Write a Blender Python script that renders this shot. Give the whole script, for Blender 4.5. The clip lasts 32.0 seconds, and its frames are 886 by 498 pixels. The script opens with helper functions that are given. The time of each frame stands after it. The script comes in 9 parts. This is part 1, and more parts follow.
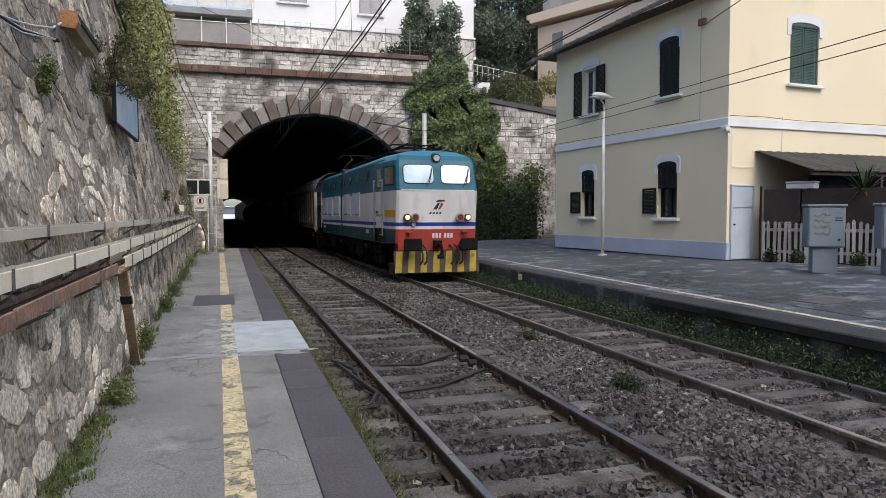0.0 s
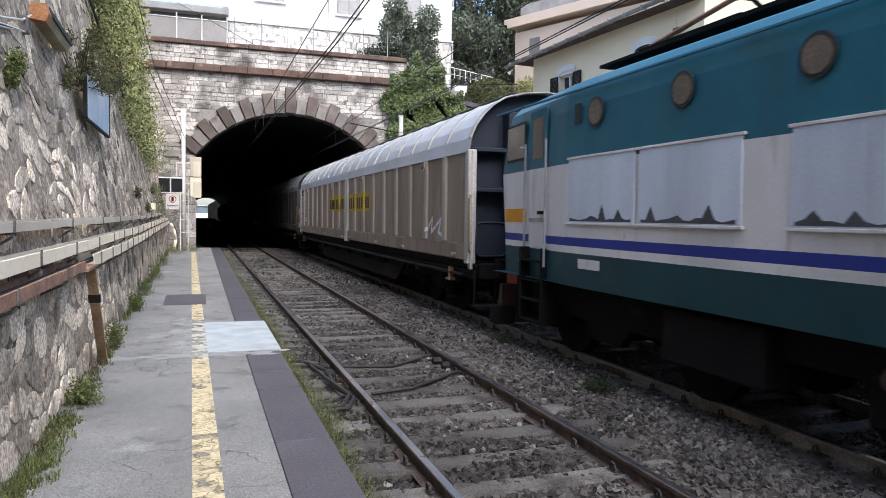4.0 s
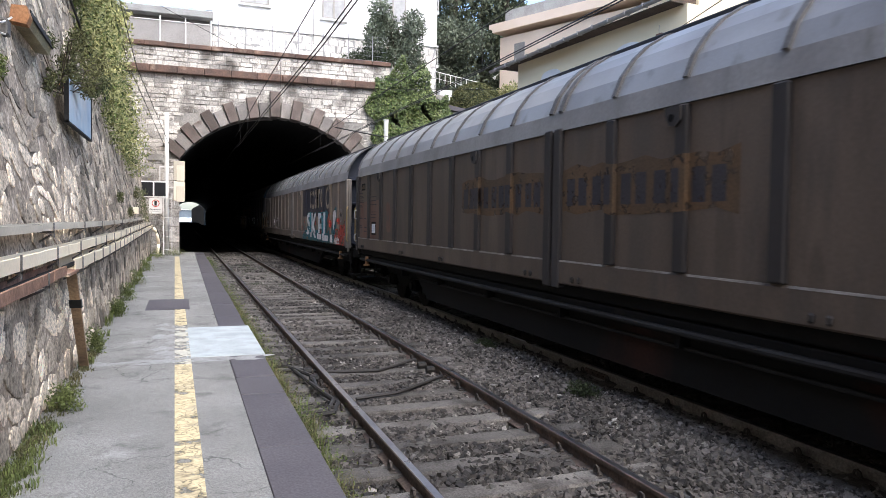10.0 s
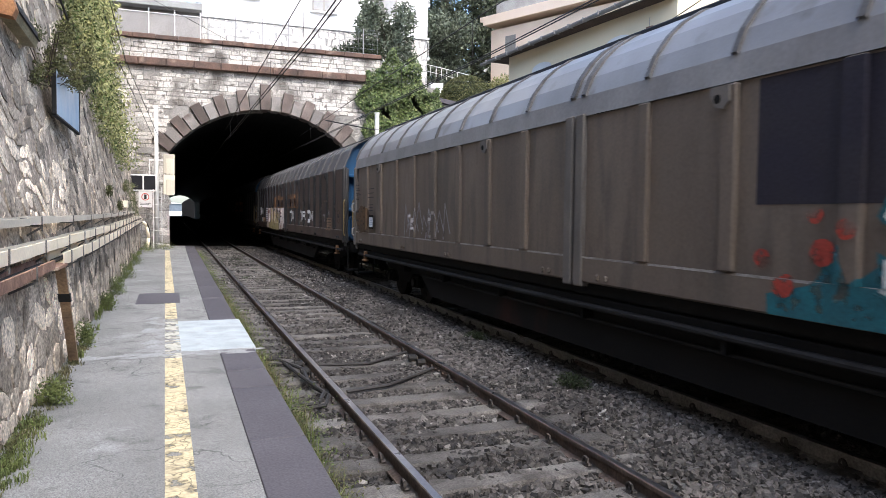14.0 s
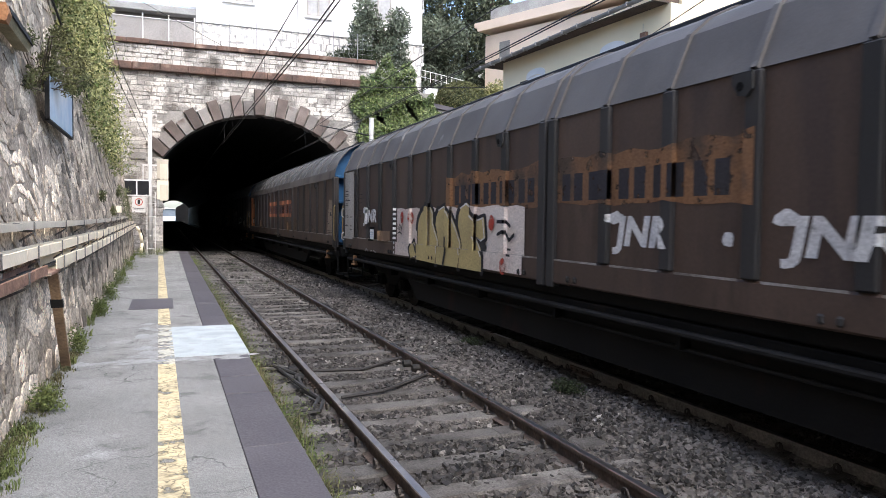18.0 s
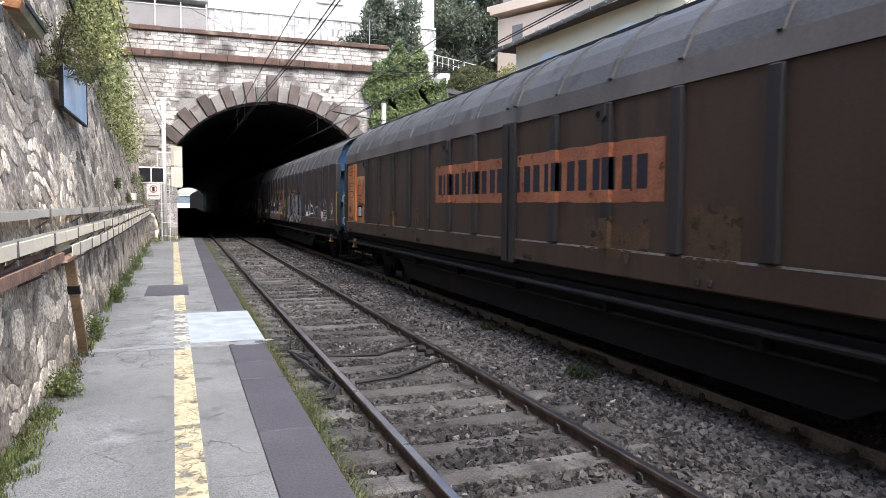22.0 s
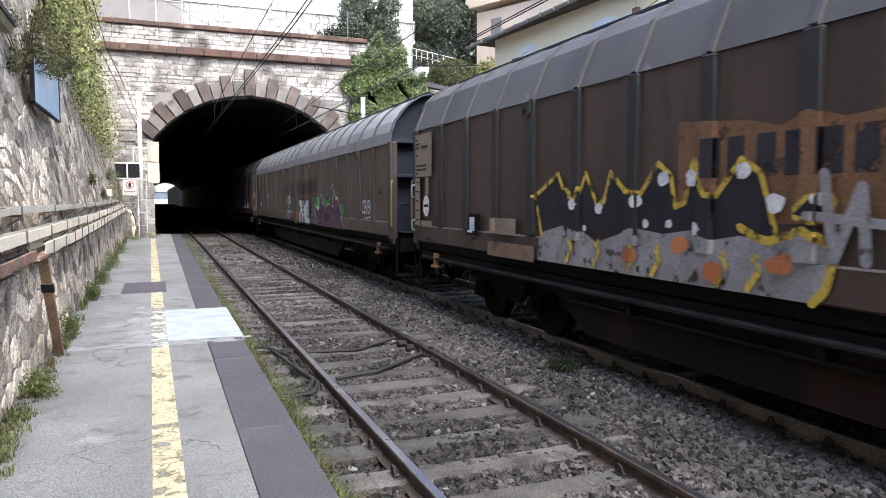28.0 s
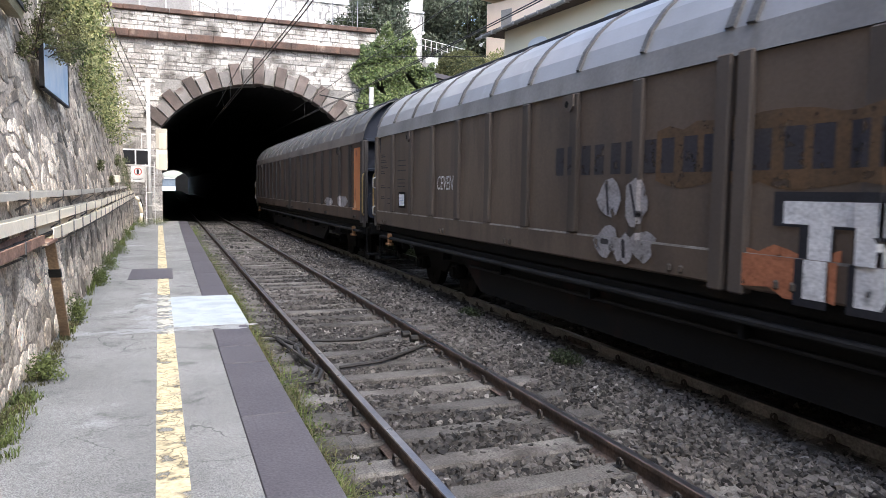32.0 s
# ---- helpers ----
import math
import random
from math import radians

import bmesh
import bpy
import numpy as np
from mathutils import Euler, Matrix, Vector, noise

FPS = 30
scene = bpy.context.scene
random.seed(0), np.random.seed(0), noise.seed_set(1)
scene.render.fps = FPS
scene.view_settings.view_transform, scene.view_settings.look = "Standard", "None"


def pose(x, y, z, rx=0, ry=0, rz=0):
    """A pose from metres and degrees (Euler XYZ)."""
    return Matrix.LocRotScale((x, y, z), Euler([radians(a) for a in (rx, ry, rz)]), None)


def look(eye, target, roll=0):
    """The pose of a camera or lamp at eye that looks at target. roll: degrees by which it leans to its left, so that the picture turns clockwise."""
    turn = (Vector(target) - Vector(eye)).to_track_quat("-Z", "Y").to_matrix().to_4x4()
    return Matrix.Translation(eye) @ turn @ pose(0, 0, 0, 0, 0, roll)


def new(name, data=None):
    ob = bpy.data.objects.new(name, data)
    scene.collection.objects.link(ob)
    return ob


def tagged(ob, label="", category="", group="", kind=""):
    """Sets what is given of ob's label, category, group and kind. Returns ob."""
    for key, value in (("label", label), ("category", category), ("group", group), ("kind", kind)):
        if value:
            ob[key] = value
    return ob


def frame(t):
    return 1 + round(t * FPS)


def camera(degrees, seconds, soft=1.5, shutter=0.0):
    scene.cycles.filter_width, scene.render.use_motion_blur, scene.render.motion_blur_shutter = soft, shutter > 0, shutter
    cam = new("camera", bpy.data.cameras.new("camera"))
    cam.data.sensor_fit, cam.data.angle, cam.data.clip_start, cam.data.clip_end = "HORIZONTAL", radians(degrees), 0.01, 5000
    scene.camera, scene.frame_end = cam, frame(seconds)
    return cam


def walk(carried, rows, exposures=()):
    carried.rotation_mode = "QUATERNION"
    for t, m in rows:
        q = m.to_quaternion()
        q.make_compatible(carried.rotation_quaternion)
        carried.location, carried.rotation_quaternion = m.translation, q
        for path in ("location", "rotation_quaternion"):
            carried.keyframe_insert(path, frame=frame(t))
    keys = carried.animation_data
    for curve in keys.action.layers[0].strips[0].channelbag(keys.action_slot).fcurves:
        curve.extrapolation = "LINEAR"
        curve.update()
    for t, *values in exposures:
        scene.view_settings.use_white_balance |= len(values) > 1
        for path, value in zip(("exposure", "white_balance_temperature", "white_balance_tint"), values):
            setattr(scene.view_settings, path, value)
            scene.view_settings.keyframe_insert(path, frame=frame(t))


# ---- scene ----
cam = camera(64.0, 32.0, soft=0.45, shutter=0.2)
PATH = [
    (0, (0.01, 0.0, 1.86), (0.592, 1.911, 1.762), -0.1),
    (0.5, (0.017, 0.005, 1.859), (0.607, 1.914, 1.763), 0.1),
    (1, (0.016, 0.006, 1.853), (0.609, 1.913, 1.751), 0.1),
    (1.5, (0.017, 0.007, 1.857), (0.623, 1.911, 1.761), 0.2),
    (2, (0.018, -0.026, 1.855), (0.639, 1.873, 1.767), 0.1),
    (2.5, (0.018, 0.007, 1.853), (0.654, 1.901, 1.763), 0.1),
    (3, (0.02, 0.007, 1.856), (0.662, 1.898, 1.761), 0.2),
    (3.5, (0.015, 0.003, 1.856), (0.657, 1.894, 1.764), 0.6),
    (5.5, (0.018, -0.002, 1.856), (0.682, 1.883, 1.765), 1.0),
    (6, (0.021, -0.006, 1.859), (0.691, 1.875, 1.764), 0.8),
    (6.5, (0.018, 0.004, 1.854), (0.691, 1.885, 1.761), 0.8),
    (7, (0.023, -0.006, 1.856), (0.699, 1.874, 1.762), 0.7),
    (7.5, (0.016, 0.0, 1.854), (0.686, 1.882, 1.766), 0.8),
    (8, (0.017, -0.002, 1.859), (0.694, 1.878, 1.775), 0.7),
    (8.5, (0.021, 0.001, 1.862), (0.696, 1.882, 1.771), 0.8),
    (9, (0.019, -0.002, 1.86), (0.699, 1.877, 1.771), 0.7),
    (9.5, (0.024, -0.034, 1.86), (0.707, 1.844, 1.774), 0.8),
    (10, (0.02, -0.005, 1.858), (0.708, 1.871, 1.78), 0.8),
    (10.5, (0.017, -0.007, 1.856), (0.708, 1.867, 1.775), 1.0),
    (11, (0.015, -0.006, 1.857), (0.695, 1.872, 1.772), 1.1),
    (11.5, (0.016, 0.002, 1.863), (0.707, 1.877, 1.78), 1.0),
    (12, (0.019, -0.013, 1.855), (0.71, 1.862, 1.767), 1.0),
    (12.5, (0.02, -0.018, 1.86), (0.717, 1.854, 1.767), 0.8),
    (13, (0.028, -0.046, 1.859), (0.724, 1.827, 1.767), 0.7),
    (13.5, (0.028, -0.037, 1.861), (0.732, 1.833, 1.762), 0.8),
    (14, (0.029, -0.024, 1.857), (0.739, 1.843, 1.76), 0.7),
    (14.5, (0.027, -0.03, 1.859), (0.733, 1.839, 1.769), 0.9),
    (16.5, (0.029, -0.003, 1.857), (0.745, 1.861, 1.755), 0.9),
    (17, (0.029, -0.017, 1.856), (0.732, 1.852, 1.755), 0.8),
    (17.5, (0.032, -0.024, 1.865), (0.75, 1.84, 1.772), 1.1),
    (18, (0.028, -0.014, 1.856), (0.753, 1.848, 1.774), 0.7),
    (18.5, (0.026, -0.021, 1.86), (0.751, 1.841, 1.781), 0.7),
    (19, (0.026, -0.006, 1.857), (0.727, 1.864, 1.767), 0.5),
    (19.5, (0.029, 0.001, 1.861), (0.73, 1.871, 1.765), 0.6),
    (20, (0.039, -0.024, 1.855), (0.731, 1.85, 1.755), 0.4),
    (20.5, (0.036, -0.029, 1.858), (0.733, 1.843, 1.764), 0.6),
    (21, (0.034, -0.032, 1.86), (0.731, 1.84, 1.759), 0.6),
    (21.5, (0.03, -0.025, 1.853), (0.721, 1.849, 1.744), 0.6),
    (22, (0.033, -0.003, 1.854), (0.723, 1.87, 1.731), 0.4),
    (22.5, (0.072, 0.003, 1.868), (0.87, 1.831, 1.722), 0.1),
    (23, (0.1, 0.031, 1.879), (0.983, 1.821, 1.762), -0.9),
    (23.5, (0.109, 0.017, 1.88), (0.979, 1.815, 1.771), -1.7),
    (24, (0.067, 0.023, 1.864), (0.879, 1.847, 1.743), -0.6),
    (24.5, (0.059, -0.001, 1.866), (0.827, 1.842, 1.753), 0.1),
    (25, (0.063, 0.002, 1.863), (0.808, 1.854, 1.736), 0.8),
    (25.5, (0.063, -0.031, 1.864), (0.8, 1.823, 1.728), 1.0),
    (27.5, (0.06, -0.007, 1.864), (0.845, 1.827, 1.73), 0.2),
    (28, (0.05, 0.006, 1.859), (0.79, 1.859, 1.719), -0.0),
    (28.5, (0.055, -0.038, 1.865), (0.78, 1.82, 1.724), 0.3),
    (29, (0.053, -0.007, 1.862), (0.78, 1.852, 1.728), 0.5),
    (29.5, (0.053, -0.007, 1.861), (0.783, 1.849, 1.715), 0.5),
    (30, (0.064, 0.038, 1.86), (0.799, 1.89, 1.69), 0.6),
    (30.5, (0.064, 0.017, 1.862), (0.797, 1.869, 1.681), 0.7),
    (31, (0.063, 0.013, 1.86), (0.794, 1.867, 1.698), 1.0),
    (31.5, (0.053, -0.006, 1.865), (0.781, 1.85, 1.704), 0.9),
    (32, (0.058, -0.003, 1.857), (0.781, 1.855, 1.693), 0.9),
]
walk(cam, [(t, look(eye, target, roll)) for t, eye, target, roll in PATH],
     [(0, 0.87, 6450, 10), (1.2, 0.8, 6450, 10), (2.0, 0.8, 6400, 10), (3.0, 1.48, 6150, 10), (3.6, 1.56, 6200, 10), (6, 1.6, 6350, 10), (9, 1.74, 6330, 10), (13, 1.82, 6310, 10), (21, 1.84, 6330, 10), (24, 2.1, 6190, 10), (27, 2.05, 6230, 10), (32, 1.97, 6280, 10)])

# ---- light ----
world = bpy.data.worlds.new("sky")
scene.world = world
world.use_nodes = True
_n = world.node_tree.nodes
_sky = _n.new("ShaderNodeTexSky")
_sky.sky_type, _sky.sun_disc = "NISHITA", False
_sky.sun_elevation, _sky.sun_rotation = radians(51), radians(169.9)
_sky.air_density, _sky.dust_density, _sky.ozone_density = 1.0, 2.5, 1.0
_n["Background"].inputs["Strength"].default_value = 0.15
world.node_tree.links.new(_sky.outputs[0], _n["Background"].inputs["Color"])
sun = new("sun", bpy.data.lights.new("sun", "SUN"))
sun.data.energy, sun.data.angle, sun.data.color = 0.85, radians(42), (1.0, 0.97, 0.93)
sun.matrix_world = look((3.0, -16.8, 21), (0, 0, 0))


# ---- materials ----
def mk(name, c1, c2, scale=2.0, rough=0.8, metal=0.0, bump=0.3, fine=40.0, c3=None, at3=0.6, s3=0.7, streak=1.0, rnd=0.12, island=0.0, spec=0.3, edge=(0.35, 0.65), grain=0.25, shift=37.0, cracks=0.0, worn=0.0, crack_w=1.0, c4=None, at4=0.58, s4=6.0, depth=0.02):
    m = bpy.data.materials.new(name)
    m.use_nodes = True
    nt = m.node_tree
    N, L = nt.nodes.new, nt.links.new
    bsdf = nt.nodes["Principled BSDF"]
    tc, oi = N("ShaderNodeTexCoord"), N("ShaderNodeObjectInfo")
    sh = N("ShaderNodeVectorMath"); sh.operation = "ADD"
    mul = N("ShaderNodeMath"); mul.operation = "MULTIPLY"; mul.inputs[1].default_value = shift
    L(oi.outputs["Random"], mul.inputs[0]); L(tc.outputs["Object"], sh.inputs[0]); L(mul.outputs[0], sh.inputs[1])
    mp = N("ShaderNodeMapping"); mp.inputs["Scale"].default_value = (1, 1, streak)
    L(sh.outputs[0], mp.inputs["Vector"])

    def noise_at(s, detail, vec):
        n = N("ShaderNodeTexNoise")
        n.inputs["Scale"].default_value, n.inputs["Detail"].default_value = s, detail
        L(vec, n.inputs["Vector"])
        return n.outputs["Fac"]

    def ramp(fac, lo, hi):
        r = N("ShaderNodeMapRange")
        r.inputs["From Min"].default_value, r.inputs["From Max"].default_value = lo, hi
        L(fac, r.inputs["Value"])
        return r.outputs[0]

    def mix(fac, a, b, kind="MIX"):
        x = N("ShaderNodeMix"); x.data_type, x.blend_type = "RGBA", kind
        for sock, v in ((0, fac), (6, a), (7, b)):
            if hasattr(v, "is_output"):
                L(v, x.inputs[sock])
            else:
                x.inputs[sock].default_value = v if sock == 0 else (*v, 1)
        return x.outputs[2]

    big = noise_at(scale, 5, mp.outputs[0])
    col = mix(ramp(big, *edge), c1, c2)
    if c3:
        col = mix(ramp(noise_at(scale * s3, 6, mp.outputs[0]), at3, at3 + 0.12), col, c3)
    if c4:
        col = mix(ramp(noise_at(scale * s4, 7, mp.outputs[0]), at4, at4 + 0.09), col, c4)
    small = noise_at(fine, 3, sh.outputs[0])
    g = N("ShaderNodeMapRange"); g.inputs["To Min"].default_value, g.inputs["To Max"].default_value = 1 - grain, 1 + grain
    g.inputs["From Min"].default_value, g.inputs["From Max"].default_value = 0.3, 0.7
    L(small, g.inputs["Value"])
    col = mix(1.0, col, g.outputs[0], "MULTIPLY")
    for src, amount in ((oi.outputs["Random"], rnd), (None, island)):
        if amount:
            if src is None:
                src = N("ShaderNodeNewGeometry").outputs["Random Per Island"]
            r = N("ShaderNodeMapRange"); r.inputs["To Min"].default_value, r.inputs["To Max"].default_value = 1 - amount, 1 + amount
            L(src, r.inputs["Value"])
            col = mix(1.0, col, r.outputs[0], "MULTIPLY")
    if cracks:
        wob = N("ShaderNodeTexNoise"); wob.inputs["Scale"].default_value, wob.inputs["Detail"].default_value = 3.0, 4
        L(sh.outputs[0], wob.inputs["Vector"])
        far = N("ShaderNodeVectorMath"); far.operation = "MULTIPLY_ADD"; far.inputs[1].default_value = (0.5, 0.5, 0.5)
        L(wob.outputs["Color"], far.inputs[0]); L(sh.outputs[0], far.inputs[2])
        vo = N("ShaderNodeTexVoronoi"); vo.feature = "DISTANCE_TO_EDGE"; vo.inputs["Scale"].default_value = cracks
        L(far.outputs[0], vo.inputs["Vector"])
        line = ramp(vo.outputs["Distance"], 0.002 * crack_w, 0.011 * crack_w)
        some = ramp(noise_at(0.9, 3, sh.outputs[0]), 0.42, 0.55) if crack_w == 1 else ramp(noise_at(2.0, 3, sh.outputs[0]), 0.55, 0.7)
        fade = N("ShaderNodeMath"); fade.operation = "MAXIMUM"
        L(line, fade.inputs[0]); L(some, fade.inputs[1])
        lo = N("ShaderNodeMapRange"); lo.inputs["To Min"].default_value = 0.45 if crack_w == 1 else 0.34
        L(fade.outputs[0], lo.inputs["Value"])
        col = mix(1.0, col, lo.outputs[0], "MULTIPLY")
    L(col, bsdf.inputs["Base Color"])
    bsdf.inputs["Metallic"].default_value = metal
    if worn:
        L(ramp(noise_at(7.0, 6, mp.outputs[0]), worn - 0.06, worn + 0.1), bsdf.inputs["Alpha"])
    bsdf.inputs["Specular IOR Level"].default_value = spec
    rr = N("ShaderNodeMapRange"); rr.inputs["To Min"].default_value, rr.inputs["To Max"].default_value = max(0.05, rough - 0.1), min(1, rough + 0.1)
    L(big, rr.inputs["Value"]); L(rr.outputs[0], bsdf.inputs["Roughness"])
    if bump:
        b = N("ShaderNodeBump"); b.inputs["Strength"].default_value, b.inputs["Distance"].default_value = bump, depth
        L(small, b.inputs["Height"]); L(b.outputs[0], bsdf.inputs["Normal"])
    return m


def glow(name, c, strength):
    m = mk(name, c, c, rough=0.3)
    m.node_tree.nodes["Principled BSDF"].inputs["Emission Color"].default_value = (*c, 1)
    m.node_tree.nodes["Principled BSDF"].inputs["Emission Strength"].default_value = strength
    return m


def plain(name, c, rough=0.6, metal=0.0, rnd=0.0):
    return mk(name, c, tuple(v * 0.8 for v in c), 3.0, rough, metal, bump=0.08, grain=0.1, rnd=rnd)


M = {
    "asphalt": mk("asphalt", (0.176, 0.175, 0.164), (0.245, 0.244, 0.232), 0.7, 0.9, fine=130, bump=0.5, c3=(0.15, 0.148, 0.14), at3=0.57, s3=5.0, c4=(0.32, 0.32, 0.31), at4=0.64, s4=1.3, rnd=0, grain=0.5, cracks=1.1),
    "edge_stone": mk("edge_stone", (0.063, 0.057, 0.064), (0.085, 0.078, 0.085), 1.5, 0.7, fine=60, bump=0.15, rnd=0.1),
    "patch": mk("patch", (0.4, 0.445, 0.455), (0.31, 0.34, 0.345), 3.0, 0.85, fine=60, bump=0.15, c3=(0.33, 0.34, 0.335), at3=0.6, s3=2.0, rnd=0, grain=0.12),
    "smear": mk("thin_cement", (0.3, 0.305, 0.3), (0.23, 0.23, 0.224), 3.0, 0.9, fine=60, bump=0.2, rnd=0, grain=0.3, worn=0.15),
    "edge_dark": mk("dark_edge_stone", (0.032, 0.03, 0.032), (0.05, 0.047, 0.048), 1.2, 0.8, fine=40, bump=0.3, c3=(0.02, 0.019, 0.018), at3=0.56, rnd=0.15),
    "clip_steel": mk("oily_clip_steel", (0.05, 0.042, 0.037), (0.032, 0.028, 0.026), 6.0, 0.7, bump=0.1, rnd=0.25),
    "yellow_faded": mk("faded_yellow_paint", (0.5, 0.47, 0.38), (0.42, 0.41, 0.35), 3.0, 0.85, fine=30, bump=0.2, rnd=0, worn=0.45),
    "yellow": mk("yellow_paint", (0.576, 0.486, 0.297), (0.468, 0.396, 0.252), 3.0, 0.8, fine=30, bump=0.4, c3=(0.42, 0.36, 0.25), at3=0.58, s3=2.0, rnd=0, cracks=7.0, worn=0.35, crack_w=4.0),
    "white_line": mk("white_line", (0.52, 0.47, 0.36), (0.36, 0.325, 0.25), 5.0, 0.9, fine=30, c3=(0.16, 0.15, 0.14), at3=0.58, s3=1.5, worn=0.3),
    # bed colour carries the shade in the gaps between the loose stones
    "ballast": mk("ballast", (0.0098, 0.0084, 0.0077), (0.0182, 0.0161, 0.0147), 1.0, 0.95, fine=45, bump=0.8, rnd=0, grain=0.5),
    "stones": mk("ballast_stones", (0.03, 0.027, 0.025), (0.082, 0.075, 0.07), 0.5, 0.8, fine=60, bump=0.15, c4=(0.19, 0.18, 0.17), at4=0.68, s4=7.0, rnd=0, island=0.85, grain=0.25),
    "sleeper": mk("sleeper_concrete", (0.125, 0.117, 0.108), (0.06, 0.055, 0.05), 2.2, 0.9, fine=70, bump=0.6, c3=(0.045, 0.04, 0.036), at3=0.56, s3=2.0, rnd=0.3, grain=0.4),
    "rail_side": mk("rail_rust", (0.12, 0.088, 0.07), (0.065, 0.05, 0.043), 5.0, 0.8, metal=0.1, rnd=0, grain=0.35),
    "rail_dusty": mk("dusty_rail", (0.23, 0.212, 0.19), (0.15, 0.138, 0.122), 3.0, 0.9, rnd=0, grain=0.35),
    "rail_top": mk("rail_steel", (0.36, 0.35, 0.36), (0.25, 0.24, 0.25), 3.0, 0.3, metal=0.95, bump=0.03, rnd=0, grain=0.1),
    "earth": mk("earth", (0.08, 0.075, 0.05), (0.12, 0.1, 0.07), 0.4, 1.0, fine=12, rnd=0),
    "mortar": mk("mortar", (0.38, 0.312, 0.24), (0.25, 0.2, 0.152), 1.4, 0.95, fine=26, bump=0.6, c3=(0.11, 0.088, 0.067), at3=0.56, s3=1.8, c4=(0.55, 0.475, 0.385), at4=0.57, s4=6.0, rnd=0, grain=0.5, depth=0.016),
    "rubble": mk("rubble_stone", (0.66, 0.56, 0.435), (0.43, 0.355, 0.268), 1.6, 0.92, fine=34, bump=0.5, c3=(0.2, 0.158, 0.116), at3=0.57, s3=1.0, c4=(0.28, 0.228, 0.172), at4=0.57, s4=6.0, rnd=0.5, island=0.7, grain=0.55, shift=0, depth=0.012),
    "ashlar": mk("ashlar_stone", (0.56, 0.525, 0.47), (0.36, 0.33, 0.295), 0.9, 0.9, fine=22, bump=0.7, c3=(0.13, 0.115, 0.1), at3=0.525, s3=0.8, c4=(0.2, 0.18, 0.16), at4=0.57, s4=5.0, shift=0, rnd=0.3, island=0.3, grain=0.4),
    "joint": mk("portal_mortar", (0.33, 0.31, 0.28), (0.22, 0.205, 0.185), 0.8, 0.95, fine=20, bump=0.6, c3=(0.12, 0.11, 0.1), at3=0.56, s3=1.2, rnd=0),
    "voussoir": mk("arch_stone", (0.09, 0.07, 0.06), (0.15, 0.12, 0.104), 1.2, 0.85, fine=22, bump=0.35, c3=(0.15, 0.09, 0.066), at3=0.6, s3=0.5, rnd=0.4, grain=0.15),
    "voussoir_pale": mk("pale_arch_stone", (0.15, 0.136, 0.123), (0.25, 0.225, 0.204), 1.2, 0.85, fine=22, bump=0.35, c3=(0.11, 0.085, 0.072), at3=0.58, s3=1.0, rnd=0.35, grain=0.15),
    "cornice": mk("cornice_stone", (0.16, 0.095, 0.07), (0.085, 0.06, 0.05), 1.5, 0.85, fine=25, bump=0.4, c3=(0.3, 0.225, 0.17), at3=0.6, s3=0.8, shift=0, rnd=0.15),
    # near black: the darkness inside the tunnel is put into this colour
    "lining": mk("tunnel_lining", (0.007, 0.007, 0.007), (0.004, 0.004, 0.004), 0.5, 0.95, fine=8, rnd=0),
    "concrete": mk("concrete", (0.4, 0.4, 0.38), (0.3, 0.29, 0.28), 1.2, 0.85, fine=30, c3=(0.2, 0.19, 0.18), at3=0.62),
    "white": mk("white_plaster", (0.82, 0.81, 0.78), (0.75, 0.74, 0.71), 0.5, 0.85, fine=30, bump=0.1, rnd=0, grain=0.05),
    "crazy": mk("crazy_paving", (0.72, 0.69, 0.63), (0.6, 0.57, 0.52), 1.5, 0.85, fine=25, island=0.15, rnd=0),
    "grey_panel": mk("grey_panel", (0.3, 0.28, 0.26), (0.24, 0.225, 0.21), 1.0, 0.7, fine=30, bump=0.1, rnd=0.12),
    "cream": mk("cream_plaster", (0.81, 0.71, 0.505), (0.76, 0.66, 0.465), 0.35, 0.9, fine=50, bump=0.15, c3=(0.66, 0.58, 0.43), at3=0.64, s3=1.8, streak=0.4, rnd=0, grain=0.06),
    "base_blue": mk("pale_blue_base", (0.5, 0.54, 0.62), (0.42, 0.46, 0.54), 1.2, 0.85, fine=40, c3=(0.33, 0.34, 0.36), at3=0.62, rnd=0, grain=0.1),
    "trim_white": mk("white_trim", (0.78, 0.78, 0.77), (0.7, 0.7, 0.7), 1.5, 0.8, fine=30, bump=0.05, rnd=0, grain=0.04),
    "shutter_dark": mk("dark_green_shutter", (0.010, 0.011, 0.010), (0.015, 0.015, 0.014), 3.0, 0.6, bump=0.1, rnd=0.1),
    "shutter_green": mk("green_shutter", (0.055, 0.095, 0.08), (0.07, 0.115, 0.098), 3.0, 0.6, bump=0.1, rnd=0.1),
    "pink": mk("pink_plaster", (0.82, 0.66, 0.53), (0.77, 0.61, 0.48), 0.4, 0.9, bump=0.1, rnd=0, grain=0.06),
    # tile brown darkened so that the eaves' underside looks shaded
    "shaded_roof_tile": mk("shaded_roof_tile", (0.11, 0.08, 0.062), (0.08, 0.062, 0.05), 2.0, 0.9, rnd=0.1),
    "gutter": plain("gutter_metal", (0.3, 0.29, 0.28), 0.6),
    "dark": plain("dark_inside", (0.015, 0.015, 0.017), 0.9),
    "black": mk("black_metal", (0.014, 0.014, 0.014), (0.022, 0.021, 0.02), 2.0, 0.7, metal=0.1, bump=0.2, c3=(0.045, 0.036, 0.03), at3=0.6),
    "steel": plain("grey_steel", (0.35, 0.35, 0.35), 0.5, 0.4),
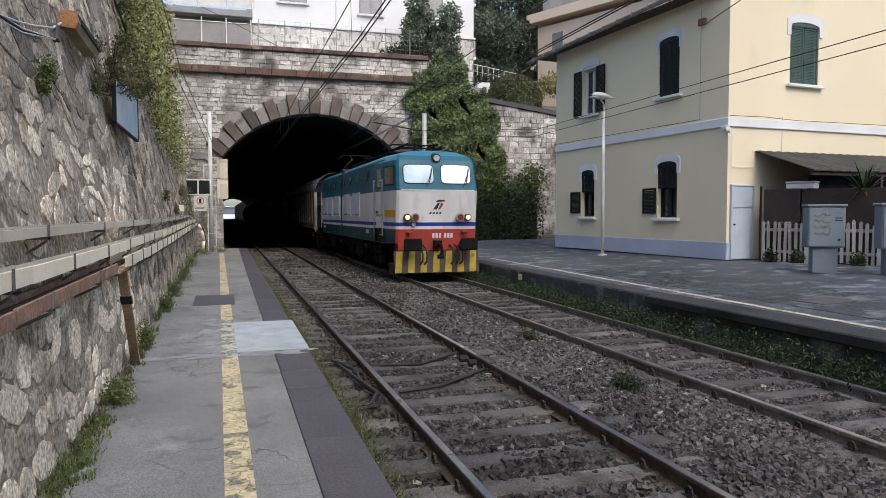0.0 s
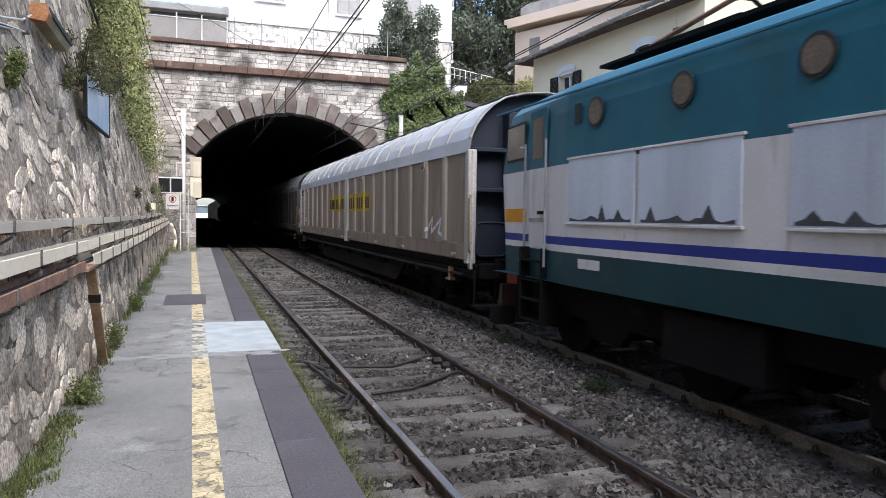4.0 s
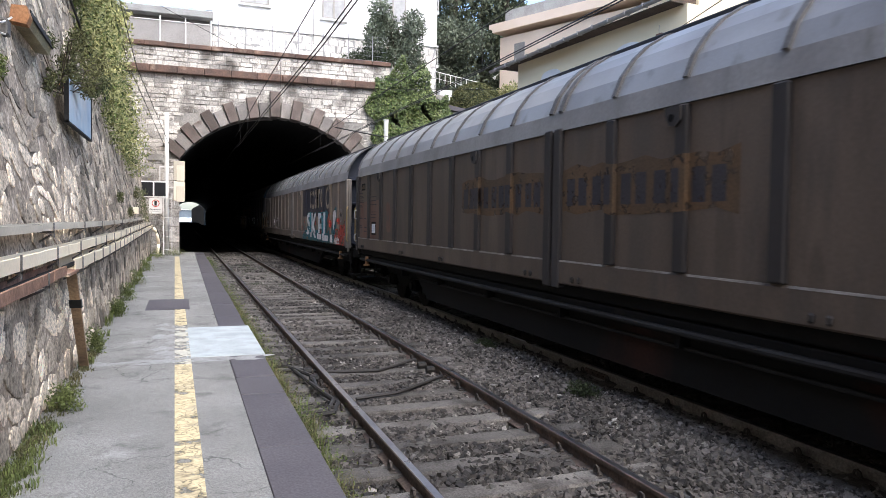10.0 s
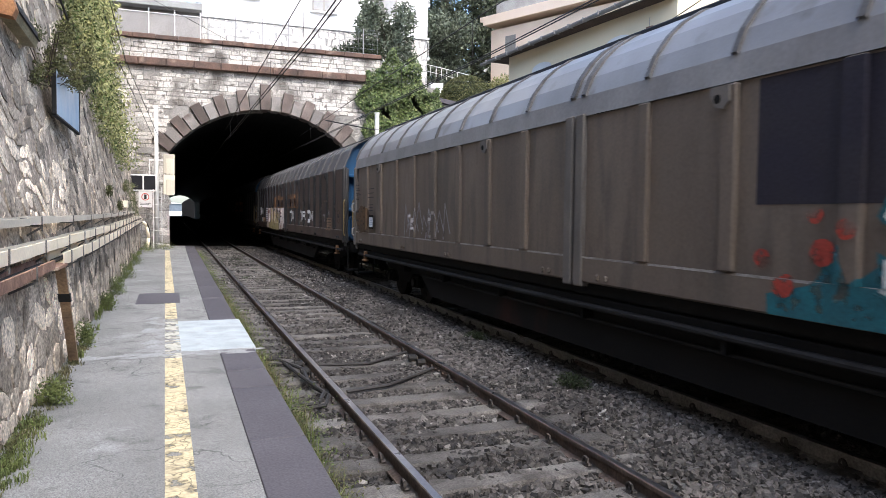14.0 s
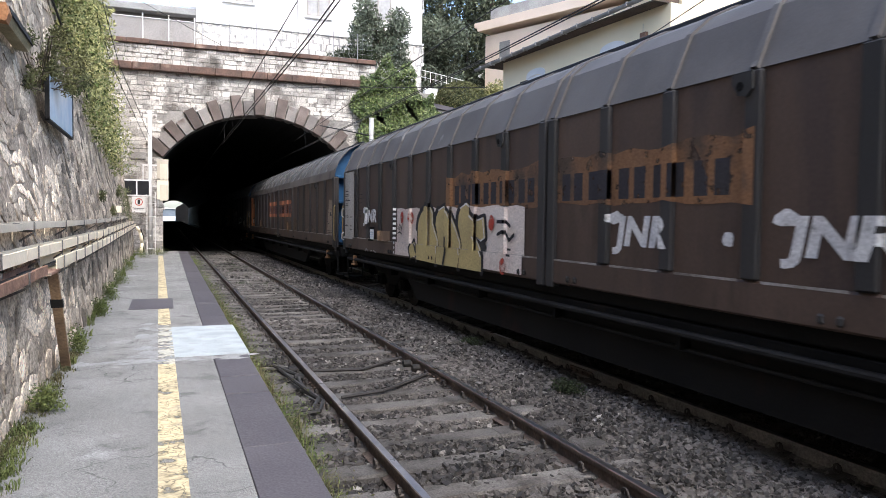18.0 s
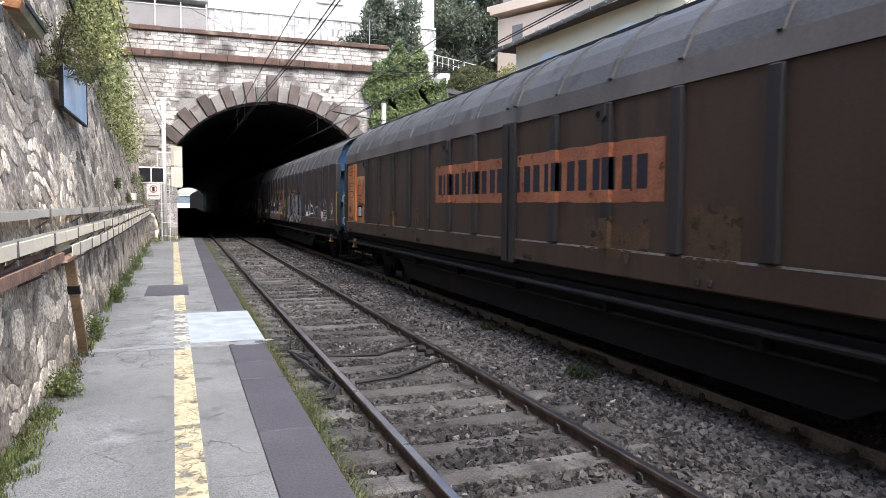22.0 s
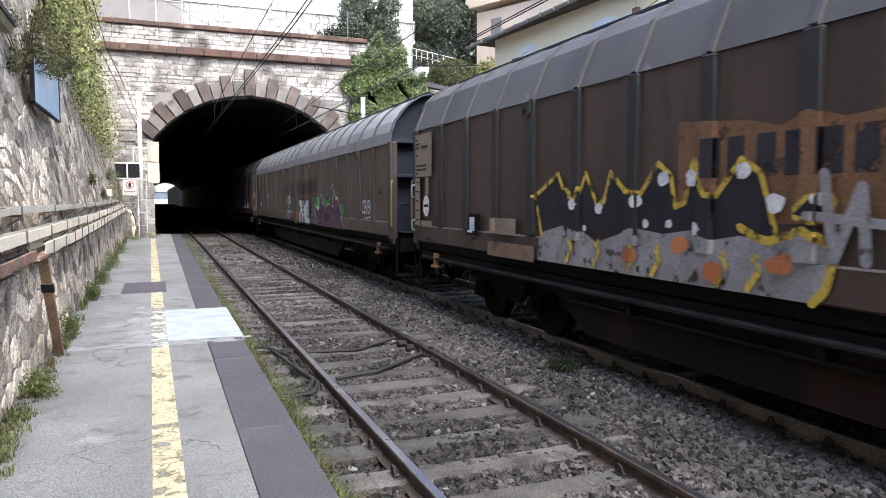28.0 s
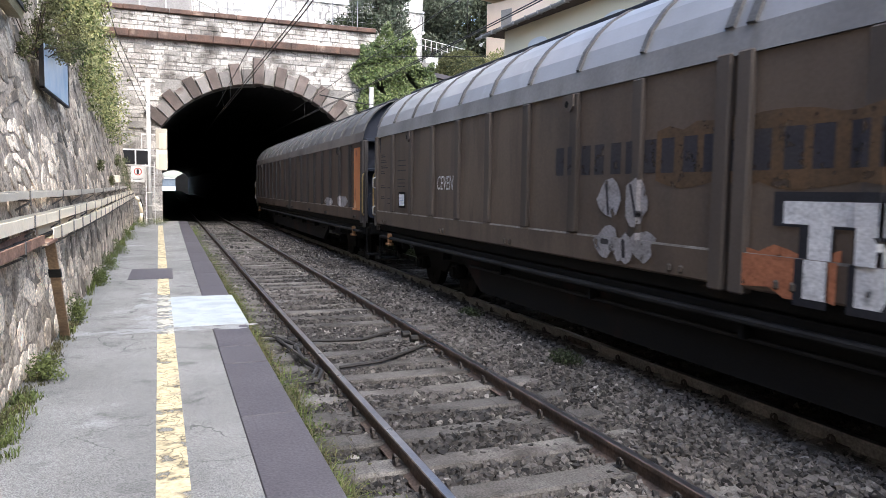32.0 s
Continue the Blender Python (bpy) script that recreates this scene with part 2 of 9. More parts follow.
    "white_metal": mk("white_painted_metal", (0.72, 0.71, 0.68), (0.6, 0.58, 0.54), 2.0, 0.55, bump=0.08, c3=(0.36, 0.27, 0.2), at3=0.66, rnd=0.05, grain=0.08),
    "trunk_white": mk("weathered_white_trunking", (0.9, 0.79, 0.6), (0.8, 0.69, 0.5), 1.2, 0.7, bump=0.03, c3=(0.5, 0.4, 0.28), at3=0.64, s3=3.0, streak=0.4, rnd=0.12, grain=0.06),
    "trunk_grey": mk("grey_white_trunking", (0.6060, 0.5421, 0.4326), (0.4887, 0.4379, 0.3453), 1.2, 0.7, bump=0.03, c3=(0.3, 0.25, 0.2), at3=0.62, s3=3.0, streak=0.4, rnd=0.15, grain=0.08),
    "rust": mk("rusty_steel", (0.3, 0.175, 0.115), (0.2, 0.115, 0.08), 4.0, 0.85, bump=0.4, c3=(0.4, 0.31, 0.24), at3=0.6, rnd=0.15),
    "bracket": mk("grey_bracket_steel", (0.15, 0.14, 0.13), (0.1, 0.092, 0.085), 4.0, 0.7, c3=(0.2, 0.13, 0.09), at3=0.62, rnd=0.2),
    "flood_rust": mk("rusty_lamp_box", (0.38, 0.19, 0.09), (0.28, 0.13, 0.06), 6.0, 0.8, rnd=0),
    "flood_side": mk("olive_lamp_trough", (0.3, 0.26, 0.16), (0.2, 0.17, 0.1), 3.0, 0.5, rnd=0),
    "cable_white": plain("dirty_white_cable", (0.6, 0.58, 0.54), 0.7),
    "cable": plain("black_cable", (0.03, 0.028, 0.027), 0.7),
    "wire": plain("overhead_wire", (0.035, 0.033, 0.032), 0.7),
    # blue enamel made pale and uneven to hold the sky's reflection
    "sign_pale": mk("enamel_with_painted_sky", (0.5, 0.68, 0.85), (0.7, 0.8, 0.85), 1.3, 0.25, bump=0.02, rnd=0, grain=0.03, spec=0.5),
    "sign_blue": mk("sign_blue", (0.3, 0.4, 0.62), (0.42, 0.5, 0.68), 0.9, 0.5, bump=0.02, rnd=0, grain=0.03),
    "red": plain("red_paint", (0.5, 0.06, 0.04), 0.55),
    "glass": mk("dark_glass", (0.02, 0.022, 0.025), (0.03, 0.032, 0.035), 2.0, 0.12, bump=0, spec=0.6, rnd=0, grain=0.02),
    "curtain": plain("curtain", (0.45, 0.44, 0.43), 0.9),
    "cabinet": mk("grey_blue_cabinet", (0.186, 0.223, 0.254), (0.161, 0.192, 0.223), 1.5, 0.6, bump=0.03, rnd=0.05, grain=0.04),
    "door_blue": mk("pale_blue_door", (0.5, 0.56, 0.63), (0.44, 0.49, 0.56), 1.5, 0.6, bump=0.03, rnd=0, grain=0.04),
    "fence_white": mk("weathered_white_wood", (0.408, 0.388, 0.354), (0.272, 0.252, 0.224), 3.0, 0.85, bump=0.3, rnd=0.15, streak=0.3),
    "brown_panel": mk("dark_brown_sheet", (0.0315, 0.0231, 0.0210), (0.0490, 0.0364, 0.0315), 1.5, 0.7, bump=0.15, rnd=0.1),
    "awning": mk("grey_corrugated_roof", (0.052, 0.052, 0.044), (0.034, 0.034, 0.029), 1.5, 0.85, rnd=0),
    "paving": mk("dark_paving", (0.036, 0.038, 0.044), (0.066, 0.069, 0.078), 0.9, 0.6, fine=30, bump=0.6, c3=(0.15, 0.157, 0.172), at3=0.55, s3=2.6, c4=(0.2, 0.205, 0.215), at4=0.62, s4=0.8, rnd=0.3, grain=0.4),
    "pale_ballast": mk("pale_ballast_stones", (0.19, 0.18, 0.168), (0.115, 0.108, 0.1), 0.5, 0.9, fine=45, bump=0.4, rnd=0, island=0.55),
    "leaf": mk("leaves", (0.05, 0.075, 0.02), (0.1, 0.125, 0.035), 1.0, 0.75, bump=0, rnd=0, island=0.5, spec=0.25),
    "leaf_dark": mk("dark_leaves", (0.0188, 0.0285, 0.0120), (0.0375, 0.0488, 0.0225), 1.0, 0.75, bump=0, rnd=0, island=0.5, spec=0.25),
    "leaf_cypress": mk("cypress_leaves", (0.055, 0.065, 0.038), (0.11, 0.122, 0.072), 0.6, 0.7, bump=0, rnd=0, island=0.6, spec=0.3),
    "leaf_light": mk("light_leaves", (0.19, 0.2, 0.075), (0.3, 0.285, 0.125), 1.0, 0.7, bump=0, rnd=0, island=0.45, spec=0.25),
    "leaf_ivy": mk("ivy_leaves", (0.045, 0.075, 0.02), (0.095, 0.125, 0.036), 0.5, 0.5, bump=0, rnd=0, island=0.55, spec=0.35),
    "leaf_ivy_light": mk("bright_ivy_leaves", (0.13, 0.17, 0.05), (0.19, 0.22, 0.08), 0.6, 0.5, bump=0, rnd=0, island=0.5, spec=0.5),
    "oleander": mk("oleander_leaves", (0.090, 0.108, 0.075), (0.150, 0.173, 0.120), 1.0, 0.7, bump=0, rnd=0, island=0.5, spec=0.3),
    "dry_grass": mk("dry_grass", (0.13, 0.115, 0.06), (0.08, 0.085, 0.04), 1.0, 0.85, bump=0, rnd=0, island=0.5, spec=0.2),
    "leaf_olive": mk("olive_leaves", (0.055, 0.066, 0.026), (0.13, 0.13, 0.055), 1.0, 0.7, bump=0, rnd=0, island=0.5, spec=0.25),
    "leaf_weed": mk("weed_leaves", (0.085, 0.11, 0.035), (0.14, 0.16, 0.055), 1.0, 0.75, bump=0, rnd=0, island=0.5, spec=0.2),
    "post_rust": mk("dark_rusty_post", (0.360, 0.243, 0.144), (0.198, 0.135, 0.090), 4.0, 0.85, bump=0.4, c3=(0.3, 0.24, 0.14), at3=0.6, rnd=0),
    "bark": mk("bark", (0.09, 0.07, 0.05), (0.05, 0.04, 0.03), 5.0, 0.95, rnd=0),
}


# ---- mesh tools ----
class MB:
    """Collects faces for one mesh."""

    def __init__(self):
        self.v, self.f, self.m = [], [], []

    def add(self, verts, faces, slot=0):
        k = len(self.v)
        self.v += [tuple(p) for p in verts]
        self.f += [tuple(i + k for i in f) for f in faces]
        self.m += [slot] * len(faces)
        return self

    def box(self, x0, x1, y0, y1, z0, z1, ch=0.0, slot=0):
        if ch <= 0:
            v = [(x, y, z) for z in (z0, z1) for y in (y0, y1) for x in (x0, x1)]
            return self.add(v, [(0, 2, 3, 1), (4, 5, 7, 6), (0, 1, 5, 4), (2, 6, 7, 3), (0, 4, 6, 2), (1, 3, 7, 5)], slot)
        c = min(ch, (x1 - x0) / 2.01, (y1 - y0) / 2.01, (z1 - z0) / 2.01)
        bm = bmesh.new()
        bmesh.ops.create_cube(bm, size=1)
        for p in bm.verts:
            p.co = ((x0 + x1) / 2 + p.co.x * (x1 - x0), (y0 + y1) / 2 + p.co.y * (y1 - y0), (z0 + z1) / 2 + p.co.z * (z1 - z0))
        bmesh.ops.bevel(bm, geom=bm.edges[:], offset=c, segments=1, affect="EDGES")
        bm.verts.index_update()
        self.add([p.co[:] for p in bm.verts], [[q.index for q in f.verts] for f in bm.faces], slot)
        bm.free()
        return self

    def cyl(self, p, q, r, n=10, r2=None, slot=0):
        p, q = Vector(p), Vector(q)
        t = (q - p).to_track_quat("Z", "Y").to_matrix()
        r2 = r if r2 is None else r2
        v = [p + t @ Vector((r * math.cos(a * 2 * math.pi / n), r * math.sin(a * 2 * math.pi / n), 0)) for a in range(n)]
        v += [q + t @ Vector((r2 * math.cos(a * 2 * math.pi / n), r2 * math.sin(a * 2 * math.pi / n), 0)) for a in range(n)]
        f = [(a, (a + 1) % n, n + (a + 1) % n, n + a) for a in range(n)] + [tuple(range(n - 1, -1, -1)), tuple(range(n, 2 * n))]
        return self.add(v, f, slot)

    def tube(self, pts, r, n=6, slot=0):
        for a, b in zip(pts[:-1], pts[1:]):
            self.cyl(a, b, r, n, slot=slot)
        return self

    def prism(self, poly, axis, lo, hi, slot=0):
        """Extrudes a polygon given in the two other axes, in order."""
        n = len(poly)
        put = {"x": lambda u, w, e: (e, u, w), "y": lambda u, w, e: (u, e, w), "z": lambda u, w, e: (u, w, e)}[axis]
        v = [put(u, w, lo) for u, w in poly] + [put(u, w, hi) for u, w in poly]
        f = [(i, (i + 1) % n, n + (i + 1) % n, n + i) for i in range(n)] + [tuple(range(n - 1, -1, -1)), tuple(range(n, 2 * n))]
        return self.add(v, f, slot)

    def weld(self):
        """Joins corners that lie on one another."""
        seen, at = {}, []
        for p in self.v:
            at.append(seen.setdefault(tuple(round(c, 6) for c in p), len(seen)))
        self.v, self.f = list(seen), [tuple(dict.fromkeys(at[i] for i in f)) for f in self.f]
        keep = [k for k, f in enumerate(self.f) if len(f) > 2]
        self.f, self.m = [self.f[k] for k in keep], [self.m[k] for k in keep]
        return self

    def mesh(self, name, mats, smooth=False):
        me = bpy.data.meshes.new(name)
        me.from_pydata(self.v, [], self.f)
        for m in mats if isinstance(mats, (list, tuple)) else [mats]:
            me.materials.append(m)
        if any(self.m):
            me.polygons.foreach_set("material_index", self.m)
        bm = bmesh.new()
        bm.from_mesh(me)
        bmesh.ops.recalc_face_normals(bm, faces=bm.faces[:])
        bm.to_mesh(me)
        bm.free()
        if smooth:
            me.shade_smooth()
        me.update()
        return me


def thing(name, label, category, group="", at=None, kind=""):
    ob = new(name)
    if at is not None:
        ob.matrix_world = at
    return tagged(ob, label, category, group, kind)


def part(name, mb, mat, parent=None, label="", smooth=False, at=None):
    """Links the mesh as one object under a thing or a part."""
    data = mb.mesh(name, mat, smooth) if isinstance(mb, MB) else mb
    ob = new(name, data)
    ob.parent = parent
    if at is not None:
        ob.matrix_basis = at
    if label:
        ob["label"] = label
    return ob


def whole(name, mb, mat, label, category, group="", kind="", smooth=False, at=None):
    return tagged(part(name, mb, mat, None, "", smooth, at), label, category, group, kind)


def raw_mesh(name, v, f, mat):
    """A mesh from arrays, all faces with the same number of corners."""
    v, f = np.asarray(v, np.float32), np.asarray(f, np.int32)
    me = bpy.data.meshes.new(name)
    me.vertices.add(len(v)); me.vertices.foreach_set("co", v.ravel())
    me.loops.add(f.size); me.loops.foreach_set("vertex_index", f.ravel())
    me.polygons.add(len(f)); me.polygons.foreach_set("loop_start", np.arange(0, f.size, f.shape[1], dtype=np.int32))
    me.materials.append(mat)
    me.update(calc_edges=True)
    me.shade_flat()
    return me


def leaves(rng, pts, size, flat=None, spread=0.5, droop=0.0):
    """Pointed leaf quads at the points; flat: a normal that they lean to."""
    n = len(pts)
    nrm = rng.normal(size=(n, 3))
    if flat is not None:
        nrm = np.array(flat) + spread * nrm
    nrm /= np.linalg.norm(nrm, axis=1)[:, None]
    a = rng.normal(size=(n, 3)); a[:, 2] -= droop
    a -= (a * nrm).sum(1)[:, None] * nrm
    a /= np.linalg.norm(a, axis=1)[:, None]
    b = np.cross(nrm, a)
    s = size * rng.uniform(0.6, 1.3, (n, 1))
    v = np.stack([pts - a * s, pts + b * s * 0.42 + nrm * s * 0.12, pts + a * s, pts - b * s * 0.42 + nrm * s * 0.12], 1).reshape(-1, 3)
    return v, np.arange(4 * n).reshape(-1, 4)


def clump_points(rng, n, centres, radii, shell=0.55):
    """Points in uneven balls round the centres."""
    c, r = np.array(centres, float), np.array(radii, float)
    k = rng.integers(0, len(c), n)
    d = rng.normal(size=(n, 3)); d /= np.linalg.norm(d, axis=1)[:, None]
    rad = rng.uniform(shell, 1.0, (n, 1)) ** 0.8
    return c[k] + d * rad * (r[k] if r.ndim > 1 else r[k][:, None])

# ---- ground, tracks and platforms ----
R1, R2 = 2.395, 5.965          # track centres
Z2 = -0.06                     # far track's rail level
P1, P2 = 0.2, 0.35             # platform levels
rng = np.random.default_rng(5)


def bed(x, y):
    """The height of the ballast."""
    xs = [0.9, 1.15, 1.5, 1.75, 2.4, 3.05, 3.3, 3.7, 4.3, 4.8, 5.1, 5.4, 6.5, 6.9, 7.5]
    zs = [-0.2, -0.17, -0.15, -0.16, -0.155, -0.16, -0.13, -0.12, -0.12, -0.17, -0.2, -0.23, -0.23, -0.22, -0.3]
    return np.interp(x, xs, zs) + 0.018 * np.sin(1.7 * y + 2.1 * x) + 0.012 * np.sin(4.3 * y - 3 * x)


g = MB()
g.box(-400, 400, -400, 600, -3.0, -0.5)
whole("ground", g, M["earth"], "bare dark earth under the station", "ground", kind="structure")

xs, ys = np.linspace(0.9, 7.5, 67), np.concatenate([np.arange(-20, 2, 2.0), np.arange(2, 18, 0.1), np.arange(18, 60, 0.5), [232]])
X, Y = np.meshgrid(xs, ys)
Zb = bed(X, Y) + rng.normal(0, 0.008, X.shape) - 0.02
v = np.stack([X, Y, Zb], -1).reshape(-1, 3)
i = np.arange((len(ys) - 1) * len(xs)).reshape(-1, len(xs))[:, :-1].ravel()
f = np.stack([i, i + 1, i + 1 + len(xs), i + len(xs)], 1)
tagged(new("ballast_bed", raw_mesh("ballast_bed", v, f, M["ballast"])), "crushed stone bed under both tracks, near black for the shade between stones", "ballast", kind="structure")


def stones(n, y0, y1, lo, hi):
    """Crushed stones lying on the bed."""
    px, py = rng.uniform(0.98, 7.35, n), rng.uniform(y0, y1, n)
    on = (np.abs(np.abs(px - R1) - 0.755) > 0.09) & (np.abs(np.abs(px - R2) - 0.755) > 0.09)
    tie = (np.abs(px - R1) < 1.25) & (np.mod(py + 2.0, 0.6) < 0.25) & (rng.uniform(size=n) < 0.8)
    tie |= (np.abs(px - R2) < 1.25) & (np.mod(py + 2.0, 0.6) < 0.25) & (rng.uniform(size=n) < 0.25)
    keep = on & ~tie
    px, py = px[keep], py[keep]
    n = len(px)
    cube = np.array([(a, b, c) for c in (-1, 1) for b in (-1, 1) for a in (-1, 1)], float)
    s = rng.uniform(lo, hi, (n, 1, 1)) * rng.uniform(0.5, 1.35, (n, 1, 3)) * 0.5
    v = (cube[None] * rng.uniform(0.55, 1.05, (n, 8, 3))) * s
    q = rng.normal(size=(n, 4)); q /= np.linalg.norm(q, axis=1)[:, None]
    w, x, y, z = q.T
    rot = np.stack([1 - 2 * (y * y + z * z), 2 * (x * y - z * w), 2 * (x * z + y * w), 2 * (x * y + z * w), 1 - 2 * (x * x + z * z), 2 * (y * z - x * w), 2 * (x * z - y * w), 2 * (y * z + x * w), 1 - 2 * (x * x + y * y)], -1).reshape(n, 3, 3)
    v = np.einsum("nij,nkj->nki", rot, v)
    v += np.stack([px, py, bed(px, py) + rng.uniform(-0.005, 0.012, n)], -1)[:, None]
    f = np.array([(0, 2, 3, 1), (4, 5, 7, 6), (0, 1, 5, 4), (2, 6, 7, 3), (0, 4, 6, 2), (1, 3, 7, 5)])
    return v.reshape(-1, 3), (f[None] + 8 * np.arange(n)[:, None, None]).reshape(-1, 4)


pv_, pf_ = stones(6500, 2.2, 26, 0.025, 0.075)
tagged(new("pale_ballast_stones", raw_mesh("pale_ballast_stones", pv_, pf_, M["pale_ballast"])), "scattered pale stones among the ballast", "ballast", kind="stuff")
sv, sf = [], []
for n, y0, y1, lo, hi in ((64000, 2.2, 10, 0.025, 0.066), (36000, 10, 20, 0.035, 0.08), (14000, 20, 42, 0.06, 0.1)):
    v, f = stones(n, y0, y1, lo, hi)
    sf.append(f + sum(len(a) for a in sv)); sv.append(v)
tagged(new("ballast_stones", raw_mesh("ballast_stones", np.concatenate(sv), np.concatenate(sf), M["stones"])), "sharp grey and brown crushed ballast stones", "ballast", kind="stuff")

# rails and sleepers
PROFILE = [(-0.07, -0.155), (0.07, -0.155), (0.07, -0.143), (0.012, -0.125), (0.011, -0.045), (0.035, -0.034), (0.035, -0.004), (0.028, 0.0), (-0.028, 0.0), (-0.035, -0.004), (-0.035, -0.034), (-0.011, -0.045), (-0.012, -0.125), (-0.07, -0.143)]
sleeper_mb = MB().box(-1.02, 1.02, 0.0, 0.25, -0.3, -0.118, 0.018)
for sx in (-1, 1):
    sleeper_mb.box(min(sx * 1.0, sx * 1.32), max(sx * 1.0, sx * 1.32), -0.012, 0.262, -0.3, -0.104, 0.025).box(min(sx * 0.5, sx * 1.01), max(sx * 0.5, sx * 1.01), -0.008, 0.258, -0.3, -0.114, 0.02)
SLEEPER = sleeper_mb.mesh("sleeper", M["sleeper"])
clip_mb = MB().box(-0.1, 0.1, 0.045, 0.205, -0.125, -0.112).box(-0.1, -0.045, 0.085, 0.165, -0.115, -0.09, 0.012).box(0.045, 0.1, 0.085, 0.165, -0.115, -0.09, 0.012).cyl((-0.075, 0.125, -0.1), (-0.075, 0.125, -0.05), 0.014, 6).cyl((0.075, 0.125, -0.1), (0.075, 0.125, -0.05), 0.014, 6)
for sx in (-0.088, 0.088):
    clip_mb.tube([(sx, 0.125 + 0.036 * math.cos(k * math.pi / 4), -0.075 + 0.036 * math.sin(k * math.pi / 4)) for k in range(9)], 0.011, 5)
CLIP = clip_mb.mesh("rail_fastening", M["clip_steel"])
for cx, cz, words in ((R1, 0.0, "single railway track with shiny rail heads on worn sleepers"), (R2, Z2, "railway track with dull rails on half-buried sleepers")):
    track = thing("railway_track", words, "railway track", "tracks", pose(cx, 0, cz), "structure")
    for sx in (-0.755, 0.755):
        rail = MB().prism([(u + sx, w) for u, w in PROFILE], "y", -25, 231)
        rail.m = [1 if abs(rail.v[f[0]][2]) < 0.001 and abs(rail.v[f[1]][2]) < 0.001 and len(f) == 4 else 0 for f in rail.f]
        part("rail", rail, [M["rail_side"] if cz == 0 else M["rail_dusty"], M["rail_top"]], track)
        for yy in (8.1, 20.1):
            plate = MB().box(sx - 0.03, sx + 0.03, yy - 0.27, yy + 0.27, -0.13, -0.05, 0.008)
            for k in range(4):
                plate.cyl((sx - 0.055, yy - 0.2 + k * 0.13, -0.09), (sx + 0.055, yy - 0.2 + k * 0.13, -0.09), 0.016, 6)
            part("fishplate", plate, M["rail_side"], track)
    for k in range(75):
        dy = 0 if k % 5 else rng.uniform(-0.02, 0.02)
        part("sleeper", SLEEPER, None, track, at=pose(rng.uniform(-0.03, 0.03), -2 + 0.6 * k + dy, rng.uniform(-0.012, 0.006), 0, 0, rng.uniform(-0.5, 0.5)))
        if 6 <= k < 42:
            for sx in (-0.755, 0.755):
                part("rail_fastening", CLIP, None, track, at=pose(sx, -2 + 0.6 * k + dy, 0))

# near platform: body, asphalt, dark edging slabs, yellow line, pale patch
plat = thing("platform_near", "narrow asphalt platform with dark edging stones and a worn yellow line", "platform", kind="structure")
part("platform_body", MB().box(-2.2, 0.9, -25, 36.5, -0.5, P1 - 0.09), M["concrete"], plat)
part("asphalt_surface", MB().box(-1.4, 0.525, -25, 36.5, P1 - 0.09, P1), M["asphalt"], plat)
y = -3.0
while y < 36.3:
    ln = 2.05 if y < 4 else rng.uniform(1.5, 2.4)
    lo, hi = y + 0.008, min(y + ln - 0.008, 36.4)
    lo = max(lo, 12.416) if lo < 12.4 < hi else lo
    hi = min(hi, 7.584) if lo < 7.6 < hi else hi
    if hi - lo > 0.1 and not 7.59 < lo < 12.41:
        part("edging_slab", MB().box(0.53, 0.94 + rng.uniform(-0.006, 0.006), lo, hi, P1 - 0.16, P1 + rng.uniform(0.0, 0.004), 0.005), M["edge_stone"], plat)
    y += ln
part("edging_slab", MB().box(0.53, 0.94, 7.6, 8.81, P1 - 0.16, P1 + 0.004, 0.012), M["edge_stone"], plat)
part("edging_slab", MB().box(0.53, 0.93, 11.27, 12.4, P1 - 0.16, P1 + 0.004, 0.012), M["edge_stone"], plat)
part("pale_slab", MB().box(0.05, 0.965, 8.83, 11.25, P1 - 0.14, P1 + 0.012, 0.012), M["patch"], plat, "pale worn concrete slab across the platform")
part("cover_plate", MB().box(-0.62, 0.13, 13.6, 15.3, P1, P1 + 0.006), M["edge_stone"], plat, "dark cast service cover")
cem = MB()
for k in range(44):
    # ragged cement smear along the patch's near side
    cx, cy = rng.uniform(-0.95, 0.9), 8.7 + rng.normal(0, 0.07) + (0.12 if rng.uniform() < 0.3 else 0)
    n = 9
    ring = [(cx + rng.uniform(0.06, 0.2) * math.cos(2 * math.pi * j / n), cy + rng.uniform(0.02, 0.09) * math.sin(2 * math.pi * j / n), P1 + 0.0025 + k * 0.00009) for j in range(n)]
    cem.add(ring, [tuple(range(n))])
for k in range(22):
    cx, cy = rng.uniform(-0.3, 0.04), 8.9 + rng.uniform(0, 2.8)
    n = 9
    ring = [(cx + rng.uniform(0.04, 0.16) * math.cos(2 * math.pi * j / n), cy + rng.uniform(0.05, 0.25) * math.sin(2 * math.pi * j / n), P1 + 0.0025 + k * 0.00007) for j in range(n)]
    cem.add(ring, [tuple(range(n))])
tagged(part("cement_smear", cem, M["smear"], plat, "thin smeared cement repairs"), kind="stuff")
# worn yellow line in long painted strokes
yl, yf = MB(), MB()
y = 1.5
while y < 32.0:
    ln = rng.uniform(0.2, 0.35)
    z = P1 + 0.004 if not 8.6 < y < 11.3 else P1 + 0.0165
    c0, c1 = 0.055 - 0.0105 * (y - 5), 0.055 - 0.0105 * (y + ln - 5)
    (yf if 8.45 < y < 11.3 else yl).add([(c0 - 0.09, y, z), (c0 + 0.09, y, z), (c1 + 0.09, y + ln, z), (c1 - 0.09, y + ln, z)], [(0, 1, 2, 3)])
    y += ln
part("faded_line", yf.weld(), M["yellow_faded"], plat, "almost worn-off stretch of the safety line")
part("yellow_line", yl.weld(), M["yellow"], plat, "cracked and flaking yellow safety line")

# far platform: sloping dark pavement with a worn white line
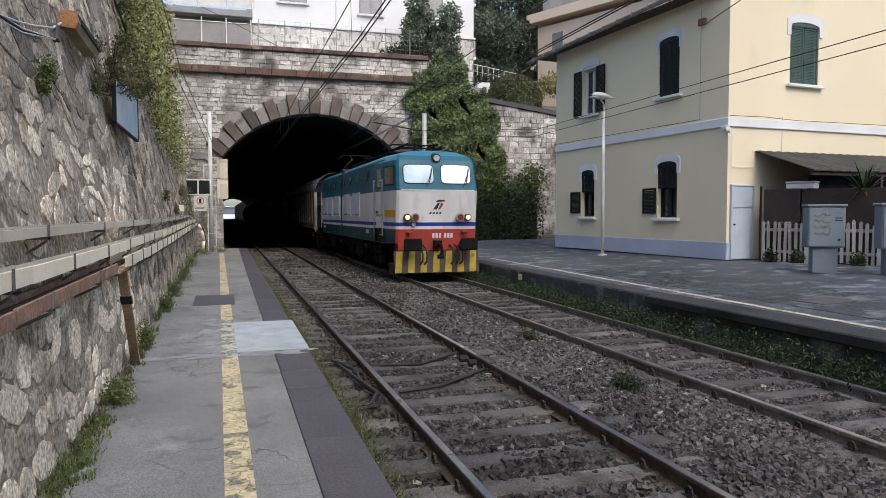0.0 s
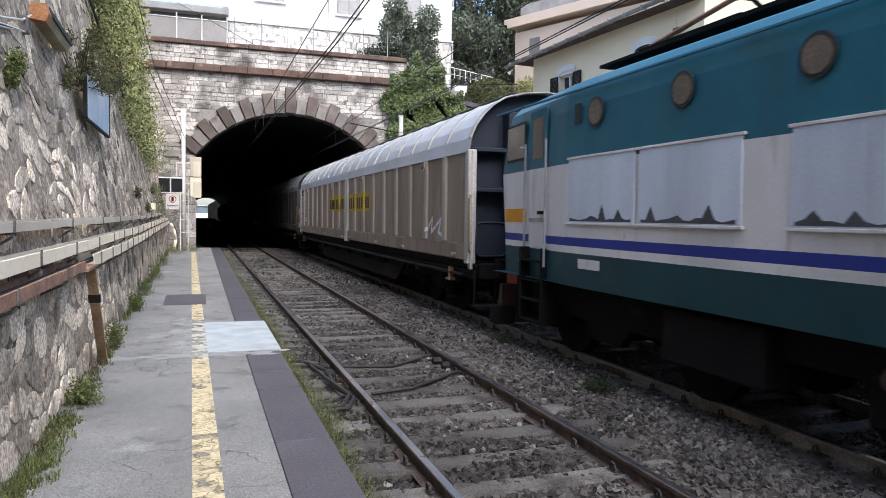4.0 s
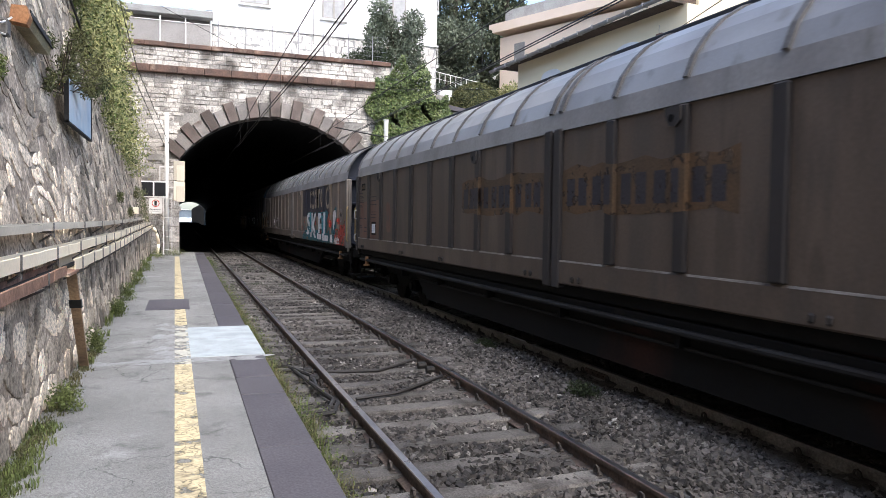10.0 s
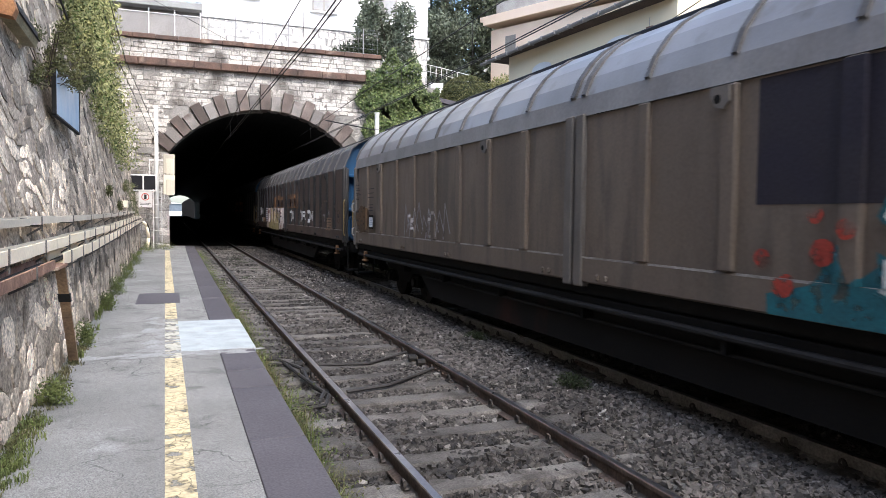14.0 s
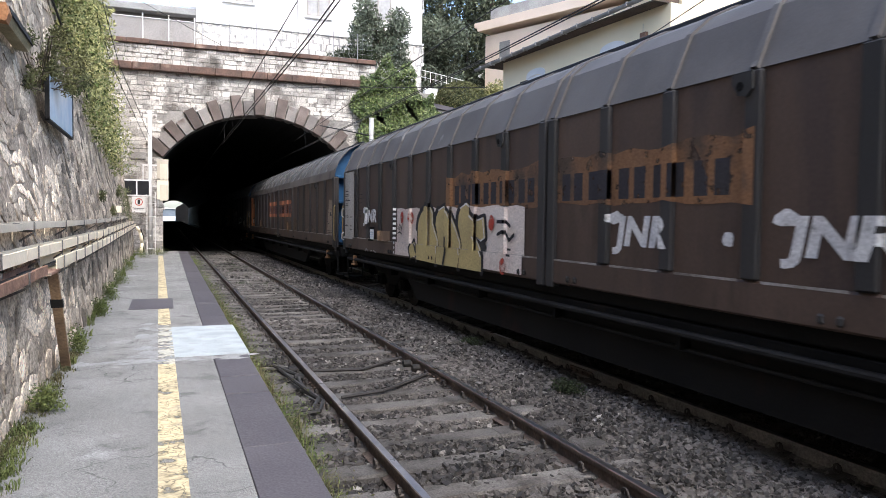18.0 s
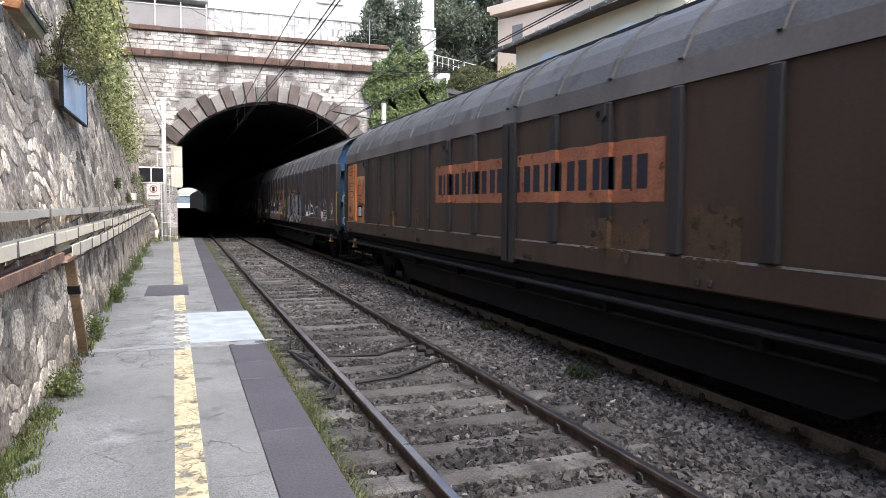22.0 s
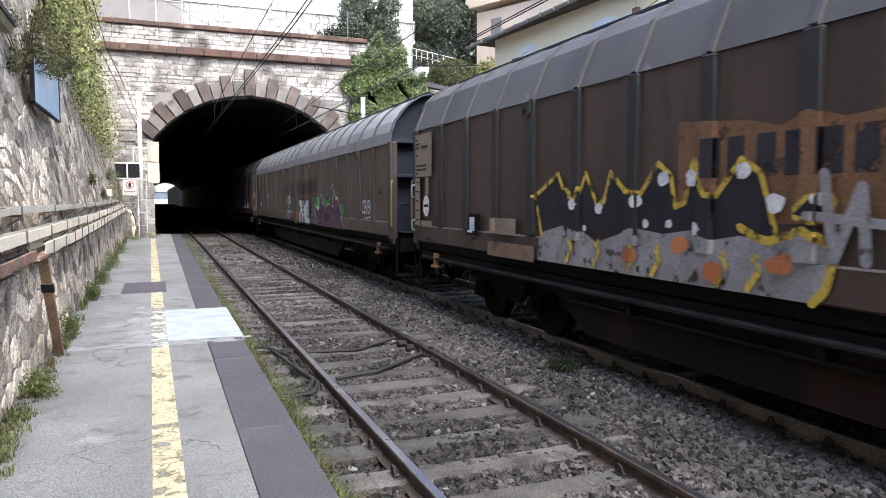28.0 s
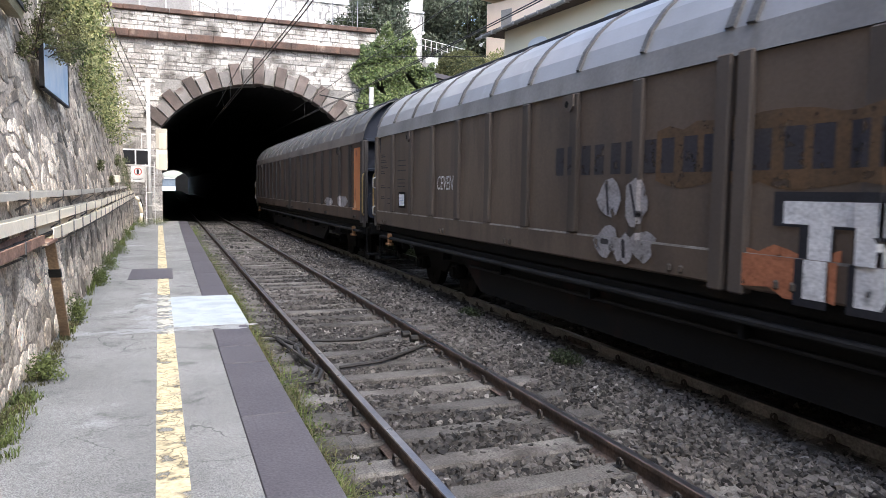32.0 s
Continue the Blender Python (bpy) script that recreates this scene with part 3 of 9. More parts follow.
plat2 = thing("platform_far", "dark paved platform with a worn white edge line", "platform", kind="structure")
part("platform_body", MB().prism([(7.5, -0.5), (40, -0.5), (40, 0.66), (12.6, 0.6), (7.5, P2 - 0.02)], "y", -25, 34), M["paving"], plat2)
part("platform_edge", MB().box(7.38, 8.0, -25, 11.4, P2 - 0.14, P2 + 0.012, 0.02), M["edge_dark"], plat2, "overhanging dark edge slab")
part("platform_edge", MB().box(7.52, 8.0, 11.4, 34, P2 - 0.6, P2 + 0.006, 0.02), M["edge_dark"], plat2)
wl = MB()
y = 1.0
while y < 30:
    ln = rng.uniform(0.3, 0.9)
    if rng.uniform() > 0.02:
        x0 = 8.12 + 0.022 * (y - 7) + rng.uniform(-0.01, 0.01)
        z = P2 + 0.013 + (x0 - 8.0) * 0.05
        yl2 = y + ln - 0.01
        wl.add([(x0 - 0.06, y, z), (x0 + 0.06, y, z + 0.004), (x0 + 0.06, yl2, z + 0.004), (x0 - 0.06, yl2, z)], [(0, 1, 2, 3)])
    y += ln
part("white_line", wl, M["white_line"], plat2, "worn white safety line")

# ---- tunnel mouth, retaining wall, what stands above ----
PY = 35.0                                   # face of the tunnel mouth
AX, AZ, AR = 4.15, 1.35, 5.36               # centre and radius of the arch
SX, SPRING = 4.3, 4.55                      # half width of the walls, height where the arch begins


def arch_line(r, n=28):
    a0 = math.acos(min(1, SX / r)) if r <= AR else math.asin((SPRING - AZ) / r)
    a0 = math.atan2(math.sqrt(max(0, r * r - SX * SX)), SX) if r == AR else a0
    return [(AX + r * math.cos(math.pi - a0 - (math.pi - 2 * a0) * k / n), AZ + r * math.sin(math.pi - a0 - (math.pi - 2 * a0) * k / n)) for k in range(n + 1)]


inner = [(AX - SX, -0.5)] + arch_line(AR) + [(AX + SX, -0.5)]
outer = [(AX - SX - 0.6, -0.5), (AX - SX - 0.6, 7.6), (AX + SX + 0.6, 7.6), (AX + SX + 0.6, -0.5)]
portal = thing("tunnel_portal", "coursed grey stone tunnel mouth with a dark arch and a rusty-brown cornice", "tunnel portal", kind="structure")
# wall core with the opening cut through it
core = MB()
n = len(inner)
top = [(max(-3.6, min(13.0, x)), 8.42) for x, z in inner]
for k in range(n - 1):
    (xa, za), (xb, zb) = inner[k], inner[k + 1]
    if k == 0 or k == n - 2:
        continue
    q = [(xa, za), (xb, zb), (xb, 8.42), (xa, 8.42)]
    core.prism(q, "y", PY + 0.02, PY + 1.0)
core.box(-3.6, AX - SX, PY + 0.02, PY + 1.0, -0.5, 8.42)
core.box(AX + SX, 13.0, PY + 0.02, PY + 1.0, -0.5, 8.42)
part("wall_core", core, M["joint"], portal)
tun = MB()
BEND = [(PY + 0.3, 0.0), (90, -0.35), (140, -0.9), (190, -1.6), (232, -2.3)]
for (ya, da), (yb, db) in zip(BEND[:-1], BEND[1:]):
    for k in range(n - 1):
        (xa, za), (xb, zb) = inner[k], inner[k + 1]
        tun.add([(xa + da, ya, za), (xb + da, ya, zb), (xb + db, yb, zb), (xa + db, yb, za)], [(0, 1, 2, 3)])
for k in range(n - 1):
    (xa, za), (xb, zb) = inner[k], inner[k + 1]
    d, o = 0.5, BEND[-1][1]
    tun.add([(xa + o, 232, za), (xb + o, 232, zb), (AX + (xb - AX) * 1.15 + o, 232, zb + d), (AX + (xa - AX) * 1.15 + o, 232, za + d)], [(0, 1, 2, 3)])
whole("tunnel_lining", tun, M["lining"], "masonry lining of the railway tunnel, coloured near black for its darkness", "tunnel", kind="structure")
fl = MB().box(-0.1, 8.5, PY + 0.4, 231.5, -0.49, -0.3)
fl.prism([(90, -0.35), (228, -0.35), (228, 0.55), (200, 0.5)], "x", -2.4, 4.0)
whole("tunnel_floor", fl, M["lining"], "tunnel floor in the same near black as the lining", "floor", kind="structure")
# hill over the tunnel, with the cutting's back
hill = MB()
hx = [-60, -12, -3.2, 4, 9.5, 16, 30, 80]
prof = [(PY + 0.9, 8.4), (37.2, 9.2), (43, 9.3), (60, 14), (120, 24), (228, 14), (231, 8.0)]
rows = [[(x, y, z + (3.0 if x < -10 and y > 36 else 0) - (1.2 if x > 12 and y < 60 else 0)) for x in hx] for y, z in prof]
hv = [p for r in rows for p in r]
hill.add(hv, [(a * 8 + b, a * 8 + b + 1, a * 8 + b + 9, a * 8 + b + 8) for a in range(len(rows) - 1) for b in range(7)])
whole("hillside", hill, M["earth"], "earth hillside over the tunnel", "hill", kind="structure")
# beyond the far mouth: sunlit yard
whole("far_yard", MB().box(-30, 60, 233, 330, -0.6, -0.4), M["ballast"], "pale yard beyond the tunnel", "ground", kind="structure")
fh = thing("far_house", "blue-grey distant house beyond the tunnel", "house")
part("wall", MB().box(-12, 2.9, 272, 282, -0.4, 4.6), M["cabinet"], fh)
part("roof", MB().prism([(-12.6, 4.6), (3.3, 4.6), (-5.4, 5.6)], "y", 271.5, 282.5), M["white"], fh)
whole("far_apron", MB().prism([(262, -0.5), (250, -0.5), (250, 0.3), (262, 1.9)], "x", -14, 3.3), M["white"], "pale concrete ramp beyond the tunnel", "ramp", kind="structure")
# the bank's shade is its black colour, as the sun reaches it here
whole("far_bank", MB().prism([(2.6, -0.5), (14, -0.5), (14, 7.0), (5.0, 6.2), (3.0, 5.0), (2.6, 4.5)], "y", 246, 250), M["lining"], "bank beyond the tunnel, coloured black to stand for shade", "hedge")

# cornice and parapet with coping
for k, x in enumerate(np.arange(-2.6, 9.2, 1.18)):
    part("cornice_block", MB().box(x + 0.006, x + 1.174, PY - 0.26 + rng.uniform(-0.01, 0.01), PY + 0.5, 8.42, 8.76, 0.03), M["cornice"], portal)
part("parapet_core", MB().box(-2.6, 9.9, PY + 0.03, PY + 0.6, 8.76, 9.62), M["joint"], portal)
for k, x in enumerate(np.arange(-2.6, 9.85, 0.96)):
    part("coping_block", MB().box(x + 0.005, x + 0.955, PY - 0.12 + rng.uniform(-0.01, 0.01), PY + 0.7, 9.62, 9.83 + rng.uniform(-0.01, 0.01), 0.025), M["cornice"], portal)
# plaque by the arch
part("plaque", MB().box(-1.55, -0.85, PY - 0.07, PY, 4.45, 4.75, 0.01), M["joint"], portal, "small unreadable stone plaque")

# stone wing wall on the far side with coping
wing = thing("wing_wall", "coursed grey stone retaining wall with a dark coping", "wall", kind="structure")
part("wall_core", MB().prism([(9.9, -0.5), (19.5, -0.5), (19.5, 6.8), (9.9, 8.1)], "y", PY + 0.02, PY + 0.8), M["joint"], wing)
part("coping", MB().prism([(9.9, 8.12), (19.5, 6.82), (19.5, 7.05), (9.9, 8.35)], "y", PY - 0.1, PY + 0.9), M["edge_stone"], wing)

# retaining wall beside the near platform: leans back from the track
BAT, WX = 0.15, -0.93


def turn_off(y):
    """How far the wall has turned away from the track."""
    return -0.0104 * max(0.0, y - 9)


def wall_x(z):
    """The wall's face: nearly upright at its foot, then leaning back."""
    return WX - BAT * (z - P1) if z > 1.5 else -1.065 - 0.046 * (z - P1)


rw = thing("retaining_wall", "tall leaning rubble stone retaining wall, dark and stained", "wall", kind="structure")
part("wall_core", MB().prism([(wall_x(-0.5) - 0.03, -0.5), (wall_x(1.5) - 0.03, 1.5), (wall_x(8.6) - 0.03, 8.6), (-4.5, 9.6), (-4.5, -0.5)], "y", -25, 9), M["mortar"], rw)
wc = [(wall_x(-0.5) - 0.03, -0.5), (wall_x(1.5) - 0.03, 1.5), (wall_x(8.6) - 0.03, 8.6), (-4.5, 9.6), (-4.5, -0.5)]
part("wall_core", MB().add([(x + (turn_off(y) if x > -4 else 0), y, z) for y in (9, PY + 0.5) for x, z in wc], [(0, 1, 2, 3, 4), (5, 6, 7, 8, 9)] + [(k, (k + 1) % 5, (k + 1) % 5 + 5, k + 5) for k in range(5)]), M["mortar"], rw)
whole("hillside_left", MB().prism([(-4.4, -0.5), (-4.4, 9.5), (-14, 15), (-60, 26), (-60, -0.5)], "y", -60, 60), M["earth"], "overgrown slope above the retaining wall", "hill", kind="structure")

# white villa on the terrace, lower storey faced with crazy paving
villa = thing("white_villa", "white plastered villa on a terrace above the tunnel", "house")
part("wall", MB().box(1.45, 14.1, 40, 50, 12.2, 22), M["white"], villa)
part("plinth_core", MB().box(1.45, 14.1, 40.02, 49.9, 8.5, 12.2), M["concrete"], villa)
part("ledge", MB().box(1.4, 14.2, 39.93, 40.2, 12.14, 12.24), M["trim_white"], villa)
for x0, x1, z0 in ((2.9, 4.4, 13.42), (7.3, 8.6, 13.1), (10.6, 12.2, 13.2)):
    w = part("window", MB().box(x0, x1, 39.97, 40.03, z0, z0 + 1.7), M["curtain"], villa)
    fr = MB().box(x0, x1, 39.93, 39.97, z0, z0 + 0.08).box(x0, x0 + 0.08, 39.93, 39.97, z0, z0 + 1.7).box(x1 - 0.08, x1, 39.93, 39.97, z0, z0 + 1.7).box((x0 + x1) / 2 - 0.05, (x0 + x1) / 2 + 0.05, 39.93, 39.97, z0, z0 + 1.7)
    part("window_frame", fr, M["fence_white"], w)
    part("window_sill", MB().box(x0 - 0.12, x1 + 0.12, 39.85, 40.0, z0 - 0.1, z0), M["trim_white"], w)
part("downpipe", MB().cyl((6.0, 39.95, 12.2), (6.0, 39.95, 20), 0.045, 8), M["trim_white"], villa)
for z0 in (11.2, 14.4):
    b = part("balcony", MB().box(14.1, 14.6, 41, 45, z0, z0 + 0.15), M["trim_white"], villa)
    rl = MB().tube([(14.55, 41, z0 + 1.1), (14.55, 45, z0 + 1.1)], 0.03).tube([(14.1, 41.02, z0 + 1.1), (14.55, 41.02, z0 + 1.1)], 0.03)
    for k in range(9):
        rl.cyl((14.55, 41 + k * 0.5, z0 + 0.1), (14.55, 41 + k * 0.5, z0 + 1.1), 0.015, 5)
    for k in range(5):
        rl.cyl((14.15 + k * 0.09, 41.02, z0 + 0.1), (14.15 + k * 0.09, 41.02, z0 + 1.1), 0.015, 5)
    part("railing", rl, M["white_metal"], b)
terrace = MB().box(-12, 12.2, 35.5, 42, 8.5, 9.6)
whole("terrace", terrace, M["concrete"], "concrete terrace behind the parapet", "terrace", kind="structure")

# grey panel fence and flat annexe roof on the terrace
pf = thing("panel_fence", "weathered grey sheet panels in a white metal frame", "fence")
for k, (x0, x1) in enumerate(((-2.9, -1.05), (-1.0, 0.1), (0.16, 1.25))):
    part("panel", MB().box(x0, x1, 36.9, 36.94, 9.6, 11.25, 0.005), M["grey_panel"], pf)
fr = MB()
for x in (-2.95, -1.02, 0.13, 1.3):
    fr.cyl((x, 36.88, 9.6), (x, 36.88, 11.5), 0.03, 6)
fr.cyl((-2.95, 36.88, 11.28), (1.3, 36.88, 11.28), 0.025, 6)
part("frame", fr, M["white_metal"], pf)
an = thing("annexe", "low annexe with a concrete edge and glass balustrade", "house")
part("wall", MB().box(-4, 1.4, 38.2, 44, 9.6, 11.8), M["grey_panel"], an)
part("roof_slab", MB().box(-4.2, 1.42, 37.6, 44, 11.8, 12.15, 0.03), M["concrete"], an)
for x in (-2.6, -1.2, 0.2):
    part("balustrade_pane", MB().box(x + 0.03, x + 1.33, 37.75, 37.78, 12.25, 13.1), M["white_metal"], an, "pale frosted balustrade pane")
bl = MB().cyl((-4, 37.76, 13.15), (1.4, 37.76, 13.15), 0.03, 6)
for x in (-2.6, -1.2, 0.2, 1.4):
    bl.cyl((x, 37.76, 12.1), (x, 37.76, 13.15), 0.03, 6)
part("balustrade_rail", bl, M["white_metal"], an)

# wire fence along the parapet
wf = thing("wire_fence", "thin wire mesh fence on the parapet", "fence")
for x in np.arange(1.6, 9.9, 1.25):
    part("post", MB().cyl((x, 35.6, 9.8), (x, 35.6, 11.25), 0.022, 6), M["steel"], wf)
mesh_mb = MB()
for k in range(6):
    mesh_mb.cyl((1.6, 35.6, 10.0 + k * 0.24), (9.9, 35.6, 10.0 + k * 0.24), 0.004, 4)
for x in np.arange(1.6, 9.9, 0.25):
    mesh_mb.cyl((x, 35.6, 9.85), (x, 35.6, 11.2), 0.003, 4)
part("wire_mesh", mesh_mb, M["steel"], wf)

# white garden stair rail
st = thing("garden_stair", "white-railed garden stair between the houses", "stairs")
for k in range(7):
    part("step", MB().box(14.3 + 0.5 * k, 14.8 + 0.5 * k, 41, 43, 8.0, 9.0 + 0.1 * (6 - k)), M["edge_stone"], st)
rl = MB()
for k in range(9):
    x, z = 14.3 + k * 0.42, 10.95 - k * 0.065
    rl.box(x * 0.83 + 2.45, x * 0.83 + 2.48, 40.95, 41.0, z - 0.6, z)
rl.tube([(14.3, 40.97, 10.95), (17.2, 40.97, 10.51)], 0.025)
rl.tube([(14.3, 40.97, 10.55), (17.2, 40.97, 10.11)], 0.015)
part("railing", rl, M["white_metal"], st)
whole("garden_wall", MB().box(13.85, 14.6, 38.6, 39.0, 7.0, 9.4), M["trim_white"], "low white garden wall", "wall", kind="structure")

# pink house behind
ph = thing("pink_house", "pink plastered house with a pale overhanging cornice", "house", at=pose(20.6, 45.2, 0.35, 0, 0, -66.5))
part("wall", MB().box(0, 14, 0, 12, 4, 14.2), M["pink"], ph)
part("cornice", MB().prism([(-0.3, 14.5), (14.5, 14.5), (14.5, 15.1), (-0.6, 15.1), (-0.6, 14.8), (-0.35, 14.75)], "y", -0.5, 12.5), M["pink"], ph)
part("parapet", MB().box(-0.1, 14, 0.6, 12, 15.1, 16.2), M["concrete"], ph)
for s0 in (2.6, 7.2):
    w = part("window", MB().box(-0.02, 0.02, s0, s0 + 0.9, 12.0, 13.3), M["grey_panel"], ph)
    part("window_frame", MB().box(-0.05, -0.02, s0 - 0.08, s0 + 0.98, 11.9, 12.0).box(-0.05, -0.02, s0 - 0.08, s0, 12, 13.4).box(-0.05, -0.02, s0 + 0.9, s0 + 0.98, 12, 13.4), M["trim_white"], w)
w = part("window", MB().box(1.3, 2.2, -0.02, 0.02, 12.2, 13.6), M["grey_panel"], ph)
part("wall_lamp", MB().cyl((-0.35, -0.1, 11.6), (-0.1, -0.1, 11.7), 0.03).cyl((-0.45, -0.1, 11.5), (-0.3, -0.1, 11.62), 0.12, 10, 0.06), M["white_metal"], ph)

# added slope behind the eye, never seen: keeps low sky light out of the tunnel
back = MB()
for a, b, ya, za, yb, zb in ((-90, 90, -42, -0.5, -54, 22), (-90, 90, -54, 22, -80, 42)):
    back.add([(a, ya, za), (b, ya, za), (b, yb, zb), (a, yb, zb)], [(0, 1, 2, 3)])
whole("hillside_behind", back, M["leaf_dark"], "unseen slope added behind the eye to block low sky light", "hill", kind="structure")

# ---- station house ----
# local axes: x away from the track, y along the facade away from the eye, z up from the plinth's foot
house = thing("station_house", "cream two-storey station house with a pale blue base and white band", "house", at=pose(12.8, 15.95, 0.62, 0, 0, 5.5))
LY, DX, EAVE = 8.65, 11.0, 7.22


def wall_with_holes(mb, fixed, axis, u0, u1, z0, z1, holes, thick):
    """A wall in the plane across the axis, with arched holes (ua, ub, za, zb)."""
    us = sorted({u0, u1, *[h[0] for h in holes], *[h[1] for h in holes]})
    zs = sorted({z0, z1, *[h[2] for h in holes], *[h[3] for h in holes]})
    nu, nz = len(us), len(zs)
    put = (lambda u, z, d: (fixed + d, u, z)) if axis == "x" else (lambda u, z, d: (u, fixed + d, z))
    verts = [put(u, z, d) for d in (0, thick) for z in zs for u in us]

    def solid(i, j):
        if not (0 <= i < nu - 1 and 0 <= j < nz - 1):
            return False
        um, zm = (us[i] + us[i + 1]) / 2, (zs[j] + zs[j + 1]) / 2
        return not any(h[0] < um < h[1] and h[2] < zm < h[3] for h in holes)

    faces = []
    for i in range(nu - 1):
        for j in range(nz - 1):
            if not solid(i, j):
                continue
            a, b, c, d = j * nu + i, j * nu + i + 1, (j + 1) * nu + i + 1, (j + 1) * nu + i
            o = nu * nz
            faces += [(a, b, c, d), (a + o, b + o, c + o, d + o)]
            for p, q, ok in ((a, b, solid(i, j - 1)), (b, c, solid(i + 1, j)), (c, d, solid(i, j + 1)), (d, a, solid(i - 1, j))):
                if not ok:
                    faces.append((p, q, q + o, p + o))
    mb.add(verts, faces)


HOLES_F = [(1.95, 2.82, 1.13, 2.68), (6.13, 6.92, 1.15, 2.66), (1.92, 2.8, 4.74, 6.32), (6.0, 6.88, 4.72, 6.28)]
HOLES_S = [(2.17, 3.25, 4.85, 6.42)]
fw = MB()
wall_with_holes(fw, 0.0, "x", 0.0, LY, 0.0, EAVE, HOLES_F, 0.4)
part("wall", fw, M["cream"], house)
sw = MB()
wall_with_holes(sw, 0.0, "y", 0.4, DX, 0.0, 9.0, HOLES_S, 0.4)
part("wall", sw, M["cream"], house)
part("wall", MB().box(0.4, DX, LY - 0.4, LY, 0, EAVE).box(DX - 0.4, DX, 0.4, LY - 0.4, 0, EAVE), M["cream"], house)
part("inside", MB().box(0.75, 0.8, 0.5, LY - 0.5, 0.05, EAVE - 0.05).box(0.5, DX - 0.5, 0.7, 0.75, 0.05, EAVE - 0.05), M["dark"], house, "dark interior")
part("base_course", MB().box(-0.025, 0, -0.02, LY, 0.0, 0.47, 0.008), M["base_blue"], house, "pale blue painted base")
part("base_course", MB().box(0.0, 0.14, -0.025, 0, 0.0, 0.47, 0.008), M["base_blue"], house)
part("band", MB().box(-0.05, 0, -0.05, LY, 3.56, 3.8, 0.012), M["trim_white"], house, "white painted string band")
part("band", MB().box(0.0, DX, -0.05, 0, 3.56, 3.8, 0.012), M["trim_white"], house)
# roof with eaves and gutter
roof = part("roof", MB().prism([(-0.48, EAVE + 0.04), (DX / 2, EAVE + 2.2), (DX + 0.5, EAVE + 0.04), (DX + 0.5, EAVE), (-0.48, EAVE)], "y", 0.1, LY + 1.1), M["shaded_roof_tile"], house, "tiled roof with wide eaves, the shade under them put into its colour")
gt = MB()
for k in range(8):
    a, b = math.pi + math.pi * k / 8, math.pi + math.pi * (k + 1) / 8
    for r in (0.09, 0.075):
        ga, gb = EAVE + 0.2, EAVE - 0.1
        gt.add([(-0.55 + r * math.cos(a), 0.0, ga + r * math.sin(a)), (-0.55 + r * math.cos(b), 0.0, ga + r * math.sin(b)), (-0.55 + r * math.cos(b), LY + 1.15, gb + r * math.sin(b)), (-0.55 + r * math.cos(a), LY + 1.15, gb + r * math.sin(a))], [(0, 1, 2, 3)])
gutter = part("gutter", gt, M["gutter"], roof, "grey half-round gutter")
for k in range(13):
    zg = EAVE + 0.2 - 0.3 * k * 0.75 / (LY + 1.15)
    part("gutter_hook", MB().box(-0.66, -0.44, 0.3 + k * 0.75, 0.33 + k * 0.75, zg - 0.1, zg + 0.02), M["gutter"], roof)
part("downpipe", MB().cyl((-0.06, 1.0, 3.85), (-0.06, 1.0, EAVE - 0.35), 0.006, 6), M["gutter"], house, "thin cable down the wall")
part("cable", MB().tube([(-0.04, 1.0, 3.86), (-0.06, 3.0, 3.86), (-0.06, LY, 3.86)], 0.008), M["cable"], house)
part("junction_box", MB().box(-0.1, 0, 0.85, 1.1, 6.45, 6.62, 0.01), M["rust"], house)
part("cable", MB().tube([(-0.06, -0.05, 3.5), (0.1, -0.06, 3.3), (0.1, -0.04, 2.5), (0.9, -0.04, 2.5)], 0.008), M["trim_white"], house)
part("cable", MB().tube([(1.9, -0.03, 3.9), (1.9, -0.03, 2.6)], 0.006), M["concrete"], house)
cb = MB().tube([(0.0, -0.06, 3.84), (1.2, -0.07, 3.86), (2.4, -0.07, 3.82), (6, -0.07, 3.85)], 0.008)
part("cable", cb, M["cable"], house)
part("wall_camera", MB().box(-0.16, -0.03, -0.1, 0.1, 3.46, 3.56, 0.01).cyl((-0.1, -0.06, 3.42), (-0.1, -0.2, 3.4), 0.04, 8), M["white_metal"], house, "small white camera at the corner")


def arched_window(h, axis, shut, kind):
    """A window in its hole; kind: closed, open, half."""
    u0, u1, z0, z1 = h
    um = (u0 + u1) / 2

    def bx(mb, a, b, d0, d1, za, zb, ch=0.0):
        return mb.box(d0, d1, a, b, za, zb, ch) if axis == "x" else mb.box(a, b, d0, d1, za, zb, ch)

    win = part("window", bx(MB(), u0, u1, 0.2, 0.22, z0, z1), M["glass"], house)
    sur = MB()
    pts = []
    for k in range(13):
        t = math.pi * k / 12
        pts.append((um + (u1 - u0) / 2 * math.cos(t), z1 + 0.12 * math.sin(t)))
    ring = pts + [(um + (u - um) * 1.28, z1 + (z - z1) * 1.5 + 0.16) for u, z in reversed(pts)]
    n = len(pts)
    put = (lambda u, z, d: (d, u, z)) if axis == "x" else (lambda u, z, d: (u, d, z))
    sv_ = [put(u, z, -0.03) for u, z in ring] + [put(u, z, 0.0) for u, z in ring]
    m2_ = len(ring)
    sur.add(sv_, [(k, k + 1, m2_ - 2 - k, m2_ - 1 - k) for k in range(n - 1)] + [(k, (k + 1) % m2_, m2_ + (k + 1) % m2_, m2_ + k) for k in range(m2_)])
    bx(sur, u0 - 0.13, u0, -0.03, 0.0, z1 - 0.25, z1 + 0.16)
    bx(sur, u1, u1 + 0.13, -0.03, 0.0, z1 - 0.25, z1 + 0.16)
    part("surround", sur, M["trim_white"], win, "white painted arched surround")
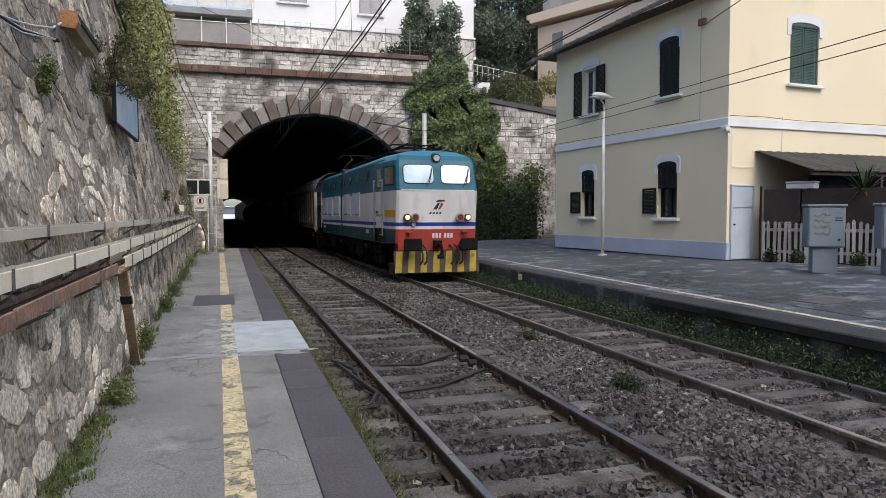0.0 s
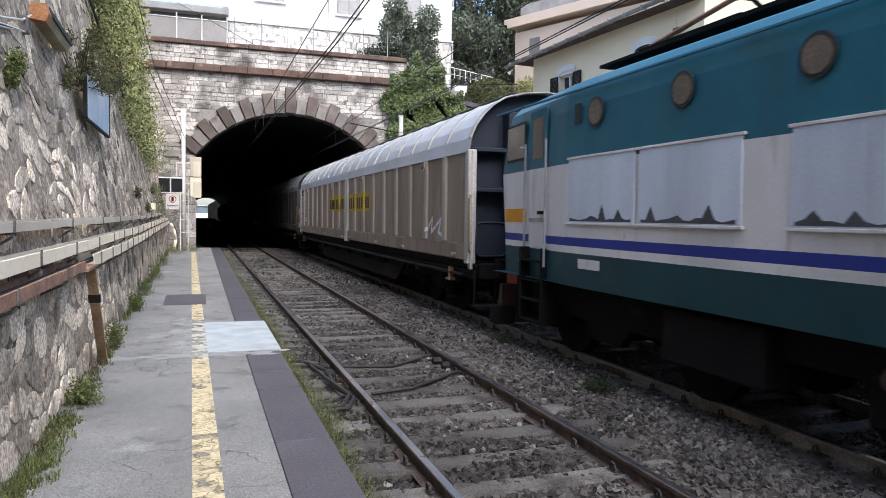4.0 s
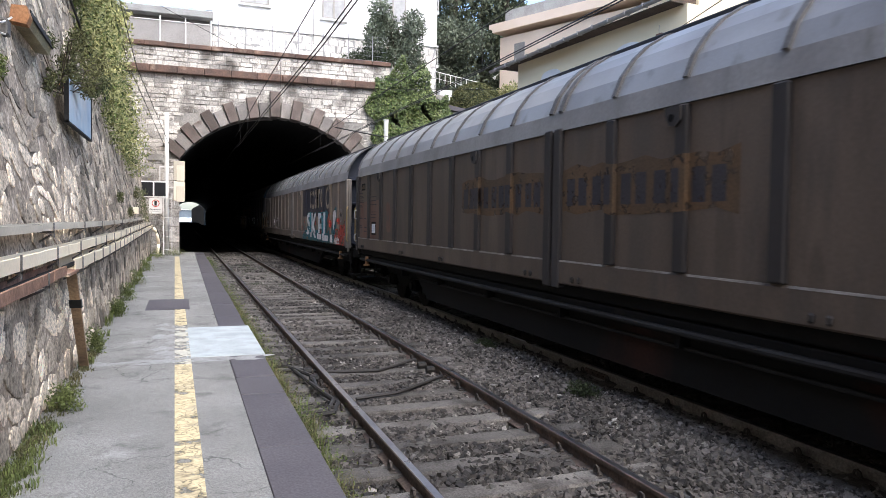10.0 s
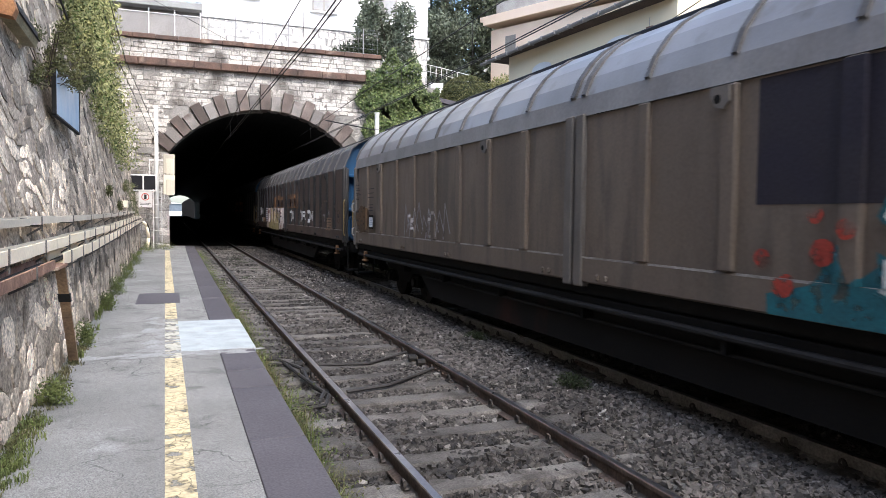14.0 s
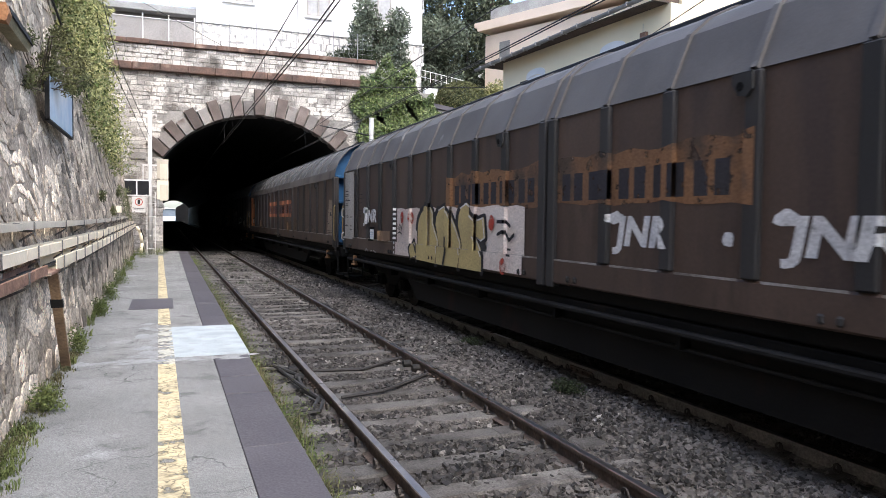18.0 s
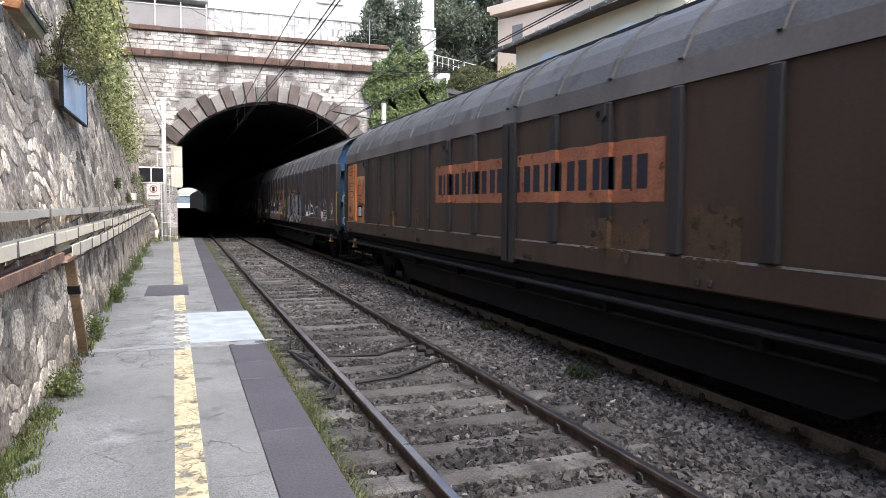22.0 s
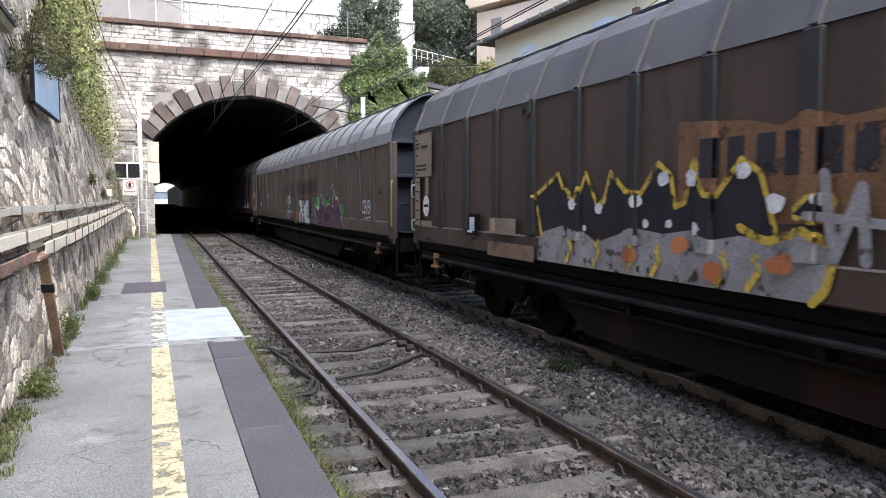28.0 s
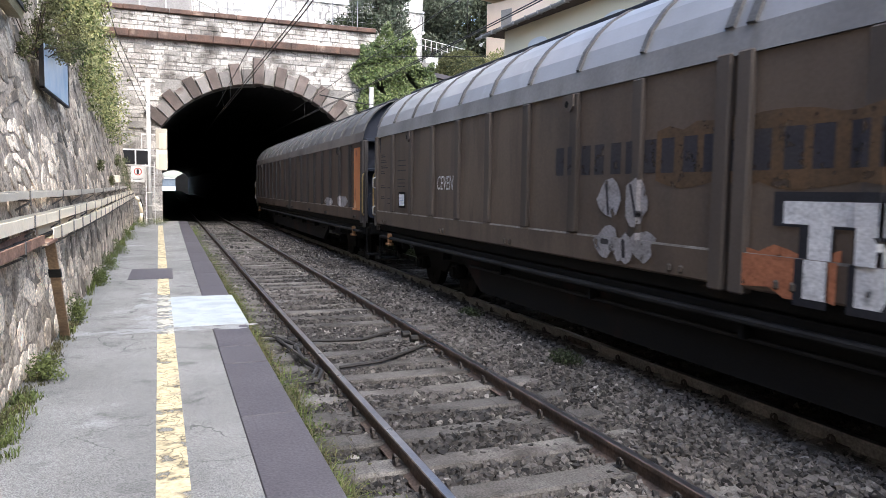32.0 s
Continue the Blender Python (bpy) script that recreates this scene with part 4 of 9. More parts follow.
    part("window_sill", bx(MB(), u0 - 0.14, u1 + 0.14, -0.12, 0.02, z0 - 0.1, z0 - 0.02, 0.01), M["trim_white"], win)
    fr = MB()
    for a, b in ((u0, u0 + 0.06), (u1 - 0.06, u1), (um - 0.04, um + 0.04)):
        bx(fr, a, b, 0.14, 0.2, z0, z1)
    for a, b in ((z0, z0 + 0.06), (z1 - 0.06, z1)):
        bx(fr, u0, u1, 0.14, 0.2, a, b)
    part("window_frame", fr, M["trim_white"] if kind == "open" else M["shutter_dark"], win)
    if kind != "closed":
        cu = MB()
        for k in range(8):
            a = u0 + 0.08 + k * (u1 - u0 - 0.2) / 8
            bx(cu, a, a + 0.05, 0.23 + 0.02 * (k % 2), 0.25 + 0.02 * (k % 2), z0 + 0.05, z1 - 0.1)
        part("curtain", cu, M["curtain"], win, "pale curtain behind the glass")

    def leaf(a, b, za, zb, d):
        s = part("shutter", bx(bx(bx(bx(MB(), a, a + 0.05, d, d + 0.04, za, zb), b - 0.05, b, d, d + 0.04, za, zb), a, b, d, d + 0.04, za, za + 0.06), a, b, d, d + 0.04, zb - 0.06, zb), M[shut], win)
        sl = MB()
        z = za + 0.07
        while z < zb - 0.08:
            bx(sl, a + 0.05, b - 0.05, d + 0.008, d + 0.03, z, z + 0.03)
            z += 0.042
        part("slats", sl, M[shut], s)

    if kind == "closed":
        leaf(u0, um - 0.01, z0, z1, 0.02)
        leaf(um + 0.01, u1, z0, z1, 0.02)
        top = [(um + (u1 - u0) / 2 * math.cos(math.pi * k / 10), z1 + 0.12 * math.sin(math.pi * k / 10)) for k in range(11)]
        part("shutter_head", MB().prism(top, axis, -0.004, 0.05), M[shut], win)
    elif kind == "open":
        w = (u1 - u0) / 2
        leaf(u0 - w - 0.05, u0 - 0.03, z0, z1, -0.07)
        leaf(u1 + 0.03, u1 + w + 0.05, z0, z1, -0.07)
        top = [(um + (u1 - u0) / 2 * math.cos(math.pi * k / 10), z1 + 0.1 * math.sin(math.pi * k / 10)) for k in range(11)]
        part("window_head", MB().prism(top, axis, -0.004, 0.03), M["trim_white"], win)
    else:
        zm = (z0 + z1) / 2 + 0.1
        leaf(u0, um - 0.01, zm, z1, 0.02)
        leaf(um + 0.01, u1, zm, z1, 0.02)
        leaf(u1 + 0.02, u1 + 0.62, z0 + 0.12, zm + 0.02, -0.07)
        top = [(um + (u1 - u0) / 2 * math.cos(math.pi * k / 10), z1 + 0.12 * math.sin(math.pi * k / 10)) for k in range(11)]
        part("shutter_head", MB().prism(top, axis, -0.004, 0.05), M[shut], win)


arched_window(HOLES_F[0], "x", "shutter_dark", "half")
arched_window(HOLES_F[1], "x", "shutter_dark", "half")
arched_window(HOLES_F[2], "x", "shutter_dark", "closed")
arched_window(HOLES_F[3], "x", "shutter_dark", "open")
arched_window(HOLES_S[0], "y", "shutter_green", "closed")
dr = part("door", MB().box(0.14, 0.86, -0.06, 0.0, 0.02, 1.38, 0.01).box(0.14, 0.86, -0.055, 0.0, 1.4, 1.98, 0.01), M["door_blue"], house, "pale blue metal service door")
part("door_frame", MB().box(0.1, 0.14, -0.07, 0, 0, 2.0).box(0.86, 0.9, -0.07, 0, 0, 2.0).box(0.1, 0.9, -0.07, 0, 1.98, 2.02), M["door_blue"], dr)
part("door_handle", MB().cyl((0.2, -0.06, 0.95), (0.2, -0.1, 0.95), 0.025, 8), M["black"], dr)
# wires bolted at the gutter
hs = house.matrix_world.copy()

# lean-to with a corrugated roof beside the house
lt = thing("lean_to", "open lean-to with a dark corrugated roof against the house", "shed", at=hs)
cor = MB()
m = 44
cv_ = []
for k in range(m + 1):
    x, z = 0.95 + k * 0.17, 2.95 + (0.009 if k % 2 else -0.009)
    cv_ += [(x, -0.02, z), (x, -1.9, z - 0.62), (x, -1.9, z - 0.65), (x, -0.02, z - 0.03)]
cor.add(cv_, [(4 * k + a, 4 * k + b, 4 * k + 4 + b, 4 * k + 4 + a) for k in range(m) for a, b in ((0, 1), (1, 2), (2, 3), (3, 0))])
part("roof_sheet", cor, M["awning"], lt)
part("beam", MB().box(0.95, 8.4, -1.85, -1.75, 2.2, 2.27), M["brown_panel"], lt)
for x in (3.4, 5.8, 8.2):
    part("post", MB().box(x, x + 0.09, -1.85, -1.76, -0.05, 2.2), M["brown_panel"], lt)
# added sheet, near black in place of the shade under the roof
part("back_panel", MB().box(1.3, 8.4, -1.45, -1.4, 0.0, 2.3), M["dark"], lt, "near-black sheet standing for the shade under the lean-to")

# garden fence: white pickets, brown sheets behind
fe = thing("picket_fence", "weathered white picket fence with dark brown sheets behind", "fence", at=pose(13.62, 15.55, 0.58, 0, 0, -62))
for k in range(34):
    if k in (8, 20):
        part("post", MB().prism([(k * 0.135, 0), (k * 0.135 + 0.13, 0), (k * 0.135 + 0.13, 1.2), (k * 0.135 + 0.065, 1.28), (k * 0.135, 1.2)], "y", -0.08, 0.05), M["fence_white"], fe)
    else:
        h = 1.08 + rng.uniform(-0.03, 0.03)
        u = k * 0.135
        part("picket", MB().prism([(u, 0.03), (u + 0.075, 0.03), (u + 0.075, h - 0.05), (u + 0.0375, h), (u, h - 0.05)], "y", -0.03, -0.005), M["fence_white"], fe, at=pose(0, 0, 0, 0, rng.uniform(-1.5, 1.5), 0))
part("fence_rail", MB().box(0, 4.7, -0.005, 0.03, 0.25, 0.33), M["fence_white"], fe)
part("fence_rail", MB().box(0, 4.7, -0.005, 0.03, 0.82, 0.9), M["fence_white"], fe)
for a, b, z0, z1 in ((0.0, 0.9, 1.06, 1.92), (0.95, 4.7, 1.0, 1.9), (0.0, 4.7, 0.0, 1.0)):
    part("sheet", MB().box(a, b, 0.06, 0.085, z0, z1, 0.004), M["brown_panel"], fe)
part("gate_post", MB().cyl((-0.05, -0.02, 0), (-0.05, -0.02, 2.0), 0.03, 8), M["black"], fe)
bxs = thing("stored_box", "white plastic box resting on the fence sheets", "box", at=pose(13.95, 15.1, 2.5, 0, 0, -62))
part("box_body", MB().box(0, 0.7, -0.02, 0.3, 0.0, 0.14, 0.02), M["trim_white"], bxs)
part("lid", MB().box(-0.02, 0.72, -0.04, 0.32, 0.14, 0.19, 0.015), M["white_metal"], bxs)


def cabinet(at, label):
    c = thing("utility_cabinet", label, "cabinet", "utility cabinets", at)
    part("plinth", MB().box(-0.25, 0.25, -0.14, 0.14, 0, 0.55, 0.01), M["cabinet"], c)
    b = part("body", MB().box(-0.37, 0.37, -0.2, 0.2, 0.55, 1.42, 0.015), M["cabinet"], c)
    part("roof", MB().box(-0.4, 0.4, -0.23, 0.23, 1.42, 1.47, 0.012), M["cabinet"], c)
    d = part("door", MB().box(-0.345, 0.345, -0.215, -0.2, 0.58, 1.39, 0.006), M["cabinet"], c)
    part("lock", MB().cyl((0.24, -0.215, 0.72), (0.24, -0.235, 0.72), 0.025, 8), M["black"], d)
    part("vent", MB().box(0.16, 0.3, -0.222, -0.215, 1.12, 1.14).box(0.16, 0.3, -0.222, -0.215, 1.17, 1.19), M["black"], d)
    r2 = np.random.default_rng(3)
    for row in range(4):
        pts = [(-0.26 + 0.024 * k + r2.uniform(-0.02, 0.02), -0.219, 1.24 - row * 0.13 + r2.uniform(-0.055, 0.055)) for k in range(15)]
        part("scrawl", MB().tube(pts, 0.006, 4), M["post_rust"], d, "faded red-brown scrawl")
    return c


cabinet(pose(12.33, 12.25, 0.585, 0, 0, -28), "grey-blue utility cabinet with marker scrawl on a concrete plinth")
cabinet(pose(12.95, 11.0, 0.6, 0, 0, -28), "grey-blue utility cabinet beside the picket fence")

# platform lamp in front of the house
lp = thing("platform_lamp", "white lamp post with a single hooded head", "street lamp", at=pose(11.5, 20.2, 0.52))
part("pole", MB().cyl((0, 0, 0), (0, 0, 4.6), 0.055, 14, 0.04), M["white_metal"], lp, smooth=True)
part("base_plate", MB().cyl((0, 0, 0), (0, 0, 0.06), 0.14, 14), M["white_metal"], lp)
part("arm", MB().tube([(0, 0, 4.55), (-0.03, -0.05, 4.8), (-0.25, -0.2, 4.95)], 0.03, 8), M["white_metal"], lp)
hm = MB()
hv_ = []
for k in range(11):
    r_ = max(0.01, 0.13 * math.sin(math.pi * (k / 10) ** 0.75))
    hv_ += [(-0.78 + 0.09 * k, 1.2 * r_ * math.cos(a * math.pi / 6), r_ * math.sin(a * math.pi / 6) * (0.95 if a < 6 else 0.55)) for a in range(12)]
hm.add(hv_, [(12 * k + a, 12 * k + (a + 1) % 12, 12 * k + 12 + (a + 1) % 12, 12 * k + 12 + a) for k in range(10) for a in range(12)] + [tuple(range(12)), tuple(range(120, 132))])
hd = part("lamp_head", hm, M["white_metal"], lp, "almond-shaped white lamp head", at=pose(0.2, -0.1, 5.0, 0, 4, 10))
part("lens", MB().box(-0.8, -0.3, -0.1, 0.1, -0.1, -0.055, 0.02), M["curtain"], hd)
whole("manhole_cover", MB().box(-0.35, 0.35, -0.3, 0.3, 0, 0.012, 0.004), M["edge_stone"], "dark square manhole cover in the paving", "manhole cover", at=pose(9.35, 9.2, P2 + 0.082, 0, -2.8, 4))

# ---- train ----
TM = {
    # grime, taken down to near black to include the shade beneath the train
    "under": mk("grimy_shaded_underframe", (0.007, 0.007, 0.007), (0.011, 0.0105, 0.01), 2.0, 0.85, bump=0.2, c3=(0.02, 0.016, 0.013), at3=0.62, rnd=0.1, spec=0.1),
    "sill": mk("rusty_black_sill", (0.007, 0.007, 0.007), (0.011, 0.0105, 0.01), 1.2, 0.8, bump=0.1, c3=(0.035, 0.016, 0.012), at3=0.58, s3=0.6, streak=0.5, rnd=0.1, spec=0.15),
    "flange": mk("worn_running_flange", (0.019, 0.019, 0.019), (0.012, 0.011, 0.011), 2.0, 0.85, bump=0.1, rnd=0.1, spec=0.15),
    "lip": mk("rubbed_edge", (0.34, 0.32, 0.3), (0.17, 0.155, 0.14), 3.0, 0.6, bump=0.05, rnd=0.1, grain=0.3),
    "ridge": mk("black_ridge_rail", (0.014, 0.016, 0.02), (0.02, 0.022, 0.026), 2.0, 0.7, rnd=0),
    "teal": mk("teal_paint", (0.013, 0.116, 0.162), (0.011, 0.094, 0.134), 1.0, 0.45, bump=0.05, c3=(0.02, 0.065, 0.075), at3=0.6, rnd=0, grain=0.08),
    "roof_teal": mk("teal_roof", (0.044, 0.175, 0.263), (0.035, 0.144, 0.225), 0.9, 0.5, bump=0.05, c3=(0.1, 0.18, 0.21), at3=0.58, rnd=0, grain=0.08),
    "train_white": mk("dirty_white_paint", (0.661, 0.650, 0.644), (0.524, 0.513, 0.507), 1.2, 0.5, bump=0.05, c3=(0.48, 0.46, 0.44), at3=0.57, s3=3.0, streak=0.2, c4=(0.46, 0.44, 0.42), at4=0.64, s4=9.0, rnd=0, grain=0.06),
    "green": mk("dark_green_paint", (0.007, 0.050, 0.062), (0.007, 0.038, 0.049), 1.2, 0.5, bump=0.05, c3=(0.03, 0.05, 0.05), at3=0.6, rnd=0, grain=0.1),
    "blue": mk("blue_stripe", (0.02, 0.04, 0.26), (0.02, 0.035, 0.21), 1.5, 0.5, bump=0.03, rnd=0, grain=0.08),
    "red": mk("red_lead_paint", (0.34, 0.045, 0.03), (0.27, 0.036, 0.026), 2.0, 0.55, bump=0.05, c3=(0.2, 0.05, 0.03), at3=0.62, rnd=0, grain=0.1),
    "orange": mk("orange_paint", (0.65, 0.29, 0.01), (0.55, 0.24, 0.01), 2.0, 0.5, bump=0.03, rnd=0, grain=0.06),
    "hazard": mk("yellow_plough", (0.42, 0.31, 0.03), (0.28, 0.21, 0.03), 3.0, 0.6, bump=0.1, c3=(0.12, 0.1, 0.06), at3=0.6, rnd=0, grain=0.15),
    "hazard_dark": mk("plough_dark", (0.07, 0.045, 0.035), (0.05, 0.035, 0.03), 3.0, 0.7, bump=0.1, rnd=0),
    "grille": mk("filter_panel", (0.562, 0.625, 0.712), (0.450, 0.500, 0.575), 1.5, 0.5, bump=0.1, c3=(0.25, 0.26, 0.28), at3=0.62, streak=0.2, rnd=0.08, grain=0.08),
    "soot": mk("sooty_grille", (0.05, 0.05, 0.055), (0.08, 0.08, 0.09), 3.0, 0.8, rnd=0),
    "gangway": plain("black_rubber", (0.02, 0.02, 0.024), 0.8),
    "lamp_on": glow("headlamp_glass", (0.95, 0.7, 0.38), 0.55),
    "lamp_red": mk("red_lamp_glass", (0.16, 0.03, 0.028), (0.12, 0.025, 0.022), 3, 0.2, bump=0, rnd=0),
    # pale colours of both panes stand in for reflections in the glass
    "windscreen": mk("windscreen_painted_reflection", (0.64, 0.66, 0.66), (0.46, 0.49, 0.51), 2.0, 0.08, bump=0, spec=1.0, rnd=0, grain=0.02, metal=0.55),
    "windscreen_blue": mk("windscreen_painted_reflection_blue", (0.4, 0.5, 0.55), (0.25, 0.34, 0.39), 1.4, 0.1, bump=0, spec=0.6, rnd=0, grain=0.02, metal=0.2),
    "cab_glass": mk("cab_side_glass", (0.025, 0.02, 0.022), (0.02, 0.018, 0.02), 2, 0.1, bump=0, spec=0.4, rnd=0, grain=0.02),
    "seal": plain("window_rubber", (0.03, 0.035, 0.035), 0.7),
    "band_yellow": mk("yellow_band", (0.403, 0.298, 0.029), (0.307, 0.221, 0.029), 2.0, 0.7, bump=0.05, rnd=0, worn=0.22),
    "band_orange": mk("faded_orange_band", (0.388, 0.147, 0.073), (0.275, 0.105, 0.056), 2.0, 0.75, bump=0.1, c3=(0.15, 0.09, 0.055), at3=0.6, rnd=0, worn=0.28),
    "band_brown": mk("grimy_yellow_band", (0.105, 0.062, 0.032), (0.075, 0.05, 0.03), 1.5, 0.8, bump=0.05, rnd=0, worn=0.34),
    "band_old": mk("rust_brown_stain", (0.210, 0.109, 0.054), (0.143, 0.084, 0.051), 0.9, 0.8, bump=0.05, c3=(0.07, 0.05, 0.038), at3=0.55, s3=2.0, rnd=0, worn=0.32),
    "band_rust": mk("rusty_orange_panel", (0.55, 0.215, 0.08), (0.42, 0.145, 0.05), 1.3, 0.7, bump=0.04, c3=(0.2, 0.065, 0.037), at3=0.6, s3=2.2, streak=0.6, c4=(0.68, 0.38, 0.2), at4=0.6, s4=1.6, rnd=0, worn=0.12, grain=0.1),
    "rust_cream": mk("cream_worn_paint", (0.68, 0.42, 0.25), (0.58, 0.3, 0.14), 3.0, 0.75, bump=0.03, rnd=0, worn=0.34),
    "rust_dark": mk("dark_red_rust", (0.2, 0.065, 0.04), (0.13, 0.05, 0.035), 3.0, 0.8, bump=0.05, rnd=0, worn=0.32),
    "red_brown": mk("worn_red_brown_paint", (0.165, 0.1, 0.073), (0.12, 0.062, 0.045), 1.2, 0.7, bump=0.03, c3=(0.1, 0.08, 0.066), at3=0.55, s3=2.5, streak=0.5, rnd=0, worn=0.12, grain=0.08),
    "tan_faint": mk("faint_tan_spray", (0.17, 0.115, 0.08), (0.115, 0.08, 0.06), 3.0, 0.75, bump=0, rnd=0, worn=0.36),
    "ink": mk("dark_letter_paint", (0.018, 0.018, 0.03), (0.03, 0.028, 0.035), 2.0, 0.7, bump=0, rnd=0, worn=0.24),
    "ink_faint": mk("faded_letter_paint", (0.03, 0.028, 0.035), (0.038, 0.035, 0.038), 2.0, 0.8, bump=0, rnd=0, worn=0.32),
    "spray_white": mk("white_spray", (0.715, 0.715, 0.715), (0.520, 0.520, 0.533), 4.0, 0.7, bump=0, rnd=0, worn=0.28),
    "spray_grey": mk("grey_spray", (0.325, 0.312, 0.325), (0.234, 0.221, 0.221), 4.0, 0.7, bump=0, rnd=0, worn=0.34),
    "spray_teal": mk("teal_spray", (0.016, 0.125, 0.155), (0.022, 0.09, 0.11), 3.0, 0.7, bump=0, rnd=0, worn=0.34),
    "spray_red": mk("red_spray", (0.402, 0.057, 0.034), (0.299, 0.046, 0.034), 3.0, 0.7, bump=0, rnd=0, worn=0.42),
    "spray_yellow": mk("yellow_spray", (0.625, 0.450, 0.062), (0.500, 0.350, 0.062), 3.0, 0.7, bump=0, rnd=0, worn=0.42),
    "spray_gold": mk("gold_spray", (0.486, 0.392, 0.176), (0.405, 0.324, 0.155), 1.5, 0.6, bump=0, rnd=0, worn=0.2),
    "spray_pale": mk("pale_spray", (0.585, 0.520, 0.468), (0.494, 0.403, 0.364), 2.0, 0.7, bump=0, rnd=0, worn=0.4),
    "spray_purple": mk("purple_spray", (0.078, 0.046, 0.078), (0.117, 0.065, 0.091), 1.5, 0.7, bump=0, rnd=0, worn=0.26),
    "spray_green": mk("green_spray", (0.075, 0.250, 0.062), (0.062, 0.188, 0.062), 2.0, 0.7, bump=0, rnd=0, worn=0.38),
    "spray_black": mk("black_spray", (0.015, 0.015, 0.02), (0.025, 0.025, 0.03), 3.0, 0.7, bump=0, rnd=0),
    "cargo_dark": mk("dark_blue_field", (0.021, 0.019, 0.030), (0.030, 0.027, 0.033), 1.5, 0.75, bump=0, rnd=0),
    "cargo_tan": mk("tan_letter", (0.325, 0.260, 0.195), (0.260, 0.208, 0.156), 2.0, 0.75, bump=0, rnd=0, worn=0.26),
    "bracket": mk("rusty_bracket", (0.27, 0.14, 0.065), (0.16, 0.09, 0.05), 5.0, 0.8, bump=0.1, rnd=0.1),
    "hook": plain("yellow_steel", (0.22, 0.16, 0.07), 0.6),
    "paper": mk("list_paper", (0.770, 0.792, 0.800), (0.660, 0.682, 0.726), 4.0, 0.7, bump=0, rnd=0),
    "tan_panel": mk("tan_end_panel", (0.281, 0.218, 0.162), (0.218, 0.172, 0.130), 1.5, 0.75, bump=0.05, rnd=0),
    "tan_plate": mk("worn_tan_plate", (0.260, 0.172, 0.112), (0.182, 0.122, 0.083), 2.5, 0.75, bump=0.05, c3=(0.1, 0.075, 0.055), at3=0.56, rnd=0),
    "wheel": mk("wheel_steel", (0.01, 0.009, 0.008), (0.015, 0.013, 0.012), 5.0, 0.85, rnd=0, spec=0.1),
}
HALF, TZ = 1.465, Z2


def body_paint(name, c, grime):
    return mk(name, c, tuple(v * 0.76 for v in c), 0.8, 0.65, bump=0.04, fine=30, c3=grime, at3=0.5, s3=3.0, streak=0.2, c4=tuple(v * 0.74 for v in c), at4=0.57, s4=5.0, rnd=0, grain=0.1)


def wheelset(parent, y, r=0.46, gauge=1.44):
    ws = part("wheelset", MB().cyl((-0.95, 0, 0), (0.95, 0, 0), 0.075, 8), TM["wheel"], parent, at=pose(0, y, r))
    for sx in (-1, 1):
        w = MB().cyl((sx * 0.69, 0, 0), (sx * 0.72, 0, 0), r + 0.025, 28).cyl((sx * 0.72, 0, 0), (sx * 0.83, 0, 0), r, 28).cyl((sx * 0.83, 0, 0), (sx * 0.86, 0, 0), 0.16, 12)
        for k in range(5):
            a = 2 * math.pi * k / 5
            w.cyl((sx * 0.83, 0.27 * math.cos(a), 0.27 * math.sin(a)), (sx * 0.845, 0.27 * math.cos(a), 0.27 * math.sin(a)), 0.04, 6)
        part("wheel", w, TM["wheel"], ws)
    WHEELS.append((ws, y, r))


WHEELS = []


def buffer(parent, x, y, d):
    """d: -1 when it points towards the eye."""
    b = MB().cyl((x, y, 1.05), (x, y + d * 0.3, 1.05), 0.11, 12).cyl((x, y + d * 0.3, 1.05), (x, y + d * 0.42, 1.05), 0.085, 12)
    b.box(x - 0.3, x + 0.3, min(y + d * 0.42, y + d * 0.47), max(y + d * 0.42, y + d * 0.47), 0.87, 1.22, 0.03)
    part("buffer", b, TM["under"], parent)


# --- painted shapes: cut along the ribs so that they lie on panel and rib alike
def clip_poly(poly, lo, hi):
    for bound, sign in ((lo, 1), (hi, -1)):
        out = []
        for (ya, za), (yb, zb) in zip(poly, poly[1:] + poly[:1]):
            ia, ib = sign * (ya - bound) >= 0, sign * (yb - bound) >= 0
            if ia:
                out.append((ya, za))
            if ia != ib:
                t = (bound - ya) / (yb - ya)
                out.append((bound, za + t * (zb - za)))
        poly = out
        if len(poly) < 3:
            return []
    return poly


def rect(y0, y1, z0, z1):
    return [[(y0, z0), (y1, z0), (y1, z1), (y0, z1)]]


def ragged(r, y0, y1, z0, z1, amp=0.05, n=24):
    """A band with uneven upper and lower edges."""
    us = [y0 + (y1 - y0) * k / n for k in range(n + 1)]
    hi = [(y, z1 + r.uniform(-amp, amp)) for y in us]
    lo = [(y, z0 + r.uniform(-amp, amp)) for y in us]
    return [lo + hi[::-1]]


def blob(r, y, z, ry, rz, n=14, amp=0.2):
    """An uneven round patch."""
    return [[(y + ry * math.cos(2 * math.pi * k / n) * r.uniform(1 - amp, 1 + amp), z + rz * math.sin(2 * math.pi * k / n) * r.uniform(1 - amp, 1 + amp)) for k in range(n)]]


def stroke(pts, w):
    """A painted line with round joints."""
    out = []
    for (ya, za), (yb, zb) in zip(pts[:-1], pts[1:]):
        d = math.hypot(yb - ya, zb - za) or 1
        ny, nz = -(zb - za) / d * w / 2, (yb - ya) / d * w / 2
        out.append([(ya + ny, za + nz), (yb + ny, zb + nz), (yb - ny, zb - nz), (ya - ny, za - nz)])
    for y, z in pts:
        out.append([(y + w / 2 * math.cos(k * math.pi / 4), z + w / 2 * math.sin(k * math.pi / 4)) for k in range(8)])
    return out


